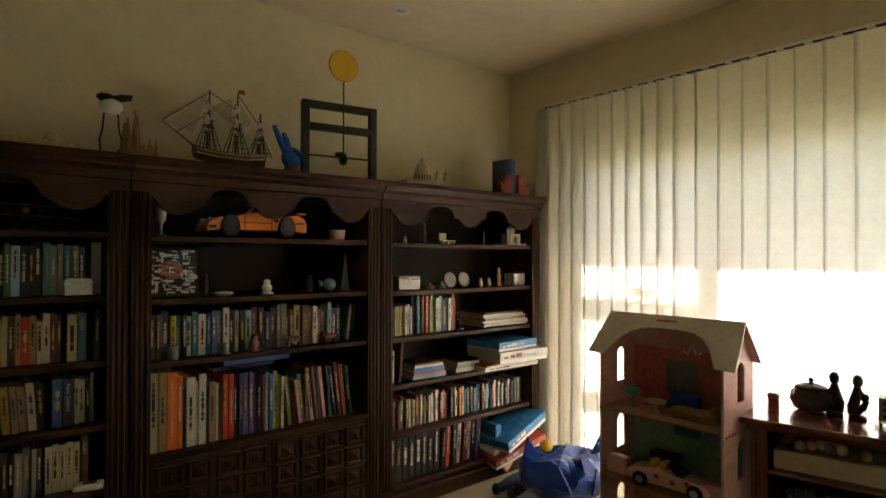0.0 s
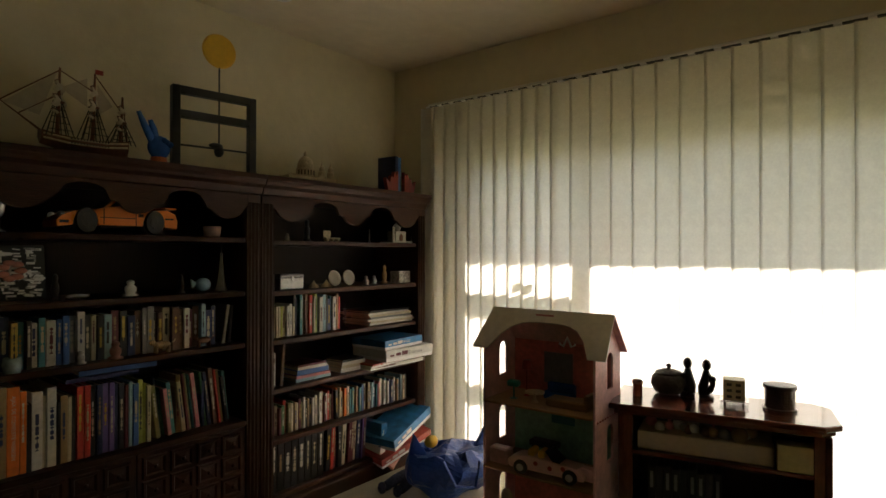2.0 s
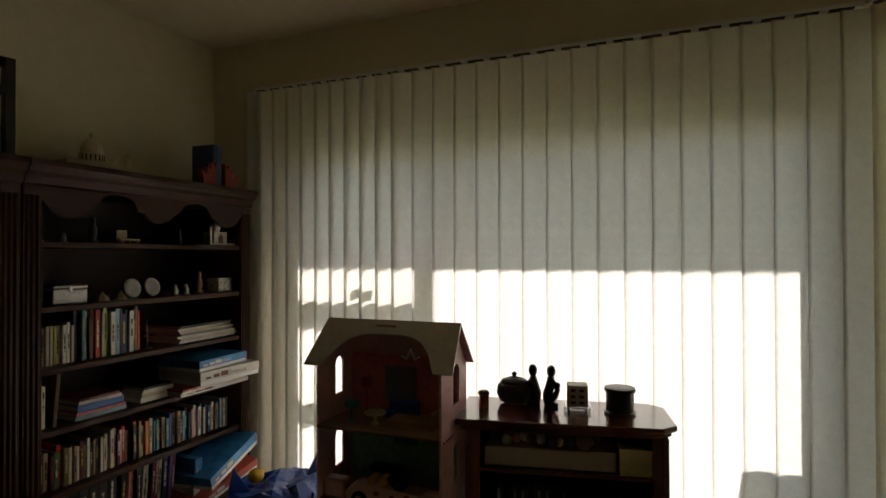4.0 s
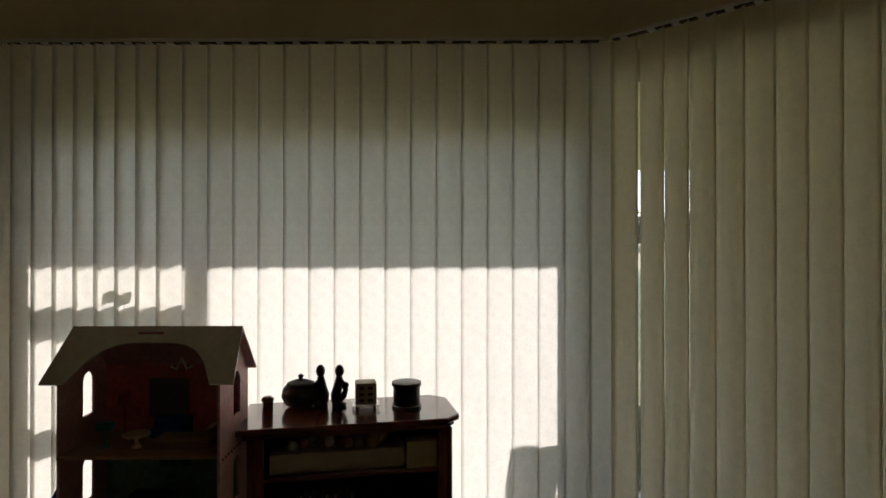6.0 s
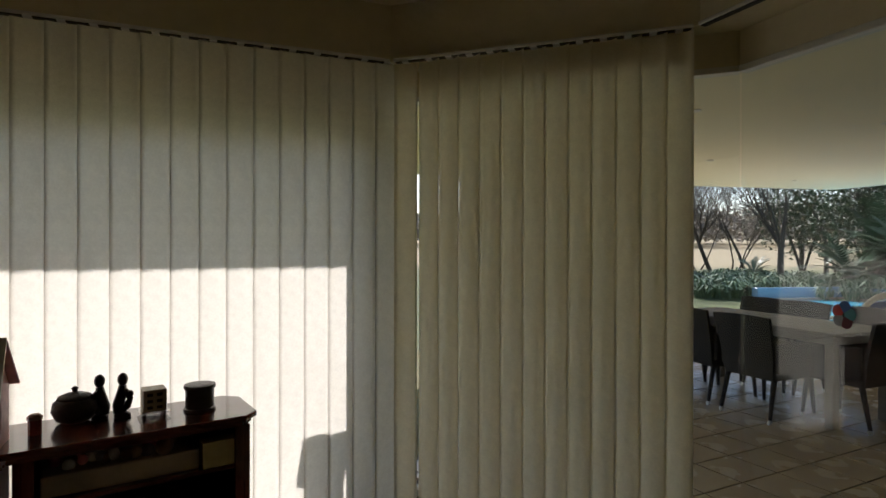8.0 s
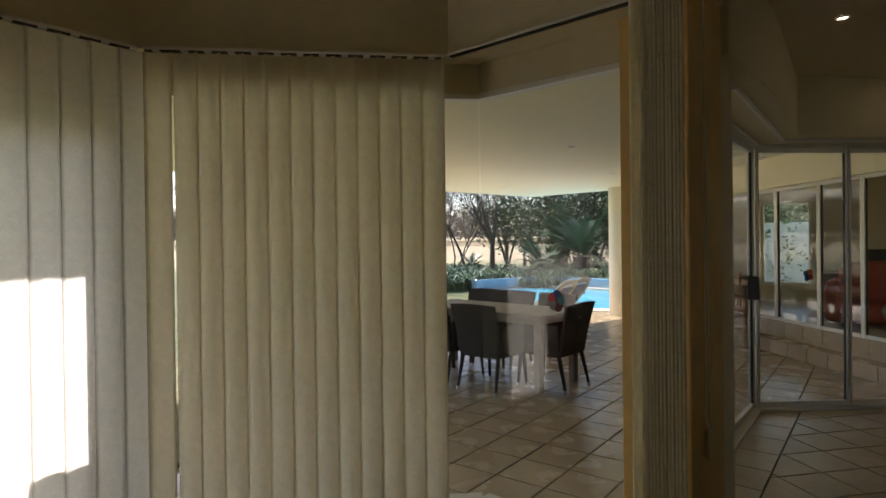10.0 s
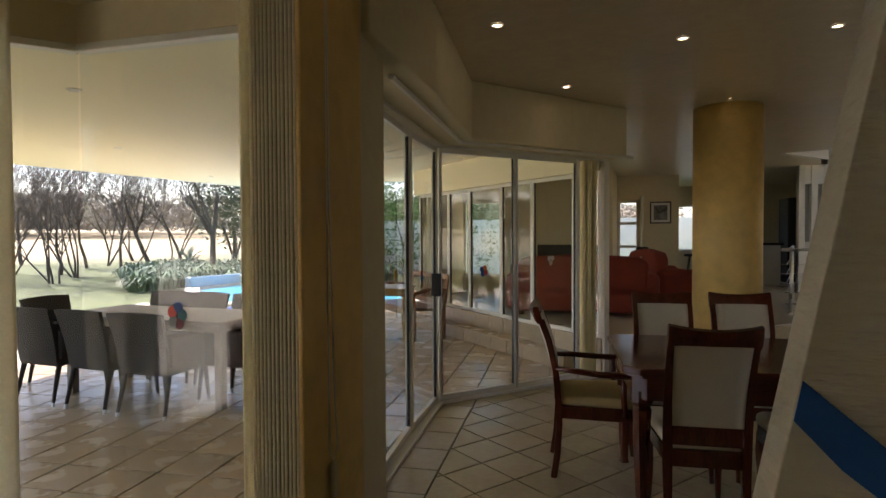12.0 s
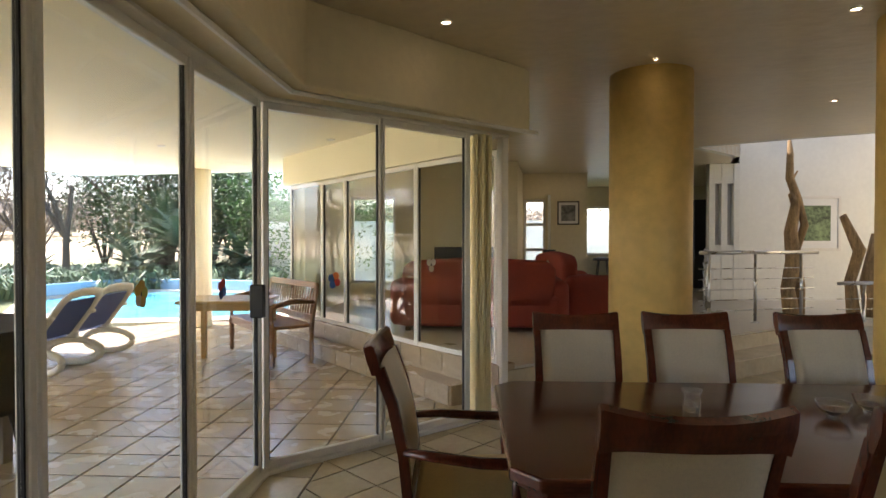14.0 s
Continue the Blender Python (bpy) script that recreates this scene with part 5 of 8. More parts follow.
def beast(name, x, z, s, material, label):
    t = orn(name, x, 2.645, z, label, "figurine")
    b = ball(0, 0, 0.45 * s, 0.5 * s, 0.2 * s, 0.22 * s, 12)
    ball(-0.55 * s, 0, 0.62 * s, 0.2 * s, 0.14 * s, 0.16 * s, 10, bm=b)
    for dx in (-0.35, 0.35):
        for dy in (-0.1, 0.1):
            tube([(dx * s, dy * s, 0.4 * s), (dx * s, dy * s, 0)], 0.07 * s, 6, bm=b)
    tube([(0.48 * s, 0, 0.5 * s), (0.7 * s, 0, 0.6 * s), (0.75 * s, 0, 0.75 * s)], 0.03 * s, 5, bm=b)
    part("body", b, material, t, smooth=True)
beast("tiger_figurine", 0.87, 0.921, 0.075, mat("striped_tan", (0.35, 0.24, 0.12), 0.6, var=0.6, scale=60, stretch=(4, 1, 1)), "small striped tiger figurine before the books")
beast("rhino_figurine", 1.06, 0.921, 0.07, HULL, "small reddish wooden rhinoceros figurine")
blob_fig("pink_figurine", 0.68, 2.645, 0.921, 0.075, 0.028, mat("dusty_pink", (0.33, 0.15, 0.13), 0.6), "small dusty pink figurine before the books")
blob_fig("zebra_figurine", 0.55, 2.645, 0.921, 0.05, 0.022, PEWTER, "small striped grey figurine before the books")
# left case bits
t = orn("silver_house", 0.0, 2.645, 1.201, "small silver filigree house", "ornament")
b = box(-0.045, 0.045, -0.02, 0.02, 0, 0.045, 0.002)
for k in range(6):
    box(-0.042 + 0.0145 * k, -0.034 + 0.0145 * k, -0.022, -0.02, 0.012, 0.032, bm=b)
prism([(-0.05, 0.045), (0.05, 0.045), (0.035, 0.062), (-0.035, 0.062)], -0.022, 0.022, bm=b, m=up_f)
part("house", b, SILVER, t)
t = orn("wire_biplane", -0.14, 2.68, 1.441, "fine brass wire model aeroplane", "model")
BRASS = mat("brass_wire", (0.35, 0.25, 0.10), 0.35, metal=1.0, var=0.2)
for z in (0.06, 0.10):
    part("wing_wire", tube([(-0.16, 0, z), (0.16, -0.02, z - 0.012), (0.16, 0.05, z - 0.012), (-0.16, 0.07, z), (-0.16, 0, z)], 0.0014, 4), BRASS, t)
for k in range(8):
    part("strut", tube([(-0.16 + 0.045 * k, -0.003 * k + 0.002, 0.06 - 0.0016 * k), (-0.16 + 0.045 * k, -0.003 * k + 0.002, 0.10 - 0.0016 * k)], 0.001, 4), BRASS, t)
part("fuselage", tube([(-0.02, -0.04, 0.07), (-0.02, 0.12, 0.05)], [0.012, 0.003], 6), BRASS, t)
part("undercarriage", tube([(-0.05, 0, 0.0), (-0.02, 0, 0.05), (0.02, 0, 0.0)], 0.0018, 4), BRASS, t)
t = orn("white_soap_dish", 0.04, 2.63, 0.471, "white ceramic dish on the shelf", "dish", -15)
part("dish", box(-0.05, 0.05, -0.03, 0.03, 0, 0.022, 0.009, seg=3), WHITE, t, smooth=True)
part("label", box(-0.02, 0.025, -0.012, 0.012, 0.022, 0.0235), HULL, t)
# right case, upper shelves
for x, h, r, mt, lb in ((1.46, 0.075, 0.012, SILVER, "slim silver vase"), (1.56, 0.04, 0.014, IVORY, "small cream figurine"), (1.69, 0.12, 0.022, EBONY, "dark carved standing figurine"), (2.17, 0.085, 0.008, PEWTER, "small grey obelisk")):
    blob_fig("figurine", x, 2.70, 1.421, h, r, mt, lb + " on the top shelf")
t = orn("carved_bench_ornament", 1.86, 2.69, 1.421, "small pale carved bench with figures", "ornament")
part("seat", box(-0.055, 0.055, -0.015, 0.015, 0.012, 0.022, 0.003), IVORY, t)
part("back", box(-0.055, 0.0, 0.008, 0.015, 0.022, 0.062, 0.003), IVORY, t)
for x in (-0.04, 0.0, 0.04):
    part("leg", box(x - 0.005, x + 0.005, -0.012, 0.012, 0, 0.012), IVORY, t)
t = orn("mausoleum_model", 2.42, 2.71, 1.421, "white marble model of a domed mausoleum", "model")
MARB = mat("white_marble", (0.62, 0.58, 0.48), 0.35, var=0.08)
part("plinth", box(-0.09, 0.11, -0.06, 0.06, 0, 0.012, 0.002), MARB, t)
part("hall", box(-0.045, 0.055, -0.04, 0.04, 0.012, 0.075, 0.003), MARB, t)
part("arch", prism([(-0.012, 0.012), (0.02, 0.012), (0.02, 0.045), (0.004, 0.062), (-0.012, 0.045)], 0.0, 0.002, m=Matrix(((1, 0, 0, 0), (0, 0, -1, -0.0405), (0, 1, 0, 0), (0, 0, 0, 1)))), HULL, t)
part("dome", lathe([(0.022, 0.07), (0.022, 0.082), (0.028, 0.098), (0.020, 0.118), (0.004, 0.13), (0, 0.142)], 14, m=pose(0.005, 0, 0)), MARB, t, smooth=True)
for x in (-0.08, 0.10):
    part("minaret", lathe([(0.009, 0.01), (0.007, 0.09), (0.009, 0.093), (0.006, 0.10), (0, 0.112)], 8, m=pose(x, -0.05, 0)), MARB, t)
t = orn("pewter_box", 1.575, 2.71, 1.161, "embossed pewter trinket box", "box", -6)
part("body", box(-0.07, 0.07, -0.04, 0.04, 0, 0.06, 0.004), PEWTER, t)
part("lid", box(-0.072, 0.072, -0.042, 0.042, 0.061, 0.08, 0.006), PEWTER, t)
part("clasp", box(-0.008, 0.008, -0.046, -0.041, 0.045, 0.07, 0.002), SILVER, t)
for x in (1.90, 2.01):
    t = orn("plate", x, 2.72, 1.161, "small grey plate propped upright", "plate")
    part("plate", lathe([(0, 0), (0.03, 0.001), (0.046, 0.008), (0.045, 0.011), (0.028, 0.005), (0, 0.004)], 24, m=pose(0, 0, 0.046, 78, 0, 0)), mat("grey_glaze", (0.35, 0.32, 0.27), 0.35), t, smooth=True)
t = orn("shells", 1.76, 2.69, 1.161, "pair of spiny pale shells", "shell")
for dx in (-0.03, 0.06):
    part("shell", lathe([(0.030, 0), (0.024, 0.012), (0.012, 0.025), (0, 0.042)], 7, m=pose(dx, 0, 0)), IVORY, t)
for x in (2.12, 2.19):
    blob_fig("silver_trinket", x, 2.68, 1.161, 0.055, 0.022, SILVER, "tiny silver ornament on the shelf", "ornament")
blob_fig("carved_man", 2.30, 2.70, 1.161, 0.12, 0.022, SAND, "carved tan figurine holding a bundle")
t = orn("filigree_box", 2.45, 2.70, 1.161, "white filigree trinket box", "box", 5)
part("body", box(-0.06, 0.06, -0.04, 0.04, 0, 0.075, 0.004), mat("filigree_inlay", (0.5, 0.48, 0.44), 0.4, var=0.8, scale=50, fine=120), t)
t = orn("wire_scales", 1.97, 2.70, 0.911, "small black wire balance", "ornament")
part("stem", tube([(0, 0, 0), (0, 0, 0.14)], 0.003, 5), BLACK, t)
part("beam", tube([(-0.03, 0, 0.11), (0.03, 0, 0.125)], 0.002, 5), BLACK, t)
part("base", lathe([(0.025, 0), (0.025, 0.005), (0, 0.01)], 10), BLACK, t)
for s in (-1, 1):
    part("pan", lathe([(0.0, 0.0), (0.016, 0.004), (0.017, 0.008)], 10, m=pose(s * 0.03, 0, 0.055), closed=False), BLACK, t)
# board games
BOXB = mat("blue_game_box", (0.03, 0.20, 0.45), 0.35, var=0.35, scale=9, fine=18)
BOXW = mat("white_game_box", (0.62, 0.60, 0.56), 0.4, var=0.12, scale=12, fine=30)
BOXR = mat("red_toy_box", (0.42, 0.07, 0.05), 0.4, var=0.45, scale=9, fine=16)
def game(x, y, z, w, d, h, m_, label, rot=(0, 0, 0), text="", tm_=None):
    t = thing("board_game_box", pose(x, y, z, *rot), label, "board game", "board games in the bookcase")
    part("lid", box(-w / 2, w / 2, -d / 2, d / 2, h * 0.3, h, 0.002), m_, t)
    part("tray", box(-w / 2 + 0.003, w / 2 - 0.003, -d / 2 + 0.003, d / 2 - 0.003, 0, h * 0.3, 0.001), WHITE, t)
    b = bmesh.new()
    for k in range(3):
        box(-w * 0.42 + 0.12 * w * k, -w * 0.34 + 0.14 * w * k, -d / 2 - 0.001, -d / 2 + 0.001, h * 0.45, h * (0.6 + 0.1 * k), bm=b)
    part("print", b, cover("white" if m_ is not BOXW else "maroon"), t)
    if text:
        cu = bpy.data.curves.new("title", "FONT")
        cu.body, cu.size, cu.extrude = text, h * 0.42, 0.0003
        tmp = bpy.data.objects.new("title", cu)
        me = bpy.data.meshes.new_from_object(tmp)
        bpy.data.objects.remove(tmp)
        me.materials.append(cover(tm_ or "white"))
        o = new("title", me)
        o.parent, o.matrix_basis = t, pose(-w * 0.05, -d / 2 - 0.0012, h * 0.45, 90, 0, 0)
game(2.28, 2.70, 0.661, 0.46, 0.30, 0.022, BOXW, "thin white boxed game lying flat", (0, 0, -2))
game(2.26, 2.69, 0.684, 0.44, 0.28, 0.016, BOXR, "thin reddish boxed game lying flat", (0, 0, 2))
game(2.34, 2.66, 0.702, 0.40, 0.32, 0.070, BOXW, "white boxed electronics kit stacked in the bookcase", (0, 0, -4), "Elektronik", "grey")
game(2.30, 2.67, 0.774, 0.36, 0.28, 0.055, BOXB, "bright blue boxed magic set stacked on top", (0, 0, 3), "MAGIC", "white")
game(2.34, 2.62, 0.235, 0.42, 0.26, 0.07, BOXB, "blue boxed game tipped across the bottom shelf", (0, -16, 8), "", None)
game(2.33, 2.63, 0.135, 0.42, 0.24, 0.06, BOXR, "red toy box tipped across the bottom shelf", (8, -14, -6))
game(2.16, 2.68, 0.125, 0.05, 0.22, 0.20, BOXB, "dark blue toy box standing on the bottom shelf", (0, 4, 0))
t = orn("toy_guitar", 2.28, 2.58, 0.10, "pink toy lying among the boxes", "toy", 20)
part("body", box(-0.12, 0.10, -0.03, 0.03, 0.0, 0.02, 0.008, m=pose(0, 0, 0, 50, -20, 0)), mat("salmon_plastic", (0.55, 0.22, 0.16), 0.35, var=0.2), t)
part("neck", box(0.10, 0.26, -0.01, 0.01, 0.0, 0.014, 0.003, m=pose(0, 0, 0, 50, -20, 0)), YEL, t)
# blue carrier bag and a rag doll on the floor
BAG = mat("blue_woven_plastic", (0.015, 0.06, 0.28), 0.32, var=0.2, scale=8, fine=90, bump=0.3, bscale=30)
t = orn("carrier_bag", 2.24, 2.12, 0.004, "crumpled blue woven plastic carrier bag full of toys", "bag", -30)
b = ball(0, 0, 0.15, 0.26, 0.19, 0.17, 28)
for v in b.verts:
    k = Vector((v.co.x, v.co.y, v.co.z))
    v.co += 0.055 * noise.noise_vector(k * 7)
    v.co.z = max(0.0, v.co.z)
    if v.co.z > 0.25:
        v.co.z = 0.25 + 0.05 * noise.noise(k * 12)
part("sack", b, BAG, t, smooth=False)
for s in (-1, 1):
    b = bmesh.new()
    part("corner", prism([(s * 0.12, 0.2), (s * 0.25, 0.22), (s * 0.22, 0.36)], -0.01, 0.012, 0.003, m=up_f), BAG, t)
part("strap", tube([(-0.1, -0.16, 0.24), (-0.05, -0.21, 0.12), (0.06, -0.21, 0.10), (0.1, -0.17, 0.22)], 0.012, 6, flat=0.3), BAG, t)
t = orn("toy_ball", 2.17, 2.20, 0.262, "yellow toy on top of the bag", "toy")
part("body", ball(0, 0, 0.03, 0.045, 0.035, 0.035, 12), YEL, t, smooth=True)
doll = orn("rag_doll", 2.22, 2.40, 0.004, "cloth doll in jeans and red shoes lying on the floor", "doll", 12)
b = bmesh.new()
for s in (-1, 1):
    tube([(0.02, s * 0.035, 0.03), (-0.10, s * 0.045, 0.035), (-0.20, s * 0.05, 0.03)], [0.035, 0.03, 0.026], 8, bm=b)
    ball(-0.235, s * 0.05, 0.036, 0.022, 0.028, 0.034, 8, bm=b)
ball(0.10, 0, 0.045, 0.09, 0.06, 0.04, 10, bm=b)
dm = part("body", b, mat("doll_denim", (0.06, 0.07, 0.12), 0.9, var=0.6, scale=14, fine=60), doll, smooth=True)

# ---- dollhouse ----
PINK = mat("pink_printed_board", (0.70, 0.40, 0.40), 0.5, var=0.2, scale=6, fine=40)
PINKW = mat("red_wallpaper", (0.66, 0.20, 0.17), 0.6, var=0.25, scale=10, fine=50)
GREENW = mat("green_wallpaper", (0.26, 0.48, 0.36), 0.6, var=0.3, scale=9, fine=40)
ROOFW = mat("cream_printed_board", (0.74, 0.68, 0.60), 0.5, var=0.1, scale=7, fine=40)
WOODF = mat("printed_wood_floor", (0.35, 0.20, 0.10), 0.5, var=0.25, scale=5, fine=50, stretch=(1, 8, 8))
dh = thing("dollhouse", pose(2.062, 1.395, 0.004, 0, 0, -88.5), "three-storey pink wooden dollhouse, open at the front", "dollhouse")
DW, DD = 0.275, 0.145
def arch(cx, z0, w, h, n=8):
    return [(cx - w, z0), (cx + w, z0), (cx + w, z0 + h - w)] + [(cx + w * math.cos(a), z0 + h - w + w * math.sin(a)) for a in [math.pi * k / n for k in range(1, n)]] + [(cx - w, z0 + h - w)]
def panel_with_holes(outline, holes, th):
    """A flat board (u, v) with cut-outs, th thick along w."""
    b = bmesh.new()
    loops = [outline] + holes
    edges = []
    for lp in loops:
        vs = [b.verts.new((u, v, 0)) for u, v in lp]
        edges += [b.edges.new((p, q)) for p, q in zip(vs, vs[1:] + vs[:1])]
    bmesh.ops.triangle_fill(b, use_beauty=True, use_dissolve=False, edges=edges)
    r = bmesh.ops.extrude_face_region(b, geom=b.faces[:])
    for v in r["geom"]:
        if isinstance(v, bmesh.types.BMVert):
            v.co.z = th
    return b
side = Matrix(((0, 0, 1, 0), (1, 0, 0, 0), (0, 1, 0, 0), (0, 0, 0, 1)))
for x, nm in ((-DW, "side_wall"), (DW - 0.010, "side_wall")):
    wl_ = part(nm, panel_with_holes([(-DD, 0.0), (DD, 0.0), (DD, 0.915), (0, 1.065), (-DD, 0.915)], [arch(0.02, 0.76, 0.035, 0.16), arch(0.02, 0.45, 0.035, 0.16), arch(0.02, 0.12, 0.035, 0.16)], 0.010), PINK, dh)
    wl_.matrix_basis = Matrix.Translation((x, 0, 0)) @ side
for z0, z1, m_ in ((0.012, 0.357, PINKW), (0.367, 0.66, GREENW), (0.67, 1.03, PINKW)):
    part("back_wall", box(-DW + 0.010, DW - 0.010, DD - 0.010, DD - 0.002, z0, z1), m_, dh)
for z in (0.0, 0.357, 0.66):
    part("floor_board", box(-DW + 0.010, DW - 0.010, -DD - 0.02, DD - 0.002, z, z + 0.010, 0.002), WOODF, dh)
front_slope = panel_with_holes([(-0.315, -0.235), (0.315, -0.235), (0.30, 0.0), (-0.30, 0.0)], [], 0.008)
bm_ = bmesh.new()
cut = [(-0.305, 0.0), (-0.325, -0.235), (-0.245, -0.235)] + [(-0.245 + 0.49 * k / 12, -0.235 + 0.165 * (1 - (2 * k / 12 - 1) ** 4)) for k in range(1, 12)] + [(0.245, -0.235), (0.325, -0.235), (0.305, 0.0)]
front_slope.free()
rf = part("roof", panel_with_holes(cut, [], 0.008), ROOFW, dh, "cream printed roof with an arched cut-out")
rf.matrix_basis = Matrix.Translation((0, 0.0, 1.083)) @ Euler((radians(48), 0, 0)).to_matrix().to_4x4()
rb_ = part("roof", box(-0.305, 0.305, 0.0, 0.235, -0.008, 0.0, 0.002), PINK, dh)
rb_.matrix_basis = Matrix.Translation((0, 0.0, 1.083)) @ Euler((radians(-48), 0, 0)).to_matrix().to_4x4()
part("print", box(-0.06, 0.03, -0.030, -0.027, 1.062, 1.070), cover("pink"), dh)
for k in range(10):
    part("stud", ball(DW + 0.001, -DD + 0.02 + 0.028 * k, 0.645, 0.005, n=6), REDP, dh)
def mini(name, x, z, y, bm, m_, label):
    t = thing(name, dh.matrix_basis @ pose(x, y, z), label, "toy furniture", "dollhouse furniture")
    part("body", bm, m_, t, smooth=False)
TEALP = mat("teal_plastic", (0.03, 0.30, 0.28), 0.3)
mini("toy_table", -0.045, 0.671, -0.07, lathe([(0.018, 0), (0.006, 0.02), (0.006, 0.04), (0.045, 0.042), (0.045, 0.05), (0, 0.05)], 14), IVORY, "small round pale toy table in the dollhouse")
mini("toy_chair", -0.16, 0.671, -0.06, box(-0.03, 0.03, -0.02, 0.02, 0.055, 0.085, 0.008, bm=lathe([(0.02, 0), (0.004, 0.006), (0.004, 0.06)], 8)), TEALP, "teal toy armchair on a slim stem")
mini("toy_lamp", -0.135, 0.671, 0.02, lathe([(0.016, 0), (0.003, 0.01), (0.003, 0.13), (0.026, 0.13), (0.018, 0.17), (0, 0.17)], 12), REDP, "red toy standard lamp in the dollhouse")
mini("toy_bed", 0.12, 0.671, -0.05, box(-0.10, 0.10, -0.045, 0.045, 0.0, 0.035, 0.006, bm=box(0.08, 0.10, -0.045, 0.045, 0.03, 0.07, 0.004)), WOODF, "wooden toy bed in the dollhouse")
mini("toy_sofa", 0.02, 0.671, 0.06, box(-0.07, 0.07, 0.0, 0.03, 0.0, 0.07, 0.008, bm=box(-0.07, 0.07, -0.04, 0.02, 0.0, 0.035, 0.006)), BLUEP, "blue toy sofa in the dollhouse")
mini("toy_chandelier", 0.055, 0.93, 0.06, tube([(-0.04, 0, 0), (-0.02, 0, -0.012), (0, 0, 0.03), (0.02, 0, -0.012), (0.04, 0, 0)], 0.006, 6), WHITE, "white toy chandelier in the dollhouse")
part("poster", box(-0.10, 0.05, DD - 0.013, DD - 0.010, 0.72, 0.87), cover("grey"), dh, "printed picture of a doorway")
part("poster", box(-0.06, 0.06, DD - 0.013, DD - 0.010, 0.53, 0.63), cover("teal"), dh, "printed picture")
mini("toy_piano", -0.05, 0.368, 0.04, box(-0.07, 0.07, -0.03, 0.03, 0.07, 0.10, 0.006, bm=box(-0.06, -0.04, -0.02, 0.02, 0, 0.07)), EBONY, "black toy grand piano in the dollhouse")
mini("toy_dresser", -0.21, 0.368, -0.09, box(-0.05, 0.05, -0.03, 0.03, 0, 0.075, 0.008), PINK, "pink toy chest in the dollhouse")
mini("toy_crib", 0.225, 0.368, -0.10, box(-0.03, 0.03, -0.02, 0.02, 0.02, 0.075, 0.004), PINK, "pink toy crib in the dollhouse")
mini("toy_stove", 0.10, 0.010, -0.02, box(-0.06, 0.06, -0.04, 0.04, 0, 0.13, 0.006), TEALP, "teal toy cupboard in the dollhouse")
mini("toy_horse", -0.18, 0.010, -0.09, ball(0, 0, 0.20, 0.03, 0.02, 0.045, 10, bm=tube([(0, 0, 0), (0, 0, 0.18)], 0.012, 6)), IVORY, "white toy hobby horse in the dollhouse")
t = thing("toy_convertible", dh.matrix_basis @ pose(0.045, -0.110, 0.368, 0, 0, 4), "pale pink toy convertible with red hearts", "toy car")
t.scale = (1.2, 0.95, 1.15)
PALEP = mat("pale_pink_plastic", (0.62, 0.36, 0.33), 0.3, var=0.06)
part("body", prism([(-0.145, 0.02), (-0.15, 0.05), (-0.12, 0.068), (-0.06, 0.075), (0.035, 0.07), (0.12, 0.060), (0.148, 0.04), (0.145, 0.018)], -0.05, 0.05, 0.008, m=up_f), PALEP, t)
part("windscreen", prism([(0.03, 0.07), (0.055, 0.068), (0.01, 0.105), (0.0, 0.105)], -0.045, 0.045, m=up_f), CARDK, t)
for x in (-0.06, -0.02):
    part("seat", box(x - 0.012, x + 0.012, -0.035, 0.035, 0.07, 0.10, 0.006), YEL, t)
for k, x in enumerate((-0.09, -0.035, 0.02, 0.07)):
    part("heart", ball(x, -0.0505, 0.045 + 0.008 * (k % 2), 0.009, 0.002, 0.009, 8), REDP, t)
for x in (-0.095, 0.095):
    for y in (-0.05, 0.05):
        wv = part("wheel", lathe([(0, -0.008), (0.026, -0.008), (0.028, 0), (0.026, 0.008), (0, 0.008)], 16, m=pose(x, y, 0.028, 90, 0, 0)), CARDK, t)
        part("hubcap", lathe([(0, -0.010), (0.014, -0.010), (0.015, 0.0), (0.014, 0.010), (0, 0.010)], 10, m=pose(x, y, 0.028, 90, 0, 0)), SILVER, wv)

# ---- low cabinet by the window ----
CM = pose(2.305, 0.735, 0.004, 0, 0, -78)
cab = thing("low_cabinet", CM, "dark polished wooden cabinet with an open shelf", "cabinet")
CW, CD, CT = 0.385, 0.155, 0.715
can = lambda e, c: [(-CW - e, -CD - e), (CW + e - c, -CD - e), (CW + e, -CD - e + c), (CW + e, CD + e - c), (CW + e - c, CD + e), (-CW - e, CD + e)]
part("top", prism(can(0.035, 0.06), CT - 0.024, CT, 0.007), MAHOG, cab)
part("moulding", prism(can(0.015, 0.05), CT - 0.045, CT - 0.023, 0.004), MAHOG, cab)
for x in (-CW, CW - 0.022):
    part("side_panel", box(x, x + 0.022, -CD, CD, 0, CT - 0.044, 0.003), MAHOGV, cab)
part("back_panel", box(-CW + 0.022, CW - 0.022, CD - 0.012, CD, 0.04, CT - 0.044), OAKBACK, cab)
for z in (0.50, 0.27, 0.03):
    part("shelf", box(-CW + 0.022, CW - 0.022, -CD + 0.006, CD - 0.012, z, z + 0.018, 0.003), MAHOG, cab)
for x in (-CW + 0.022, CW - 0.06):
    part("stile", box(x, x + 0.038, -CD, -CD + 0.018, 0.04, CT - 0.044, 0.003), MAHOGV, cab)
t = thing("storage_tray", CM @ pose(-0.055, -0.02, 0.519), "long pale tray heaped with small toys", "tray")
part("tray", box(-0.255, 0.255, -0.10, 0.10, 0, 0.075, 0.004), mat("pale_card", (0.48, 0.40, 0.31), 0.8, var=0.1), t)
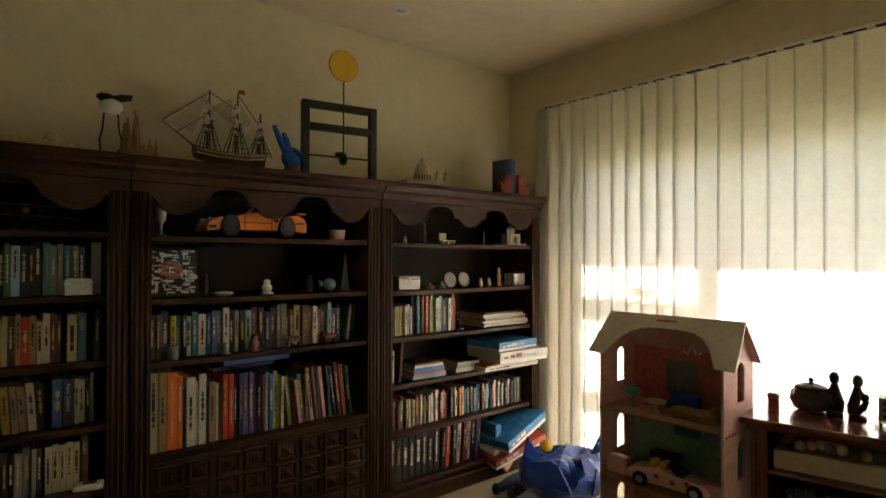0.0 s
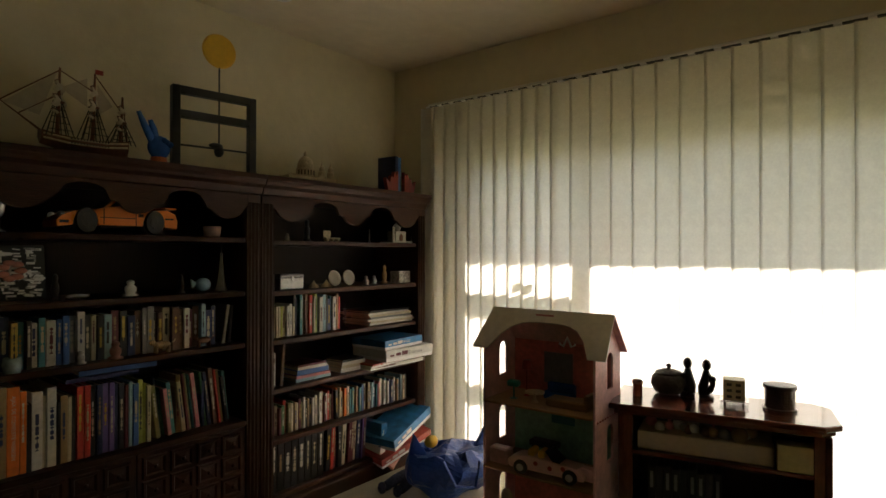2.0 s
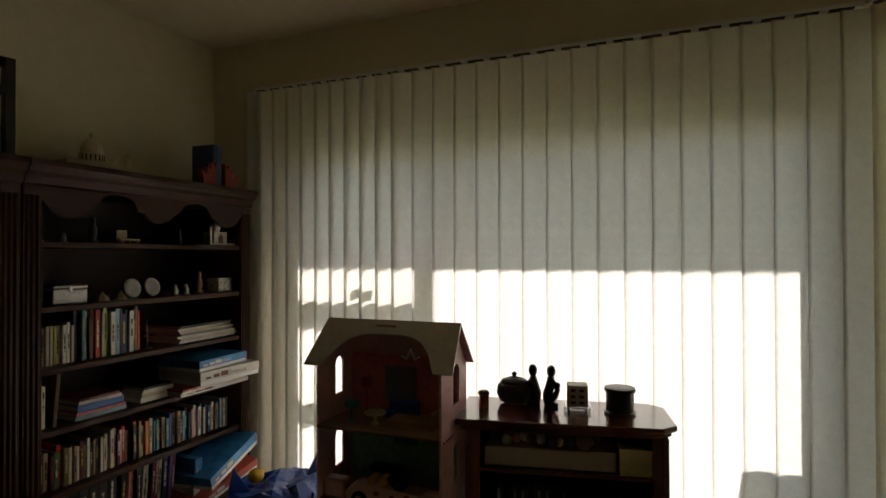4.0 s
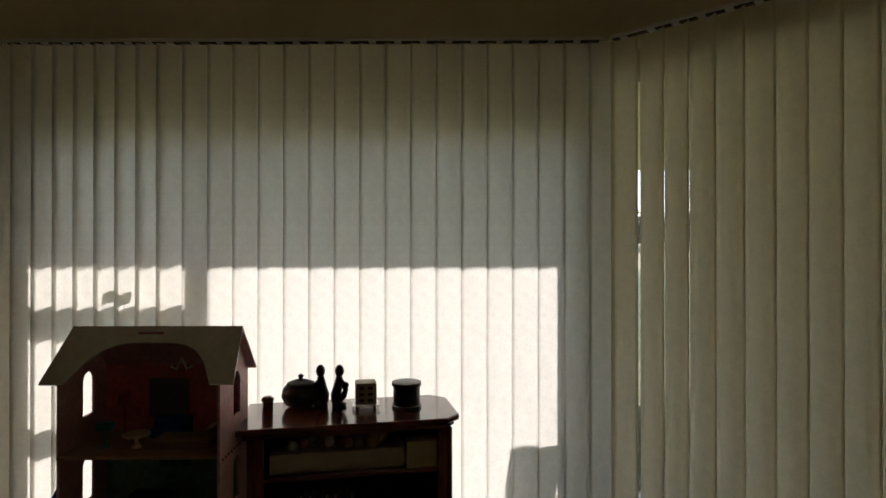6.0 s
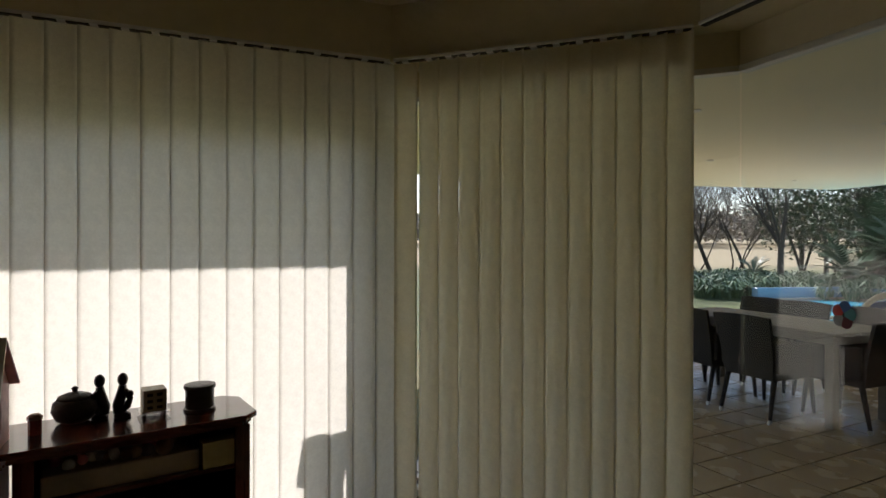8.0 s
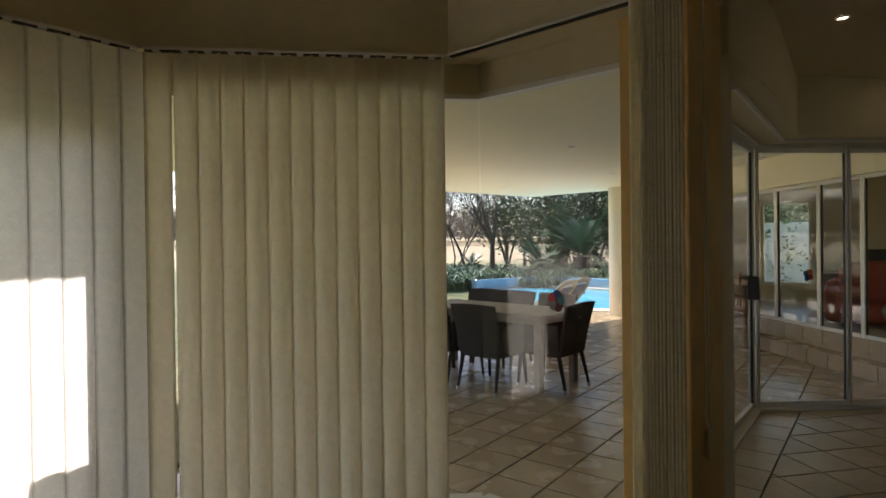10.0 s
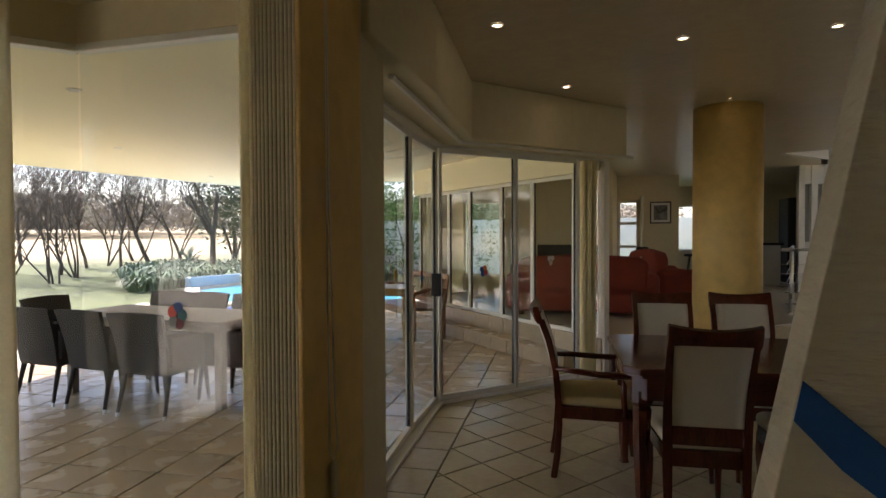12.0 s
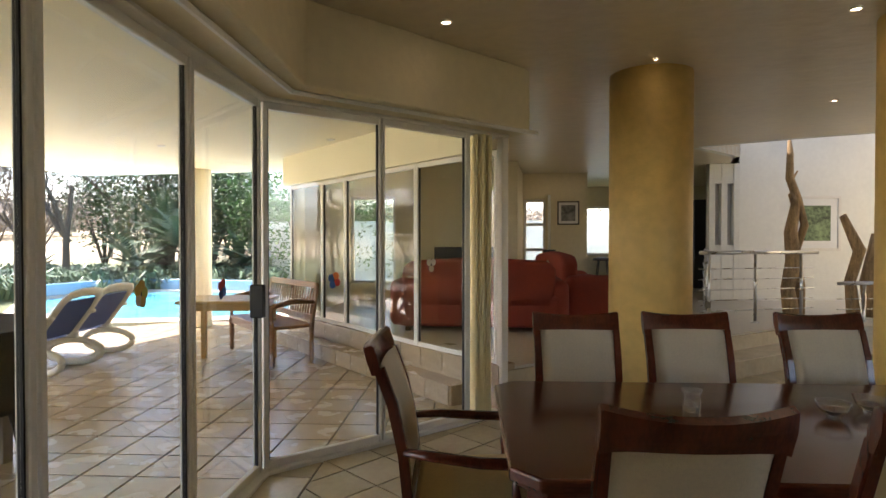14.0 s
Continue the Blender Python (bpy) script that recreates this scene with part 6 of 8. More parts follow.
for k in range(26):
    part("soft_toy", ball(rk.uniform(-0.24, 0.24), rk.uniform(-0.08, 0.05), 0.085 + rk.uniform(0, 0.02), rk.uniform(0.018, 0.034), n=8), cover(rk.choice(("pink", "cream", "tan", "grey", "brown", "white"))), t, smooth=True)
t = thing("paper_box", CM @ pose(0.275, -0.125, 0.519), "small yellowish cardboard box", "box")
part("body", box(-0.068, 0.068, -0.02, 0.06, 0, 0.10, 0.002), mat("yellowed_card", (0.50, 0.42, 0.22), 0.8), t)
for k in range(9):
    t = thing("video_case", CM @ pose(-0.27 + 0.032 * k, -0.02, 0.289), "black plastic video case standing in the cabinet", "video case", "video cases in the low cabinet")
    part("case", box(0, 0.028, -0.07, 0.07, 0, 0.15 + 0.006 * (k % 3), 0.002), CARDK, t)
    part("spine_label", box(0.008, 0.020, -0.0712, -0.0695, 0.06, 0.13), cover(("grey", "black", "grey")[k % 3]), t)
def topthing(name, wy, label, cat="ornament", wx=2.36, r=-78):
    return thing(name, pose(wx, wy, CT + 0.004, 0, 0, r), label, cat)
t = topthing("red_jar", 1.055, "small red lidded jar on the cabinet", "jar", 2.24)
part("jar", lathe([(0.021, 0), (0.021, 0.052)], 8), mat("red_brown_glass", (0.16, 0.04, 0.025), 0.25, var=0.2), t)
part("lid", lathe([(0.024, 0.053), (0.024, 0.064), (0.016, 0.072), (0, 0.072)], 8), HULL, t)
t = topthing("lidded_pot", 0.955, "round dark clay pot with a knobbed lid", "pot")
CLAY = mat("blackened_clay", (0.022, 0.019, 0.016), 0.6, var=0.35, scale=12, bump=0.3)
part("pot", lathe([(0.038, 0), (0.062, 0.012), (0.078, 0.045), (0.072, 0.078), (0.055, 0.092)], 28), CLAY, t, smooth=True)
part("lid", lathe([(0.060, 0.090), (0.056, 0.100), (0.03, 0.110), (0.010, 0.113), (0.008, 0.120), (0.013, 0.128), (0, 0.138)], 24), CLAY, t, smooth=True)
def statue(wy, s):
    t = topthing("carved_statue", wy, "slender carved ebony statue of a looped pair", "statue")
    b = lathe([(0.030, 0), (0.030, 0.014), (0.020, 0.020)], 14)
    tube([(s * 0.012, 0, 0.02), (s * 0.014, 0, 0.05), (s * 0.004, 0, 0.09), (-s * 0.001, 0, 0.125)], [0.021, 0.022, 0.019, 0.014], 10, bm=b)
    tube([(s * 0.012, 0, 0.022), (-s * 0.018, 0, 0.045), (-s * 0.027, 0, 0.07), (-s * 0.012, 0, 0.098), (s * 0.0, 0, 0.112)], [0.017, 0.014, 0.012, 0.012, 0.013], 10, bm=b)
    ball(-s * 0.001, 0, 0.148, 0.019, 0.020, 0.026, 12, bm=b)
    ball(-s * 0.026, 0, 0.088, 0.014, 0.014, 0.015, 10, bm=b)
    part("figure", b, EBONY, t, smooth=True)
statue(0.872, 1), statue(0.795, -1)
t = topthing("candle_cube", 0.685, "cream cube candle holder with dark pattern on a glass foot", "candle holder")
part("foot", box(-0.055, 0.055, -0.055, 0.055, 0.014, 0.019, 0.002), CRYSTAL, t)
for x in (-0.035, 0.035):
    for y in (-0.035, 0.035):
        part("peg", box(x - 0.004, x + 0.004, y - 0.004, y + 0.004, 0, 0.014), EBONY, t)
part("cube", box(-0.042, 0.042, -0.042, 0.042, 0.019, 0.105, 0.003), mat("cream_wax", (0.42, 0.36, 0.24), 0.5, var=0.1), t)
for i in range(2):
    for j in range(3):
        part("pattern", box(-0.028 + 0.034 * i, -0.008 + 0.034 * i, -0.0432, -0.0415, 0.03 + 0.025 * j, 0.042 + 0.025 * j, 0.0005), EBONY, t)
t = topthing("carved_tin", 0.515, "round dark carved wooden canister", "canister")
part("body", lathe([(0.062, 0), (0.062, 0.010), (0.055, 0.014), (0.055, 0.088)], 32), EBONY, t)
part("lid", lathe([(0.060, 0.089), (0.062, 0.094), (0.060, 0.105), (0.045, 0.108), (0, 0.110)], 32), EBONY, t)
# ---- patio furniture ----
RATTAN = mat("dark_woven_rattan", (0.016, 0.013, 0.012), 0.6, spec=0.25, var=0.4, scale=60, fine=240, bump=0.8, bscale=160)
def rattan_chair(m, label):
    """Faces local +y; about 0.85 m high."""
    t = thing("rattan_chair", m, label, "chair", "rattan chairs round the patio table")
    b = bmesh.new()
    rows = []
    for j in range(7):
        v = j / 6
        z, y, hw = 0.36 + 0.48 * v, -0.24 - 0.10 * v ** 1.4, 0.225 + 0.035 * v
        rows.append([[b.verts.new((hw * (i / 3 - 1), y + s * 0.014 - 0.02 * (1 - (i / 3 - 1) ** 2), z + 0.012 * (1 - (i / 3 - 1) ** 2) * v)) for i in range(7)] for s in (-1, 1)])
    for a, c in zip(rows, rows[1:]):
        for s in (0, 1):
            for i in range(6):
                b.faces.new((a[s][i], a[s][i + 1], c[s][i + 1], c[s][i]))
        b.faces.new((a[0][0], a[1][0], c[1][0], c[0][0])), b.faces.new((a[0][6], a[1][6], c[1][6], c[0][6]))
    for i in range(6):
        b.faces.new((rows[-1][0][i], rows[-1][0][i + 1], rows[-1][1][i + 1], rows[-1][1][i]))
    part("backrest", b, RATTAN, t)
    part("seat", box(-0.235, 0.235, -0.25, 0.25, 0.33, 0.44, 0.02, seg=2), RATTAN, t)
    for s in (-1, 1):
        part("armrest", prism([(s * 0.225, -0.24), (s * 0.27, -0.24), (s * 0.262, 0.20), (s * 0.225, 0.20)], 0.40, 0.64, 0.012), RATTAN, t)
        for y0, y1 in ((-0.22, -0.29), (0.21, 0.24)):
            lg = part("leg", tube([(s * 0.21, y0, 0.34), (s * 0.225, y1, 0.03)], [0.022, 0.014], 8), RATTAN, t)
            part("foot_cap", tube([(s * 0.225, y1, 0.035), (s * 0.226, y1 * 1.01, 0.0)], 0.015, 8), STEEL, lg, "steel foot cap")
    return t
PM = pose(3.55, -4.30, 0, 0, 0, -3)
cr = rattan_chair(PM @ pose(0.80, 0.40, 0, 0, 0, 180), "dark woven rattan armchair pulled up to the patio table")
for x, y, r in ((0.20, 0.40, 178), (-0.38, 0.41, 184), (1.2, 0.02, 94), (0.70, -0.42, 2), (0.20, -0.42, 0), (-0.35, -0.42, -3), (-0.76, -0.02, -88)):
    copy_thing(cr, PM @ pose(x, y, 0, 0, 0, r))
t = thing("patio_table", PM, "slatted grey timber patio table", "table")
GREYWOOD = mat("silvered_teak", (0.22, 0.19, 0.155), 0.6, var=0.2, scale=4, fine=30, stretch=(0.7, 8, 8), island=0.12)
for k in range(8):
    part("slat", box(-0.92, 0.92, -0.375 + 0.094 * k, -0.375 + 0.094 * k + 0.088, 0.715, 0.74, 0.004), GREYWOOD, t)
for x, y in ((-0.84, -0.30), (0.84, -0.30), (-0.84, 0.30), (0.84, 0.30)):
    part("leg", box(x - 0.035, x + 0.035, y - 0.035, y + 0.035, 0, 0.70, 0.004), GREYWOOD, t)
part("apron", box(-0.86, 0.86, -0.32, 0.32, 0.64, 0.716, 0.004), GREYWOOD, t)

PINE = mat("varnished_pine", (0.46, 0.29, 0.10), 0.35, var=0.2, scale=3, fine=24, stretch=(1, 7, 7))
t = thing("side_table", pose(2.72, -7.42, 0, 0, 0, 10), "small square varnished pine table on the patio", "table")
part("tabletop", box(-0.46, 0.46, -0.36, 0.36, 0.695, 0.73, 0.006), PINE, t)
for x in (-0.40, 0.40):
    for y in (-0.30, 0.30):
        part("leg", box(x - 0.028, x + 0.028, y - 0.028, y + 0.028, 0, 0.66, 0.004), PINE, t)
part("apron", box(-0.41, 0.41, -0.31, 0.31, 0.62, 0.696, 0.003), PINE, t)
TEAK = mat("oiled_teak", (0.25, 0.12, 0.045), 0.42, var=0.3, scale=3, fine=26, stretch=(1, 7, 7))
def bench(m, n, label):
    t = thing("garden_bench", m, label, "bench", "teak benches on the patio")
    W2 = 0.68
    for s in (-1, 1):
        part("leg", lathe([(0.022, 0), (0.030, 0.05), (0.022, 0.10), (0.032, 0.22), (0.026, 0.30), (0.032, 0.36), (0.032, 0.42)], 10, m=pose(s * W2, 0.24, 0)), TEAK, t, smooth=True)
        part("back_post", tube([(s * W2, -0.22, 0), (s * W2, -0.22, 0.42), (s * W2, -0.29, 0.88)], 0.028, 6), TEAK, t)
        part("arm", tube([(s * W2, -0.25, 0.68), (s * W2, 0.0, 0.70), (s * W2, 0.20, 0.66), (s * W2, 0.29, 0.63)], [0.024, 0.028, 0.03, 0.02], 8), TEAK, t, smooth=True)
        part("arm_post", tube([(s * W2, 0.24, 0.42), (s * W2, 0.25, 0.65)], 0.022, 8), TEAK, t)
    part("seat", box(-W2, W2, -0.24, 0.27, 0.40, 0.435, 0.008), TEAK, t)
    part("seat_rail", box(-W2, W2, 0.22, 0.25, 0.33, 0.40, 0.004), TEAK, t)
    for z, y in ((0.50, -0.235), (0.86, -0.288)):
        part("back_rail", box(-W2, W2, y - 0.016, y + 0.016, z - 0.035, z + 0.035, 0.006), TEAK, t)
    for k in range(n):
        x = -W2 + 2 * W2 * (k + 1) / (n + 1)
        part("spindle", tube([(x, -0.235, 0.52), (x, -0.262, 0.70), (x, -0.285, 0.84)], [0.010, 0.014, 0.010], 6), TEAK, t)
    return t
bench(pose(2.47, -7.90, 0, 0, 0, -45), 18, "carved teak garden bench on the patio")

RESIN = mat("white_resin", (0.72, 0.70, 0.62), 0.4, var=0.05)
SLING = mat("blue_sling_cloth", (0.03, 0.07, 0.26), 0.7, var=0.12, fine=160, bump=0.3, bscale=300)
def lounger(m):
    t = thing("sun_lounger", m, "white resin sun lounger with blue sling, back raised", "sun lounger", "sun loungers beside the pool")
    back = pose(0, 0.0, 0.33, 54, 0, 0)
    loop = [(-0.29, 0.0), (-0.305, 0.20), (-0.31, 0.40), (-0.295, 0.53), (-0.23, 0.60), (-0.10, 0.625), (0.10, 0.625), (0.23, 0.60), (0.295, 0.53), (0.31, 0.40), (0.305, 0.20), (0.29, 0.0)]
    fr = part("backrest_frame", tube([(x, y, 0) for x, y in loop], 0.052, 10, m=back, flat=0.55), RESIN, t, smooth=True)
    for k in range(7):
        for s in (-1, 1):
            part("slot", box(s * 0.303 - 0.010, s * 0.303 + 0.010, 0.10 + 0.05 * k, 0.125 + 0.05 * k, 0.022, 0.031, m=back), CARDK, fr)
    part("backrest_sling", prism([(-0.265, 0.04), (-0.27, 0.40), (-0.235, 0.53), (0.235, 0.53), (0.27, 0.40), (0.265, 0.04)], -0.006, 0.006, m=back), SLING, t, "blue sling panel")
    for s in (-1, 1):
        part("side_rail", tube([(s * 0.31, 0.06, 0.33), (s * 0.32, -0.3, 0.34), (s * 0.32, -0.8, 0.31), (s * 0.31, -1.30, 0.28)], 0.042, 10, flat=0.8), RESIN, t, smooth=True)
        ring = [(s * 0.335, 0.02 + 0.30 * math.cos(a), 0.155 + 0.125 * math.sin(a)) for a in [2 * math.pi * k / 16 for k in range(17)]]
        part("hoop_leg", tube(ring, 0.036, 8), RESIN, t, smooth=True)
        ring = [(s * 0.33, -0.98 + 0.22 * math.cos(a), 0.145 + 0.118 * math.sin(a)) for a in [2 * math.pi * k / 16 for k in range(17)]]
        part("hoop_leg", tube(ring, 0.034, 8), RESIN, t, smooth=True)
        part("arm", tube([(s * 0.335, 0.24, 0.60), (s * 0.35, 0.05, 0.57), (s * 0.35, -0.18, 0.53), (s * 0.335, -0.30, 0.44), (s * 0.325, -0.28, 0.35)], 0.034, 8, flat=0.7), RESIN, t, smooth=True)
    part("seat_sling", box(-0.285, 0.285, -1.25, -0.02, 0.325, 0.337, 0.004), SLING, t, "blue sling panel")
    return t
l1 = lounger(pose(4.36, -6.79, 0, 0, 0, 98))
copy_thing(l1, pose(4.50, -7.48, 0, 0, 0, 96))

# pool
POOLTILE = mat("blue_mosaic", (0.24, 0.40, 0.52), 0.2, var=0.25, scale=30, fine=120)
WATER = mat("pool_water", (0.10, 0.50, 0.72), 0.06, var=0.1, scale=1.5, fine=8, bump=0.25, bscale=5)
pool = [(4.0, -11.6), (5.2, -10.9), (6.9, -10.4), (8.8, -11.2), (10.8, -13.6), (10.4, -16.0), (6.6, -15.6), (4.4, -13.6)]
structure("water", prism(pool, -0.30, -0.06, 0), WATER, "clear blue swimming pool water", "pool water")
deck = [(3.2, -10.6), (5.0, -10.2), (6.7, -9.4), (9.2, -10.2), (11.6, -13.2), (11.2, -14.0)]
PAVE = mat("pale_pool_paving", (0.44, 0.40, 0.32), 0.7, var=0.1, scale=3, fine=30, bump=0.2)
b = bmesh.new()
outer = [(p[0] + 0.5 * (p[0] - 7.2) / 3.3, p[1] + 0.5 * (p[1] + 13.2) / 2.8) for p in pool]
for k in range(len(pool)):
    j = (k + 1) % len(pool)
    prism([pool[k], outer[k], outer[j], pool[j]], -0.2, 0.0, bm=b)
structure("pool_coping", b, PAVE, "pale stone pool coping", "pavement")
structure("pavement_pool", prism([(2.7, -10.5), (5.2, -10.3), (6.7, -8.6), (6.1, -5.3), (5.7, -3.6), (7.4, -4.4), (8.6, -8.6), (9.6, -10.2), (8.4, -10.4), (6.8, -9.5), (4.9, -10.2), (3.2, -11.0)], -0.2, -0.018), PAVE, "pale sunlit paving round the patio", "pavement")
# unseen ground, its olive tone set to dim and warm light on the blinds
structure("ground_east", prism([(3.05, 6), (3.05, -0.6), (4.2, -1.3), (5.6, -3.55), (7.2, -3.5), (7.2, 6)], -0.2, -0.03), mat("olive_bounce_ground", (0.15, 0.135, 0.06), 0.95, var=0.3, scale=2, fine=30, bump=0.6, bscale=60), "unseen ground outside the study window, olive to tint light on the blind", "lawn")
m, ln = span((11.2, -14.2), (10.2, -17.2))
for k, (a, bb) in enumerate((((11.3, -13.6), (10.6, -16.6)), ((10.6, -16.6), (6.2, -16.1)))):
    m, ln = span(a, bb)
    structure("pool_wall_%d" % (k + 1), box(0, ln, -0.25, 0.0, -0.2, 0.28, 0.01, m=m), POOLTILE, "low raised pool wall in blue mosaic", "wall")

# unseen block outside the study window, added to cast the blind's notch of shadow
t = thing("stone_pedestal", pose(3.42, -0.16, -0.03), "unseen stone block outside the study window, casting the notch of shadow", "pedestal")
SHADOW_STONE = mat("shadow_block_stone", (0.42, 0.37, 0.29), 0.8, var=0.15, scale=6, fine=40, bump=0.3)
part("base", box(-0.13, 0.13, -0.13, 0.13, 0, 0.08, 0.01), SHADOW_STONE, t)
part("shaft", box(-0.09, 0.09, -0.09, 0.09, 0.08, 0.94, 0.008), SHADOW_STONE, t)
part("cap", box(-0.12, 0.12, -0.12, 0.12, 0.94, 1.0, 0.01), SHADOW_STONE, t)
# ---- living room, kitchen and gallery beyond ----
REDSOFA = mat("rust_red_upholstery", (0.24, 0.036, 0.016), 0.85, var=0.15, scale=3, fine=90, bump=0.3, bscale=200)
def sofa(m, w, h, label):
    t = thing("sofa", m, label, "sofa", "red sofas in the living room")
    part("base", box(-w / 2, w / 2, -0.42, 0.42, 0.05, 0.42, 0.05, seg=3), REDSOFA, t, smooth=True)
    prof = [(-w / 2 + 0.05, 0.25), (w / 2 - 0.05, 0.25), (w / 2 - 0.03, h * 0.85), (w / 2 - 0.12, h * 0.95), (0, h), (-w / 2 + 0.12, h * 0.95), (-w / 2 + 0.03, h * 0.85)]
    part("backrest", prism(prof, -0.42, -0.20, 0.05, m=Matrix(((1, 0, 0, 0), (0, 0, 1, 0), (0, 1, 0, 0), (0, 0, 0, 1)))), REDSOFA, t, smooth=True)
    for s in (-1, 1):
        part("arm", box(s * w / 2 - 0.12, s * w / 2 + 0.12, -0.40, 0.44, 0.05, 0.58, 0.09, seg=4), REDSOFA, t, smooth=True)
        part("seat_cushion", box(s * w / 4 - w / 4 + 0.10, s * w / 4 + w / 4 - 0.10, -0.2, 0.42, 0.40, 0.54, 0.05, seg=3), REDSOFA, t, smooth=True)
    for x in (-w / 2 + 0.1, w / 2 - 0.1):
        for y in (-0.36, 0.36):
            part("foot", box(x - 0.03, x + 0.03, y - 0.03, y + 0.03, 0, 0.06), OAK, t)
    return t
Z = LIVING_Z
sofa(pose(0.0, -8.25, Z, 0, 0, 182), 1.80, 0.84, "rust red upholstered sofa seen from behind")
s2 = sofa(pose(-1.25, -9.5, Z, 0, 0, 110), 1.1, 0.88, "rust red upholstered armchair with cushions")
t = thing("cushion", pose(-1.02, -9.35, Z + 0.60, 20, 12, 30), "pale patterned cushion on the red armchair", "cushion")
part("pad", ball(0, 0, 0.06, 0.20, 0.07, 0.17, 14), mat("pale_cushion_cloth", (0.45, 0.38, 0.28), 0.9, var=0.3, scale=12), t, smooth=True)
t = thing("tv_cabinet", pose(0.3, -10.75, Z), "dark low media cabinet against the wall", "cabinet")
part("body", box(-1.1, 1.1, -0.2, 0.2, 0, 0.55, 0.01), OAK, t)
for x in (-0.56, 0.0, 0.56):
    part("door", box(x - 0.26, x + 0.26, 0.2, 0.215, 0.05, 0.5, 0.004), OAK, t)
t = thing("television", pose(0.35, -10.72, Z + 0.56), "low black flat television on the media cabinet", "television")
part("screen", box(-0.55, 0.55, 0.0, 0.04, 0.05, 0.36, 0.006), BLACK, t)
part("stand", box(-0.2, 0.2, -0.08, 0.10, 0.0, 0.06, 0.004), BLACK, t)
t = thing("loudspeaker", pose(-0.95, -10.70, Z + 0.56), "small black loudspeaker on the cabinet", "loudspeaker")
part("body", box(-0.10, 0.10, -0.1, 0.1, 0, 0.32, 0.008), BLACK, t)
part("cone", lathe([(0.06, 0.0), (0.05, 0.012), (0.02, 0.004), (0.0, 0.008)], 16, m=pose(0, 0.1, 0.12, -90, 0, 0)), PEWTER, t)
# windows of the far walls
def far_window(n, x0, x1, y, z0, z1, bars, label):
    t = thing(n, pose(0, y - 0.1, 0), label, "window", kind="structure")
    for a, b_, c, d in ((x0, x0 + 0.05, z0, z1), (x1 - 0.05, x1, z0, z1), (x0 + 0.05, x1 - 0.05, z0, z0 + 0.05), (x0 + 0.05, x1 - 0.05, z1 - 0.05, z1)):
        part("window_frame", box(a, b_, -0.03, 0.03, c, d, 0.004), ALU, t)
    for z in bars:
        part("glazing_bar", box(x0 + 0.05, x1 - 0.05, -0.026, 0.026, z - 0.03, z + 0.03, 0.003), ALU, t)
    p = part("pane", box(x0 + 0.05, x1 - 0.05, -0.002, 0.002, z0 + 0.05, z1 - 0.05), GLASS, t)
    p.visible_shadow = False
far_window("window_4", -1.00, -0.57, -12.8, 0.75, 2.17, (1.68, 1.18), "tall narrow window with white frame")
far_window("window_6", 1.62, 2.42, -11.0, 0.62, 2.12, (), "white framed window of the living room")
far_window("window_5", -2.95, -1.82, -15.9, 1.0, 2.2, (), "white framed kitchen window")
t = thing("bright_wall_outside", pose(0, 0, 0), "sunlit white garden wall outside the far windows", "garden wall")
part("wall", box(-6, 8, -20.2, -20.0, -0.2, 2.0), PLASTER_W, t)
t = thing("curtain", pose(-1.06, -12.74, 0), "pale curtain beside the narrow window", "curtain")
part("cloth", tube([(0, 0, Z + 0.02), (0, 0, 2.25)], 0.05, 10, flat=0.6), PLASTER_W, t, smooth=True)
def picture(name, m, w, h, fr, fm, art, label, mount=0.0):
    t = thing(name, m, label, "picture")
    for a, b_, c, d in ((-w / 2, w / 2, -h / 2, -h / 2 + fr), (-w / 2, w / 2, h / 2 - fr, h / 2), (-w / 2, -w / 2 + fr, -h / 2 + fr, h / 2 - fr), (w / 2 - fr, w / 2, -h / 2 + fr, h / 2 - fr)):
        part("frame", box(a, b_, 0, 0.03, c, d, 0.003), fm, t)
    part("mount", box(-w / 2 + fr, w / 2 - fr, 0.004, 0.012, -h / 2 + fr, h / 2 - fr), WHITE, t)
    mw, mh = w / 2 - fr - mount, h / 2 - fr - mount
    part("print", box(-mw, mw, 0.012, 0.015, -mh, mh), art, t)
ART1 = mat("grey_photograph", (0.16, 0.16, 0.16), 0.5, var=0.8, scale=7, fine=18)
ART2 = mat("green_landscape_painting", (0.14, 0.20, 0.10), 0.6, var=0.75, scale=5, fine=20)
picture("framed_photograph", pose(-1.43, -12.797, 1.90), 0.42, 0.46, 0.025, BLACK, ART1, "black framed grey photograph on the wall", 0.05)
gm, gl_ = span((-4.2, -11.75), (-8.2, -12.27))
picture("framed_painting", gm @ pose(1.30, 0.0, 1.66, 0, 0, 180), 0.84, 0.94, 0.05, ALU, ART2, "pale framed green landscape painting on the white wall", 0.12)
# white screen with tall slots at the kitchen's edge, dark fridge behind
t = thing("slotted_screen", pose(-3.95, -11.78, Z), "white painted screen wall with tall slots", "screen")
for x in (-0.2, 0.0, 0.2):
    part("upright", box(x - 0.05, x + 0.05, -0.06, 0.06, 0, CEIL_Z - Z, 0.004), PLASTER_W, t)
for z0, z1 in ((0.0, 0.95), (2.0, CEIL_Z - Z)):
    part("panel", box(-0.25, 0.25, -0.05, 0.05, z0, z1), PLASTER_W, t)
part("backing", box(-0.25, 0.25, -0.10, -0.062, 0, CEIL_Z - Z), mat("grey_backing_board", (0.45, 0.45, 0.43), 0.7, var=0.06), t, "pale grey backing panel")
t = thing("refrigerator", pose(-4.6, -14.6, Z), "tall dark refrigerator in the kitchen", "refrigerator")
part("body", box(-0.4, 0.4, -0.35, 0.35, 0, 1.9, 0.01), BLACK, t)
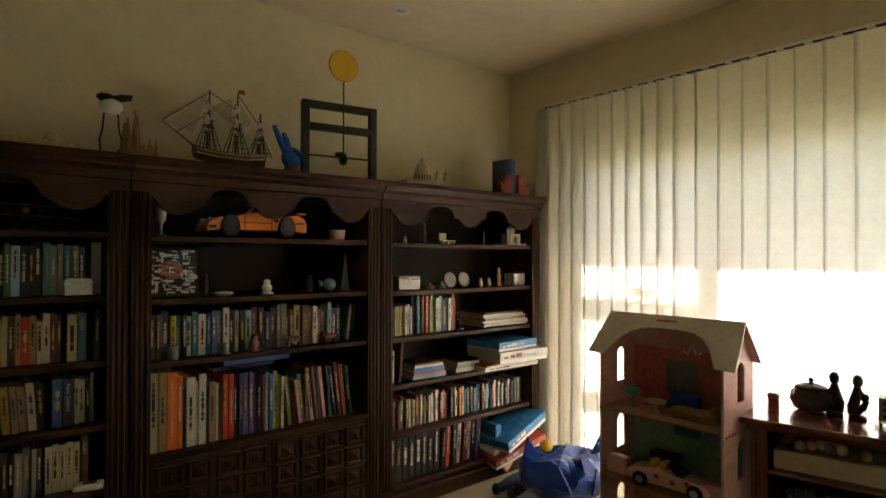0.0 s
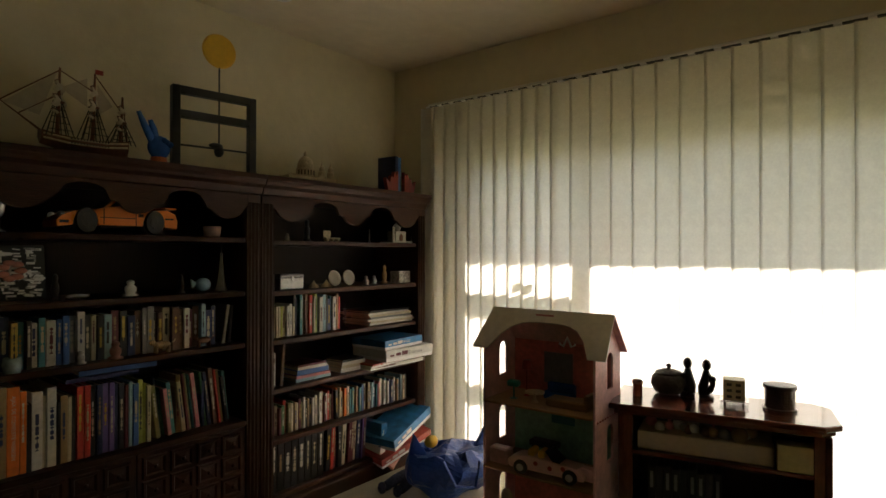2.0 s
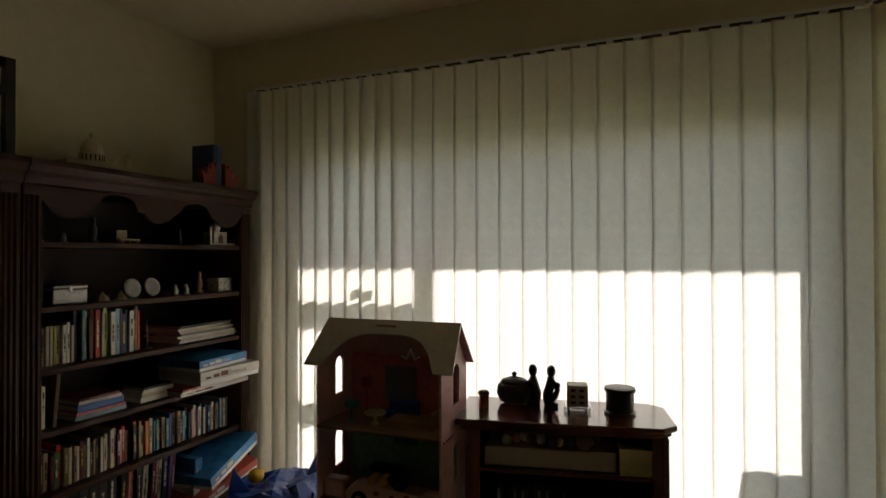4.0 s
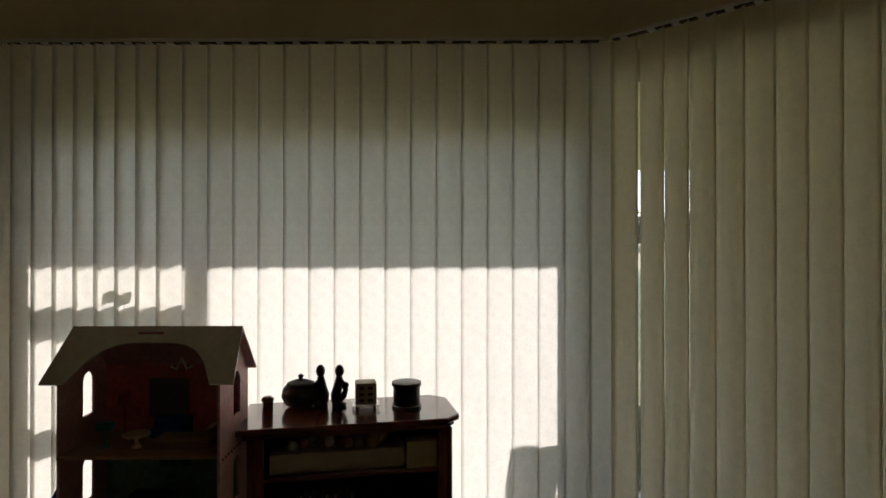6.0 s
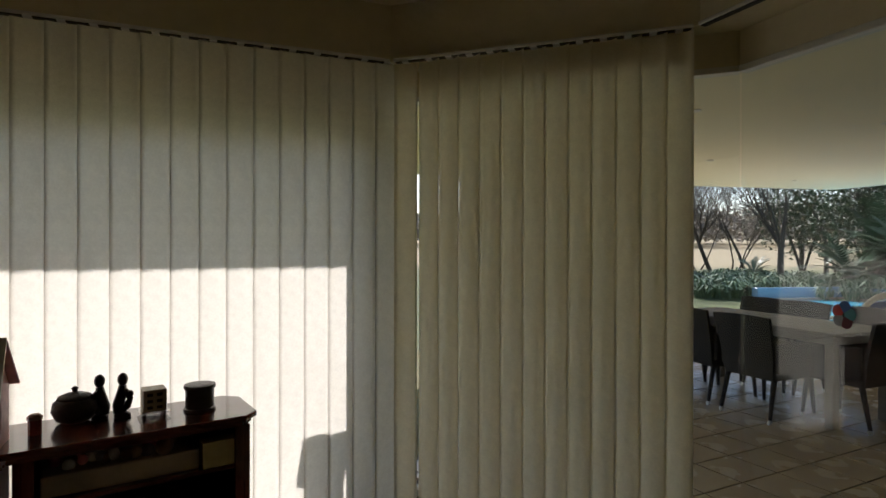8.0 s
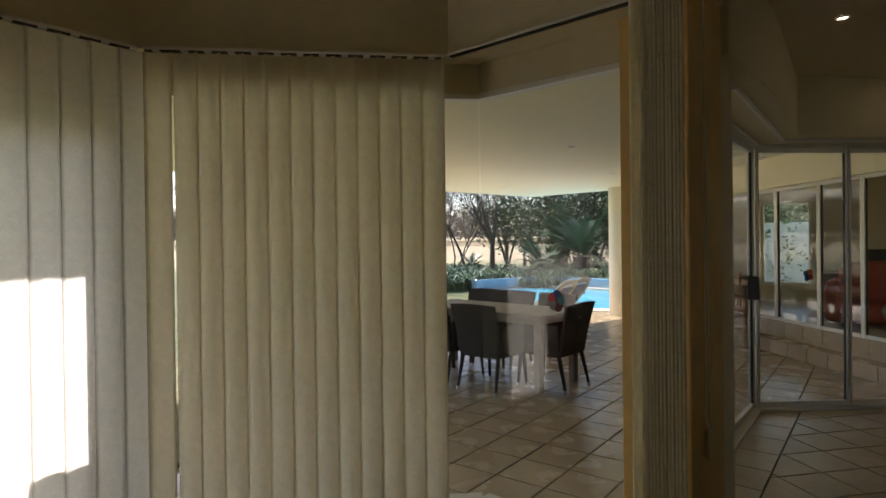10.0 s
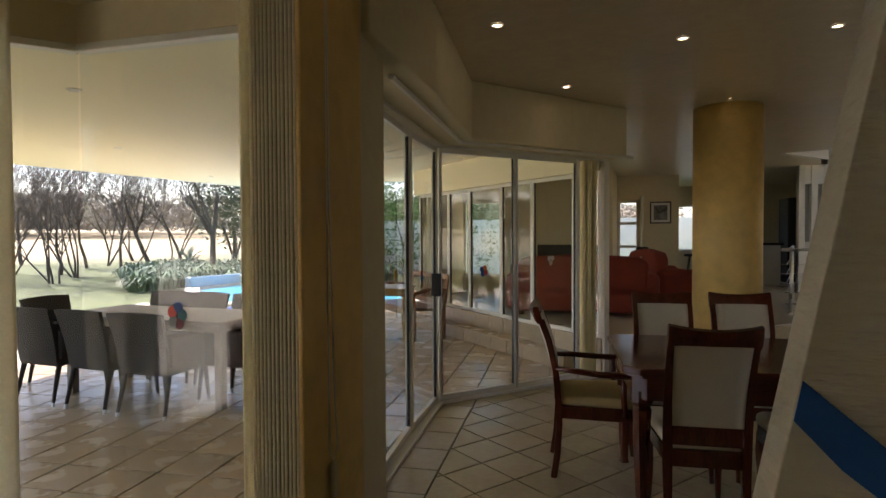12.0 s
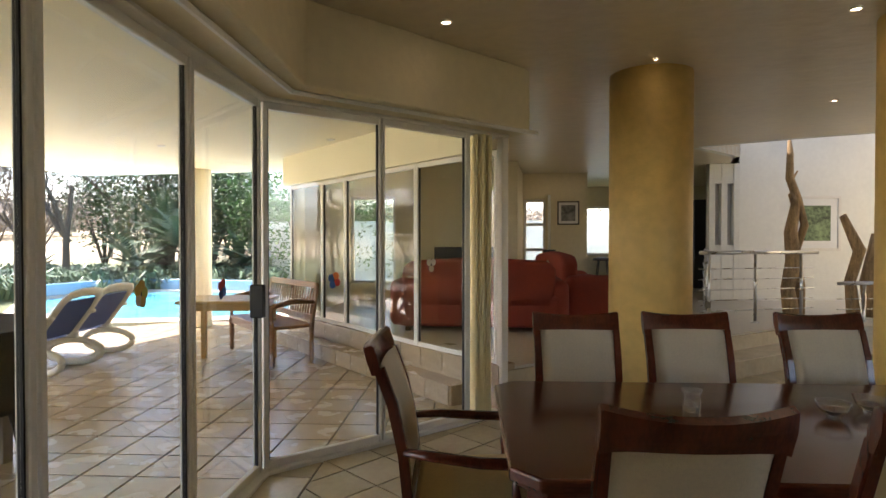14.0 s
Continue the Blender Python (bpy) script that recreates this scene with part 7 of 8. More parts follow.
part("door", box(-0.4, 0.4, 0.35, 0.39, 0.03, 1.88, 0.008), BLACK, t)
t = thing("kitchen_counter", pose(-3.0, -13.9, Z), "kitchen counter with dark top", "counter")
part("cabinet", box(-0.9, 0.5, -0.3, 0.3, 0, 0.86), PLASTER_W, t)
part("worktop", box(-0.95, 0.55, -0.34, 0.34, 0.86, 0.90, 0.006), BLACK, t)
def stool(m):
    t = thing("bar_stool", m, "dark metal bar stool at the counter", "stool", "bar stools")
    part("seat", lathe([(0.0, 0.66), (0.17, 0.66), (0.18, 0.68), (0.17, 0.71), (0, 0.71)], 18), BLACK, t, smooth=True)
    for k in range(4):
        a = math.pi / 4 + k * math.pi / 2
        part("leg", tube([(0.10 * math.cos(a), 0.10 * math.sin(a), 0.67), (0.2 * math.cos(a), 0.2 * math.sin(a), 0)], 0.012, 6), BLACK, t)
    return t
st = stool(pose(-2.0, -12.2, Z))
copy_thing(st, pose(-2.45, -12.6, Z, 0, 0, 30))
# steel balustrade
def balustrade(a, b, z, posts, label):
    m, ln = span(a, b)
    t = thing("balustrade", m @ pose(0, 0, z), label, "balustrade", "steel balustrades at the stair")
    part("handrail", tube([(-0.1, 0, 0.88), (ln + 0.25, 0, 0.88)], 0.024, 12), STEEL, t, smooth=True)
    for p in posts:
        q = part("post", tube([(p * ln, 0, 0), (p * ln, 0, 0.87)], 0.02, 10), STEEL, t, smooth=True)
        part("base_flange", lathe([(0.05, 0), (0.05, 0.012), (0.02, 0.02)], 14, m=pose(p * ln, 0, 0)), STEEL, q)
    for k in range(5):
        part("rail", tube([(-0.1, 0.03, 0.16 + 0.13 * k), (ln + 0.22, 0.03, 0.16 + 0.13 * k)], 0.007, 6), STEEL, t)
balustrade((-2.75, -8.75), (-4.05, -9.25), Z, (0.02, 0.5, 1.0), "brushed steel balustrade along the raised floor")
balustrade((-2.75, -8.75), (-3.3, -10.6), Z, (0.5, 1.0), "brushed steel balustrade returning to the screen")
balustrade((-4.55, -9.2), (-6.2, -9.6), -0.05, (0.15, 0.6, 1.0), "lower brushed steel handrail down the stair")
structure("stair_floor", prism([(-3.6, -8.66), (-4.3, -9.4), (-4.2, -11.8), (-8, -12.3), (-8, -9.6)], -0.1, LIVING_Z + 0.004), mat("pale_gallery_tile", (0.60, 0.56, 0.48), 0.4, var=0.08), "pale tiled floor under the skylight", "floor")
DRIFT = mat("weathered_driftwood", (0.42, 0.28, 0.14), 0.75, var=0.5, scale=4, fine=30, stretch=(6, 6, 1), bump=0.8, bscale=20)
def driftwood(x, y, z, limbs, label):
    t = thing("driftwood_sculpture", pose(x, y, z), label, "sculpture", "driftwood sculptures")
    for pts, rad in limbs:
        b = tube(pts, rad, 9)
        for v in b.verts:
            v.co += 0.025 * noise.noise_vector(v.co * 6)
        part("limb", b, DRIFT, t, smooth=True)
driftwood(-4.25, -9.95, Z, [([(0, 0, 0), (0.06, 0, 0.35), (-0.02, 0.02, 0.75), (0.02, 0, 1.15), (-0.04, 0, 1.55), (0.05, 0, 1.68)], [0.12, 0.085, 0.105, 0.085, 0.06, 0.03]), ([(-0.12, 0, 0), (-0.10, 0, 0.4), (-0.06, 0, 0.8)], [0.06, 0.08, 0.05]), ([(-0.05, 0, 0.9), (-0.16, 0, 1.25), (-0.06, 0, 1.6), (0.05, 0, 1.9), (0.03, 0, 2.25), (0.06, 0, 2.42)], [0.05, 0.055, 0.055, 0.05, 0.04, 0.025]), ([(0.04, 0, 1.85), (-0.07, 0, 2.0)], [0.025, 0.012])], "tall weathered driftwood sculpture under the skylight")
driftwood(-5.05, -9.75, Z - 0.1, [([(0.1, 0, 0), (0.15, 0, 0.6), (0.05, 0, 1.0), (0.25, 0, 1.45)], [0.09, 0.07, 0.08, 0.05]), ([(-0.2, 0, 0), (-0.15, 0, 0.6), (-0.2, 0, 1.2)], [0.16, 0.17, 0.10])], "forked weathered driftwood stump")
# ---- garden ----
BARK = mat("grey_brown_bark", (0.085, 0.065, 0.05), 0.9, var=0.35, scale=6, fine=40, stretch=(4, 4, 1), bump=0.7, bscale=25)
LEAF_D = mat("evergreen_leaf", (0.045, 0.075, 0.028), 0.6, var=0.25, scale=0.7, fine=6, island=0.55)
LEAF_H = mat("hedge_leaf", (0.08, 0.18, 0.03), 0.55, var=0.25, scale=0.9, fine=6, island=0.5)
LEAF_S = mat("strap_leaf", (0.12, 0.19, 0.10), 0.5, var=0.2, scale=0.8, fine=6, island=0.45)
LEAF_C = mat("cycad_leaf", (0.05, 0.10, 0.05), 0.45, var=0.2, scale=1.2, fine=8, island=0.35)
STRAW = mat("dry_grass_blade", (0.45, 0.36, 0.18), 0.8, var=0.2, island=0.4)
def mesh_from(verts, faces, name, material):
    me = bpy.data.meshes.new(name)
    me.from_pydata(verts, [], faces)
    me.materials.append(material)
    return me
def leaves(rnd, blobs, count, size, name, material):
    vs, fs = [], []
    for cx, cy, cz, rx, ry, rz in blobs:
        for _ in range(int(count * rx * ry * rz) + 30):
            while True:
                p = Vector((rnd.uniform(-1, 1), rnd.uniform(-1, 1), rnd.uniform(-1, 1)))
                if 0.15 < p.length < 1 and noise.noise(p * 2.2 + Vector((cx, cy, cz))) > -0.18:
                    break
            p = Vector((cx + p.x * rx, cy + p.y * ry, cz + p.z * rz))
            u = Vector((rnd.gauss(0, 1), rnd.gauss(0, 1), rnd.gauss(0, 0.6))).normalized()
            w = u.cross(Vector((rnd.gauss(0, 1), rnd.gauss(0, 1), rnd.gauss(0, 1)))).normalized()
            s = size * rnd.uniform(0.6, 1.3)
            i = len(vs)
            vs += [p - u * s, p + w * s * 0.45, p + u * s, p - w * s * 0.45]
            fs.append((i, i + 1, i + 2, i + 3))
    return mesh_from(vs, fs, name, material)
def branches(rnd, h, r, spread, depth, stems=1):
    """Trunks that fork into ever finer twigs; vertices, faces and the tips."""
    vs, fs, tips = [], [], []
    def limb(pts, rads, n):
        base = len(vs)
        for i, p in enumerate(pts):
            d = (pts[min(i + 1, len(pts) - 1)] - pts[max(i - 1, 0)]).normalized()
            u = d.cross(Vector((0.31, 0.95, 0.02))).normalized()
            w = d.cross(u)
            for k in range(n):
                a = 2 * math.pi * k / n
                vs.append(p + rads[i] * (u * math.cos(a) + w * math.sin(a)))
        for i in range(len(pts) - 1):
            for k in range(n):
                q = base + i * n
                fs.append((q + k, q + (k + 1) % n, q + n + (k + 1) % n, q + n + k))
    def grow(p, d, length, rad, lev):
        n = 4 if lev < 3 else 2
        pts, rads = [p], [rad]
        for i in range(n):
            d = (d + Vector((rnd.gauss(0, 0.13), rnd.gauss(0, 0.13), rnd.gauss(0.04, 0.08)))).normalized()
            p = p + d * (length / n)
            pts.append(p), rads.append(rad * (1 - 0.55 * (i + 1) / n))
        limb(pts, rads, 7 if lev == 0 else 4 if lev < 3 else 3)
        if lev >= depth:
            tips.append(p)
            return
        for k in range(rnd.randint(3, 4)):
            i = rnd.randint(1 if lev else 2, n)
            a = rnd.uniform(0, 2 * math.pi)
            nd = (d + spread * Vector((math.cos(a), math.sin(a), rnd.uniform(0.0, 0.7)))).normalized()
            grow(pts[i], nd, length * rnd.uniform(0.5, 0.75), max(0.006, rads[i] * 0.68), lev + 1)
    for k in range(stems):
        lean = 0.12 if stems == 1 else 0.35
        grow(Vector((0.1 * k, 0.05 * k, -0.2)), Vector((rnd.gauss(0, lean), rnd.gauss(0, lean), 1)).normalized(), h * rnd.uniform(0.8, 1.0), r, 0)
    return vs, fs, tips
rg = random.Random(21)
def bare_tree(x, y, h, r, leafy=0, stems=1, label="bare winter tree with fine grey branches"):
    t = thing("tree", pose(x, y, height(x, y), 0, 0, rg.uniform(0, 360)), label, "tree", "trees in the garden")
    vs, fs, tips = branches(rg, h * 1.12, r * 0.72, 0.75, 5 if stems == 1 and not leafy else 4, stems)
    o = new("trunk", mesh_from(vs, fs, "trunk", BARK))
    o.data.shade_smooth()
    o.parent = t
    if leafy:
        o = new("crown", leaves(rg, [(p.x, p.y, p.z, 0.7, 0.7, 0.5) for p in rg.sample(tips, min(leafy, len(tips)))], 120, 0.06, "crown", LEAF_D))
        o.parent = t
    return t
CAMX, CAMY = -0.3, -0.3
def at(deg, d):
    """A spot in the garden by compass bearing (degrees clockwise from +y) and distance from the house."""
    return CAMX + d * math.sin(radians(deg)), CAMY + d * math.cos(radians(deg))
for deg, d, h, r in ((121, 25, 2.6, 0.10), (124, 22, 2.9, 0.12), (127, 30, 2.8, 0.13), (129.5, 24, 2.4, 0.08), (131.5, 27, 3.0, 0.10), (134, 23, 2.6, 0.09), (136.5, 26, 3.2, 0.14), (139, 24, 2.6, 0.10), (141.5, 21, 3.0, 0.17), (145, 26, 3.2, 0.14), (118, 33, 3.4, 0.15), (114, 28, 3.0, 0.12), (149, 30, 3.2, 0.14)):
    bare_tree(*at(deg, d), h, r)
for deg, d, h, r, n in ((116.5, 24, 2.6, 0.05, 3), (119.5, 21, 2.4, 0.045, 3), (122.5, 27, 2.8, 0.06, 2), (126, 25, 2.6, 0.05, 4), (128.5, 21, 2.5, 0.045, 5), (130.5, 23, 2.8, 0.05, 4), (133, 28, 3.0, 0.06, 3), (135, 31, 3.0, 0.06, 3), (138, 29, 2.8, 0.06, 3), (112, 23, 2.6, 0.05, 3)):
    bare_tree(*at(deg, d), h, r, 0, n, "slender many-stemmed bare tree on the lawn")
for deg, d, h, r, lf in ((147, 25, 3.0, 0.2, 40), (152, 27, 3.2, 0.16, 50), (156, 30, 3.2, 0.16, 50), (143.5, 36, 3.6, 0.2, 50)):
    bare_tree(*at(deg, d), h, r, lf, 1, "evergreen tree with a dark open crown")
# dense shrubs and hedge behind the pool
def shrub(deg, d, blobs, material, count, size, label):
    x, y = at(deg, d)
    t = thing("shrub", pose(x, y, height(x, y)), label, "shrub", "shrubs behind the pool")
    b = bmesh.new()
    for k in range(6):
        a = k * 1.05
        tube([(0, 0, -0.1), (0.3 * math.cos(a), 0.3 * math.sin(a), 0.9), (0.7 * math.cos(a), 0.7 * math.sin(a), 2.0)], [0.06, 0.045, 0.02], 5, bm=b)
    part("stems", b, BARK, t)
    o = new("foliage", leaves(rg, blobs, count, size, "foliage", material))
    o.parent = t
for deg, d in ((157, 22), (160.5, 21), (164, 22), (167, 21)):
    shrub(deg, d, [(0, 0, 1.6, 1.5, 1.5, 1.7), (0.4, 0.3, 3.2, 1.3, 1.3, 1.4), (-0.7, 0.2, 0.7, 1.0, 1.0, 0.8)], LEAF_H, 520, 0.07, "tall dense green shrub behind the pool")
for deg, d in ((150, 26), (154, 25), (146, 30), (148, 24.5), (152, 24), (156, 24.5), (143.5, 29)):
    shrub(deg, d, [(0, 0, 2.2, 1.9, 1.9, 1.6), (0.8, 0.5, 3.6, 1.6, 1.6, 1.3)], LEAF_D, 320, 0.08, "dark evergreen shrub beyond the lawn")
# strap-leaved flower bed
def strap_bed(name, spots, label):
    vs, fs = [], []
    for x, y, s in spots:
        z = height(x, y)
        for k in range(15):
            a, ln, w = rg.uniform(0, 6.283), s * rg.uniform(0.5, 0.9), s * 0.03
            d, q = Vector((math.cos(a), math.sin(a), 0)), Vector((-math.sin(a), math.cos(a), 0)) * w
            p0 = Vector((x + rg.gauss(0, 0.06), y + rg.gauss(0, 0.06), z - 0.02))
            p1, p2 = p0 + d * ln * 0.25 + Vector((0, 0, ln * 0.62)), p0 + d * ln * 0.75 + Vector((0, 0, ln * rg.uniform(0.25, 0.62)))
            i = len(vs)
            vs += [p0 - q, p0 + q, p1 + q, p1 - q, p2]
            fs += [(i, i + 1, i + 2, i + 3), (i + 3, i + 2, i + 4)]
    return tagged(new(name, mesh_from(vs, fs, name, LEAF_S)), label, "plants", kind="stuff")
spots = []
for _ in range(620):
    deg, d = rg.uniform(134, 158), rg.uniform(15.5, 21.5)
    if deg < 139 and d < 17.5:
        continue
    x, y = at(deg, d)
    if 3.6 < x < 11.6 and -17.0 < y < -10:
        continue
    spots.append((x, y, rg.uniform(0.7, 1.15)))
for _ in range(520):
    x, y = at(rg.uniform(136, 158), rg.uniform(18.5, 24))
    spots.append((x, y, rg.uniform(0.6, 1.1)))
strap_bed("strap_leaf_plants", spots, "bed of grey-green strap-leaved plants by the pool")
# cycads
def cycad(deg, d, s, trunk):
    x, y = at(deg, d)
    t = thing("cycad", pose(x, y, height(x, y)), "cycad with a stout trunk and arching blue-green fronds", "cycad", "cycads behind the pool")
    part("trunk", lathe([(0.22 * s, -0.1), (0.20 * s, trunk * 0.5), (0.23 * s, trunk), (0, trunk + 0.05)], 12), BARK, t)
    vs, fs = [], []
    for k in range(34):
        a, up_ = rg.uniform(0, 6.283), rg.uniform(0.15, 1.25)
        ln = s * rg.uniform(1.1, 1.6)
        prev = None
        d2 = Vector((math.cos(a) * math.cos(up_), math.sin(a) * math.cos(up_), math.sin(up_)))
        side = Vector((-math.sin(a), math.cos(a), 0))
        p = Vector((0, 0, trunk))
        for j in range(20):
            d2 = (d2 + Vector((0, 0, -0.052))).normalized()
            p = p + d2 * ln / 20
            if j < 1:
                continue
            l2 = 0.26 * s * math.sin(math.pi * (j + 1) / 22)
            for sg in (-1, 1):
                tip = p + side * sg * l2 + d2 * l2 * 0.5
                i = len(vs)
                vs += [p - d2 * 0.02 * s, p + d2 * 0.04 * s, tip]
                fs.append((i, i + 1, i + 2))
    o = new("fronds", mesh_from(vs, fs, "fronds", LEAF_C))
    o.parent = t
for deg, d, s, tr in ((146.5, 20.5, 1.1, 0.5), (150.5, 20.5, 1.3, 0.9), (148.5, 22.5, 1.5, 1.3), (155, 21, 1.1, 0.5), (139.5, 23, 0.6, 0.4)):
    cycad(deg, d, s, tr)
# stones along the bed
STONE = mat("garden_rock", (0.30, 0.24, 0.18), 0.85, var=0.3, scale=5, bump=0.6, bscale=12)
for k in range(16):
    deg = 134 + k * 1.5
    x, y = at(deg, 15.2 + 0.5 * math.sin(k * 2.1))
    if 3.8 < x < 11.4 and -16.8 < y < -10.2:
        continue
    t = thing("garden_rock", pose(x, y, height(x, y), 0, 0, rg.uniform(0, 360)), "brown rock edging the flower bed", "rock", "rocks edging the flower bed")
    b = ball(0, 0, 0.06, 0.32, 0.22, 0.16, 12)
    for v in b.verts:
        v.co += 0.07 * noise.noise_vector(v.co * 4 + Vector((k, 0, 0)))
    part("stone", b, STONE, t)
# far woodland at the field's edge, and a house
vs, fs = [], []
for k in range(340):
    deg, d = rg.uniform(95, 185), rg.uniform(70, 105)
    x, y = at(deg, d)
    z0, hh, ww = height(x, y), rg.uniform(3, 5.2), rg.uniform(3, 5)
    for q in range(400):
        p = Vector((x + rg.gauss(0, ww * 0.45), y + rg.gauss(0, ww * 0.45), z0 + hh * rg.uniform(0.15, 1) ** 0.8))
        u, w = Vector((rg.gauss(0, 1), rg.gauss(0, 1), rg.gauss(0, 1))).normalized(), Vector((rg.gauss(0, 1), rg.gauss(0, 1), rg.gauss(0, 1))).normalized()
        i = len(vs)
        vs += [p - u * 0.34, p + w * 0.11, p + u * 0.34, p - w * 0.11]
        fs.append((i, i + 1, i + 2, i + 3))
tagged(new("far_woodland", mesh_from(vs, fs, "far_woodland", mat("winter_woodland", (0.24, 0.21, 0.165), 0.9, var=0.3, island=0.5))), "grey-brown winter woodland at the field's edge", "woodland", kind="stuff")
# ---- floor tiles, last ----
def inside(poly, x, y):
    c = False
    for (x0, y0), (x1, y1) in zip(poly, poly[1:] + poly[:1]):
        if (y0 > y) != (y1 > y) and x < (x1 - x0) * (y - y0) / (y1 - y0) + x0:
            c = not c
    return c
def clip(poly, inner):
    """Cut a convex tile by a convex region."""
    out = poly
    for (x0, y0), (x1, y1) in zip(inner, inner[1:] + inner[:1]):
        src, out = out, []
        side = lambda p: (x1 - x0) * (p[1] - y0) - (y1 - y0) * (p[0] - x0)
        for a, b in zip(src, src[1:] + src[:1]):
            sa, sb = side(a), side(b)
            if sa >= 0:
                out.append(a)
            if (sa >= 0) != (sb >= 0):
                k = sa / (sa - sb)
                out.append((a[0] + (b[0] - a[0]) * k, a[1] + (b[1] - a[1]) * k))
        if len(out) < 3:
            return []
    return out
def tiling(owner, pieces, size, angle, origin, top, material, near, label, keep=None):
    """Square tiles with open joints over convex pieces of floor (counter-clockwise); those in the near box are parts, the rest one part."""
    g = 0.0055
    whole = bpy.data.meshes.new("tile")
    b = box(-size / 2 + g, size / 2 - g, -size / 2 + g, size / 2 - g, -0.012, 0, 0.0022)
    b.to_mesh(whole), b.free()
    whole.materials.append(material)
    ca, sa = math.cos(radians(angle)), math.sin(radians(angle))
    vs, fs, count = [], [], 0
    for inner in pieces:
        us = [((x - origin[0]) * ca + (y - origin[1]) * sa, -(x - origin[0]) * sa + (y - origin[1]) * ca) for x, y in inner]
        i0, i1 = int(min(u for u, v in us) // size), int(max(u for u, v in us) // size) + 1
        j0, j1 = int(min(v for u, v in us) // size), int(max(v for u, v in us) // size) + 1
        for i in range(i0, i1 + 1):
            for j in range(j0, j1 + 1):
                cu, cv = (i + 0.5) * size, (j + 0.5) * size
                cx, cy = origin[0] + cu * ca - cv * sa, origin[1] + cu * sa + cv * ca
                h = size / 2 - g
                quad = [(cx + a * h * ca - c * h * sa, cy + a * h * sa + c * h * ca) for a, c in ((-1, -1), (1, -1), (1, 1), (-1, 1))]
                cut = clip(quad, inner)
                if not cut:
                    continue
                full = len(cut) == 4 and all(math.hypot(p[0] - q[0], p[1] - q[1]) < 1e-6 for p, q in zip(sorted(cut), sorted(quad)))
                if full and count < 300 and near[0] < cx < near[1] and near[2] < cy < near[3]:
                    o = new("tile", whole)
                    o.parent, o.matrix_basis = owner, pose(cx, cy, top, 0, 0, angle + 90 * ((i * 7 + j * 3) % 4))
                    count += 1
                else:
                    k, n = len(vs), len(cut)
                    mx, my = sum(p[0] for p in cut) / n, sum(p[1] for p in cut) / n
                    vs += [(x, y, top - 0.012) for x, y in cut] + [(x, y, top - 0.002) for x, y in cut] + [(x + (mx - x) * 0.012, y + (my - y) * 0.012, top) for x, y in cut]
                    fs.append(tuple(range(k + 2 * n, k + 3 * n)))
                    for q in range(n):
                        r = (q + 1) % n
                        fs += [(k + q, k + r, k + n + r, k + n + q), (k + n + q, k + n + r, k + 2 * n + r, k + 2 * n + q)]
    o = tagged(new("tiles", mesh_from(vs, fs, "tiles", material)), label, kind="stuff")
    o.parent = owner
fd = bpy.data.objects["floor_dining"]
tiling(fd, [[(-8, -9.4), (-3.75, -8.8), (-0.47, -6.02), (0.735, -4.835), (0.562, -2.42), (0.50, -1.58), (-8, -1.58)], [(-0.47, -1.58), (0.47, -1.58), (0.47, -1.42), (-0.44, -1.42)]], 0.305, 52.5, (0.64, -3.62), 0.0, TILE, (-1.6, 1.0, -5.6, -1.9), "beige glazed floor tiles laid diagonally")
tiling(fd, [[(0.745, -4.82), (0.985, -4.575), (0.838, -2.42), (0.572, -2.42)]], 0.335, 4.0, (0.955, -3.565), 0.0, TILE, (0.4, 1.1, -4.9, -2.3), "border course of beige floor tiles along the doors")
tiling(bpy.data.objects["floor_study"], [[(0.54, -1.74), (1.695, -1.74), (1.72, -1.515), (0.54, -1.515)], [(1.70, -1.735), (2.955, -0.46), (2.72, -0.45), (1.725, -1.51)]], 0.305, 52.5, (0.64, -3.62), 0.012, TILE, (0, 0, 0, 0), "beige floor tiles along the bay glass")
pb = bpy.data.objects["patio_bed"]
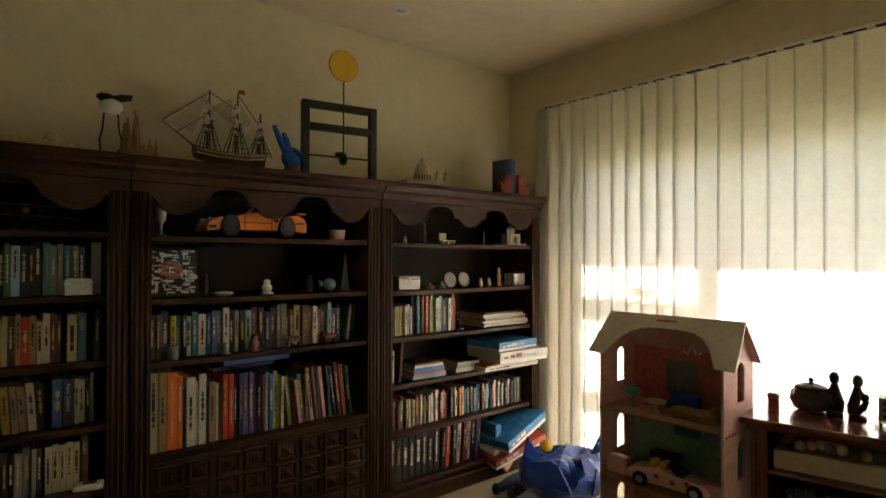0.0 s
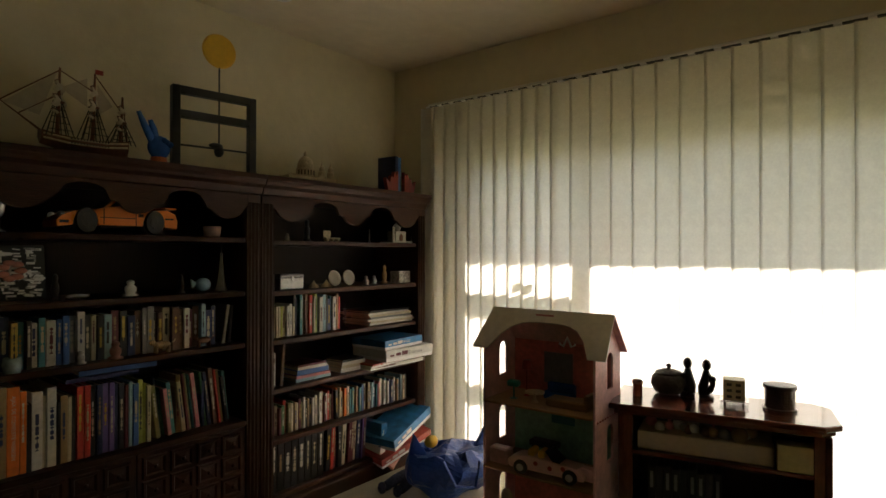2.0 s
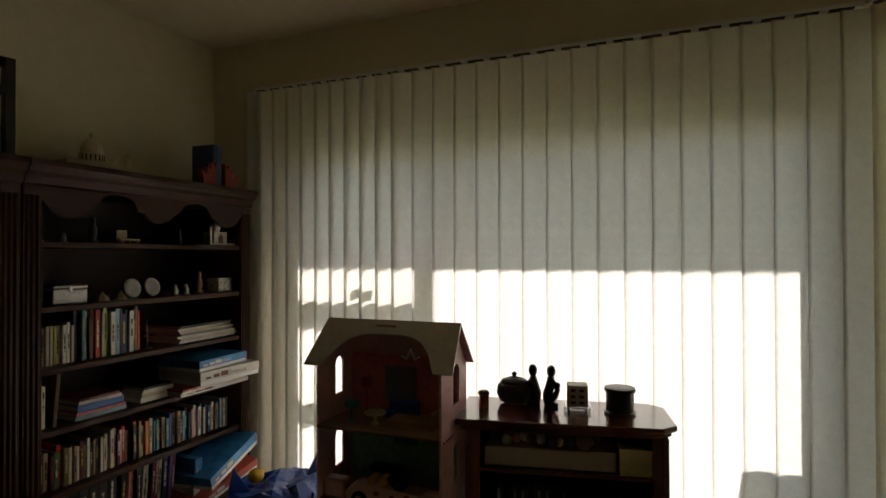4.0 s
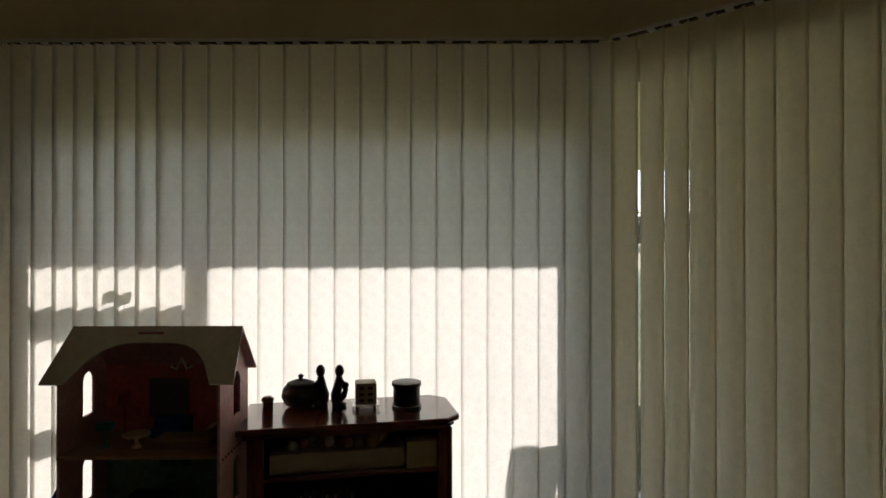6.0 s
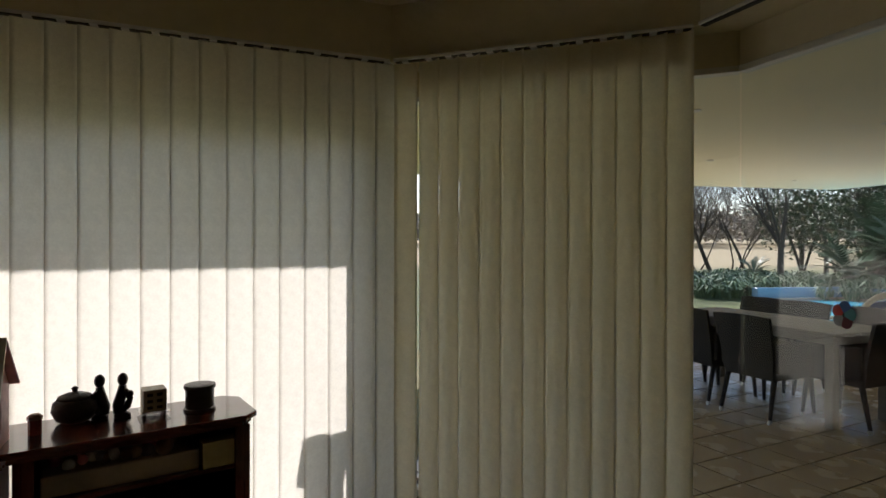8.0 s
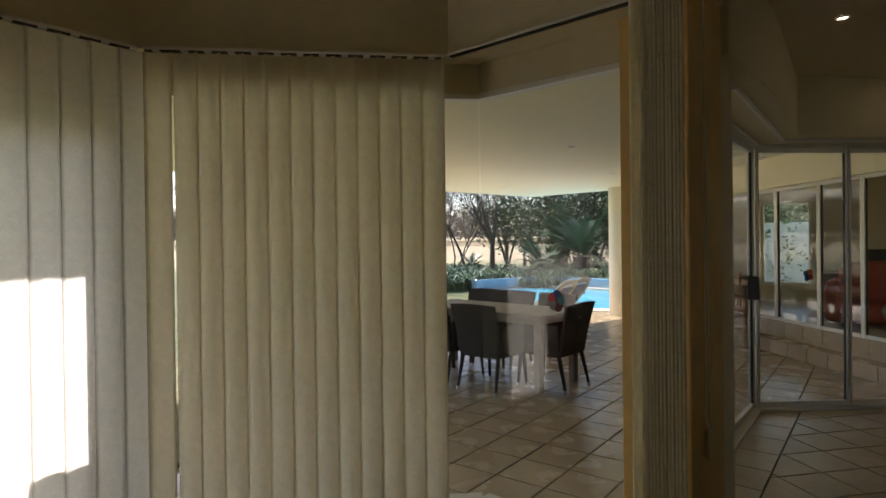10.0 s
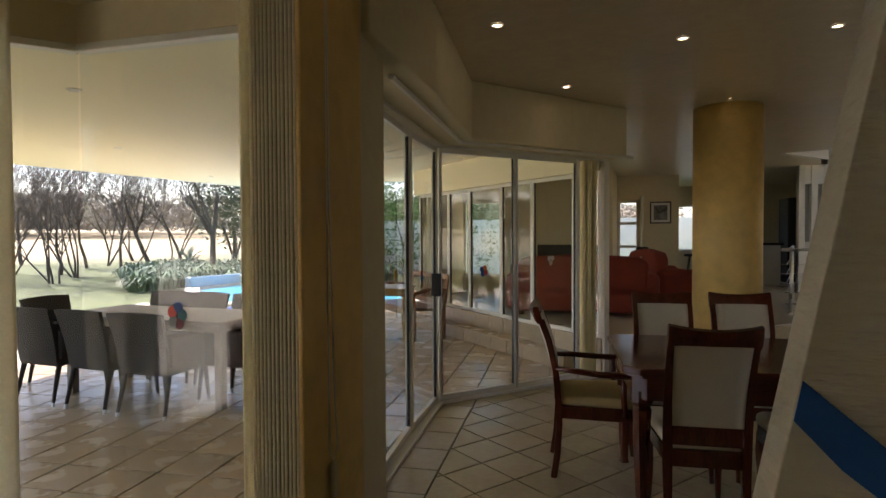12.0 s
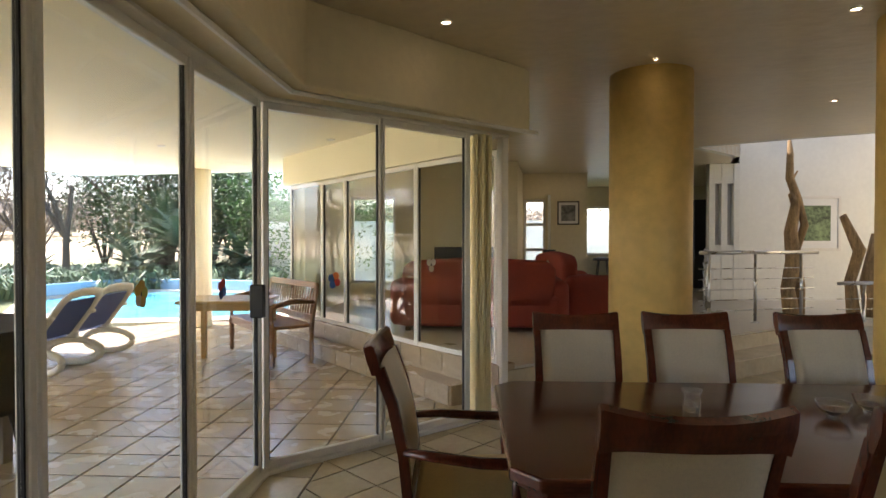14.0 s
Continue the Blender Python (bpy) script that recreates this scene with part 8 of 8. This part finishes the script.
tiling(pb, [[(1.10, -4.62), (-0.25, -6.0), (2.5, -8.85), (6.5, -8.85), (6.0, -5.2), (5.9, -4.62)], [(2.62, -8.85), (2.66, -10.4), (5.2, -10.3), (6.5, -8.85)],
            [(1.12, -4.62), (5.9, -4.62), (5.6, -3.6), (4.35, -1.86), (0.98, -1.86)], [(1.76, -1.86), (4.34, -1.86), (3.9, -1.25), (3.1, -0.62)]],
       0.33, 4.6, (2.08, -4.44), 0.0, PTILE, (0.9, 4.2, -6.6, -2.0), "honey beige patio tiles in straight rows")
# glass markers stuck on the panes
def marker(x, y, z, turn, cols, label):
    t = thing("window_sticker", pose(x, y, z, 90, 0, turn), label, "window sticker", "stickers on the glass doors")
    for k, c in enumerate(cols):
        a = 2 * math.pi * k / len(cols) + 0.5
        part("petal", ball(0.022 * math.cos(a), 0.030 * math.sin(a), 0, 0.024, 0.026, 0.0015, 10), cover(c), t)
    part("centre", ball(0, 0, 0.001, 0.012, 0.034, 0.002, 8), cover("black"), t)
marker(1.25, -1.779, 1.13, 1, ("red", "blue", "teal", "maroon", "grey"), "bright butterfly sticker on the bay glass")
marker(0.700, -4.935, 1.12, 44, ("blue", "orange", "red", "blue"), "blue and orange sticker on the glass door")
marker(1.018, -4.13, 1.13, 92, ("red", "red", "blue", "navy"), "red and blue butterfly sticker on the glass door")
marker(0.964, -3.43, 1.17, 95, ("yellow", "yellow", "lime", "yellow", "cream"), "yellow fish sticker on the glass door")
marker(0.160, -5.490, 1.20, 47, ("white", "white", "cream"), "white gecko sticker on the glass door")
# cladding tiles on the wing's plinth and step
wm, wl = span(WING[0], WING[-1])
clad = bpy.data.meshes.new("tile")
b = box(0.004, 0.326, 0, 0.008, 0.003, 0.165, 0.002)
b.to_mesh(clad), b.free()
clad.materials.append(PTILE)
for owner, y, z0, n in (("wing_plinth", 0.05, 0.20, 12), ("wing_step", 0.25, 0.003, 11)):
    for k in range(n):
        o = new("tile", clad)
        o.parent, o.matrix_basis = bpy.data.objects[owner], wm @ pose((0.0 if owner == "wing_plinth" else 0.32) + 0.33 * k, y, z0)
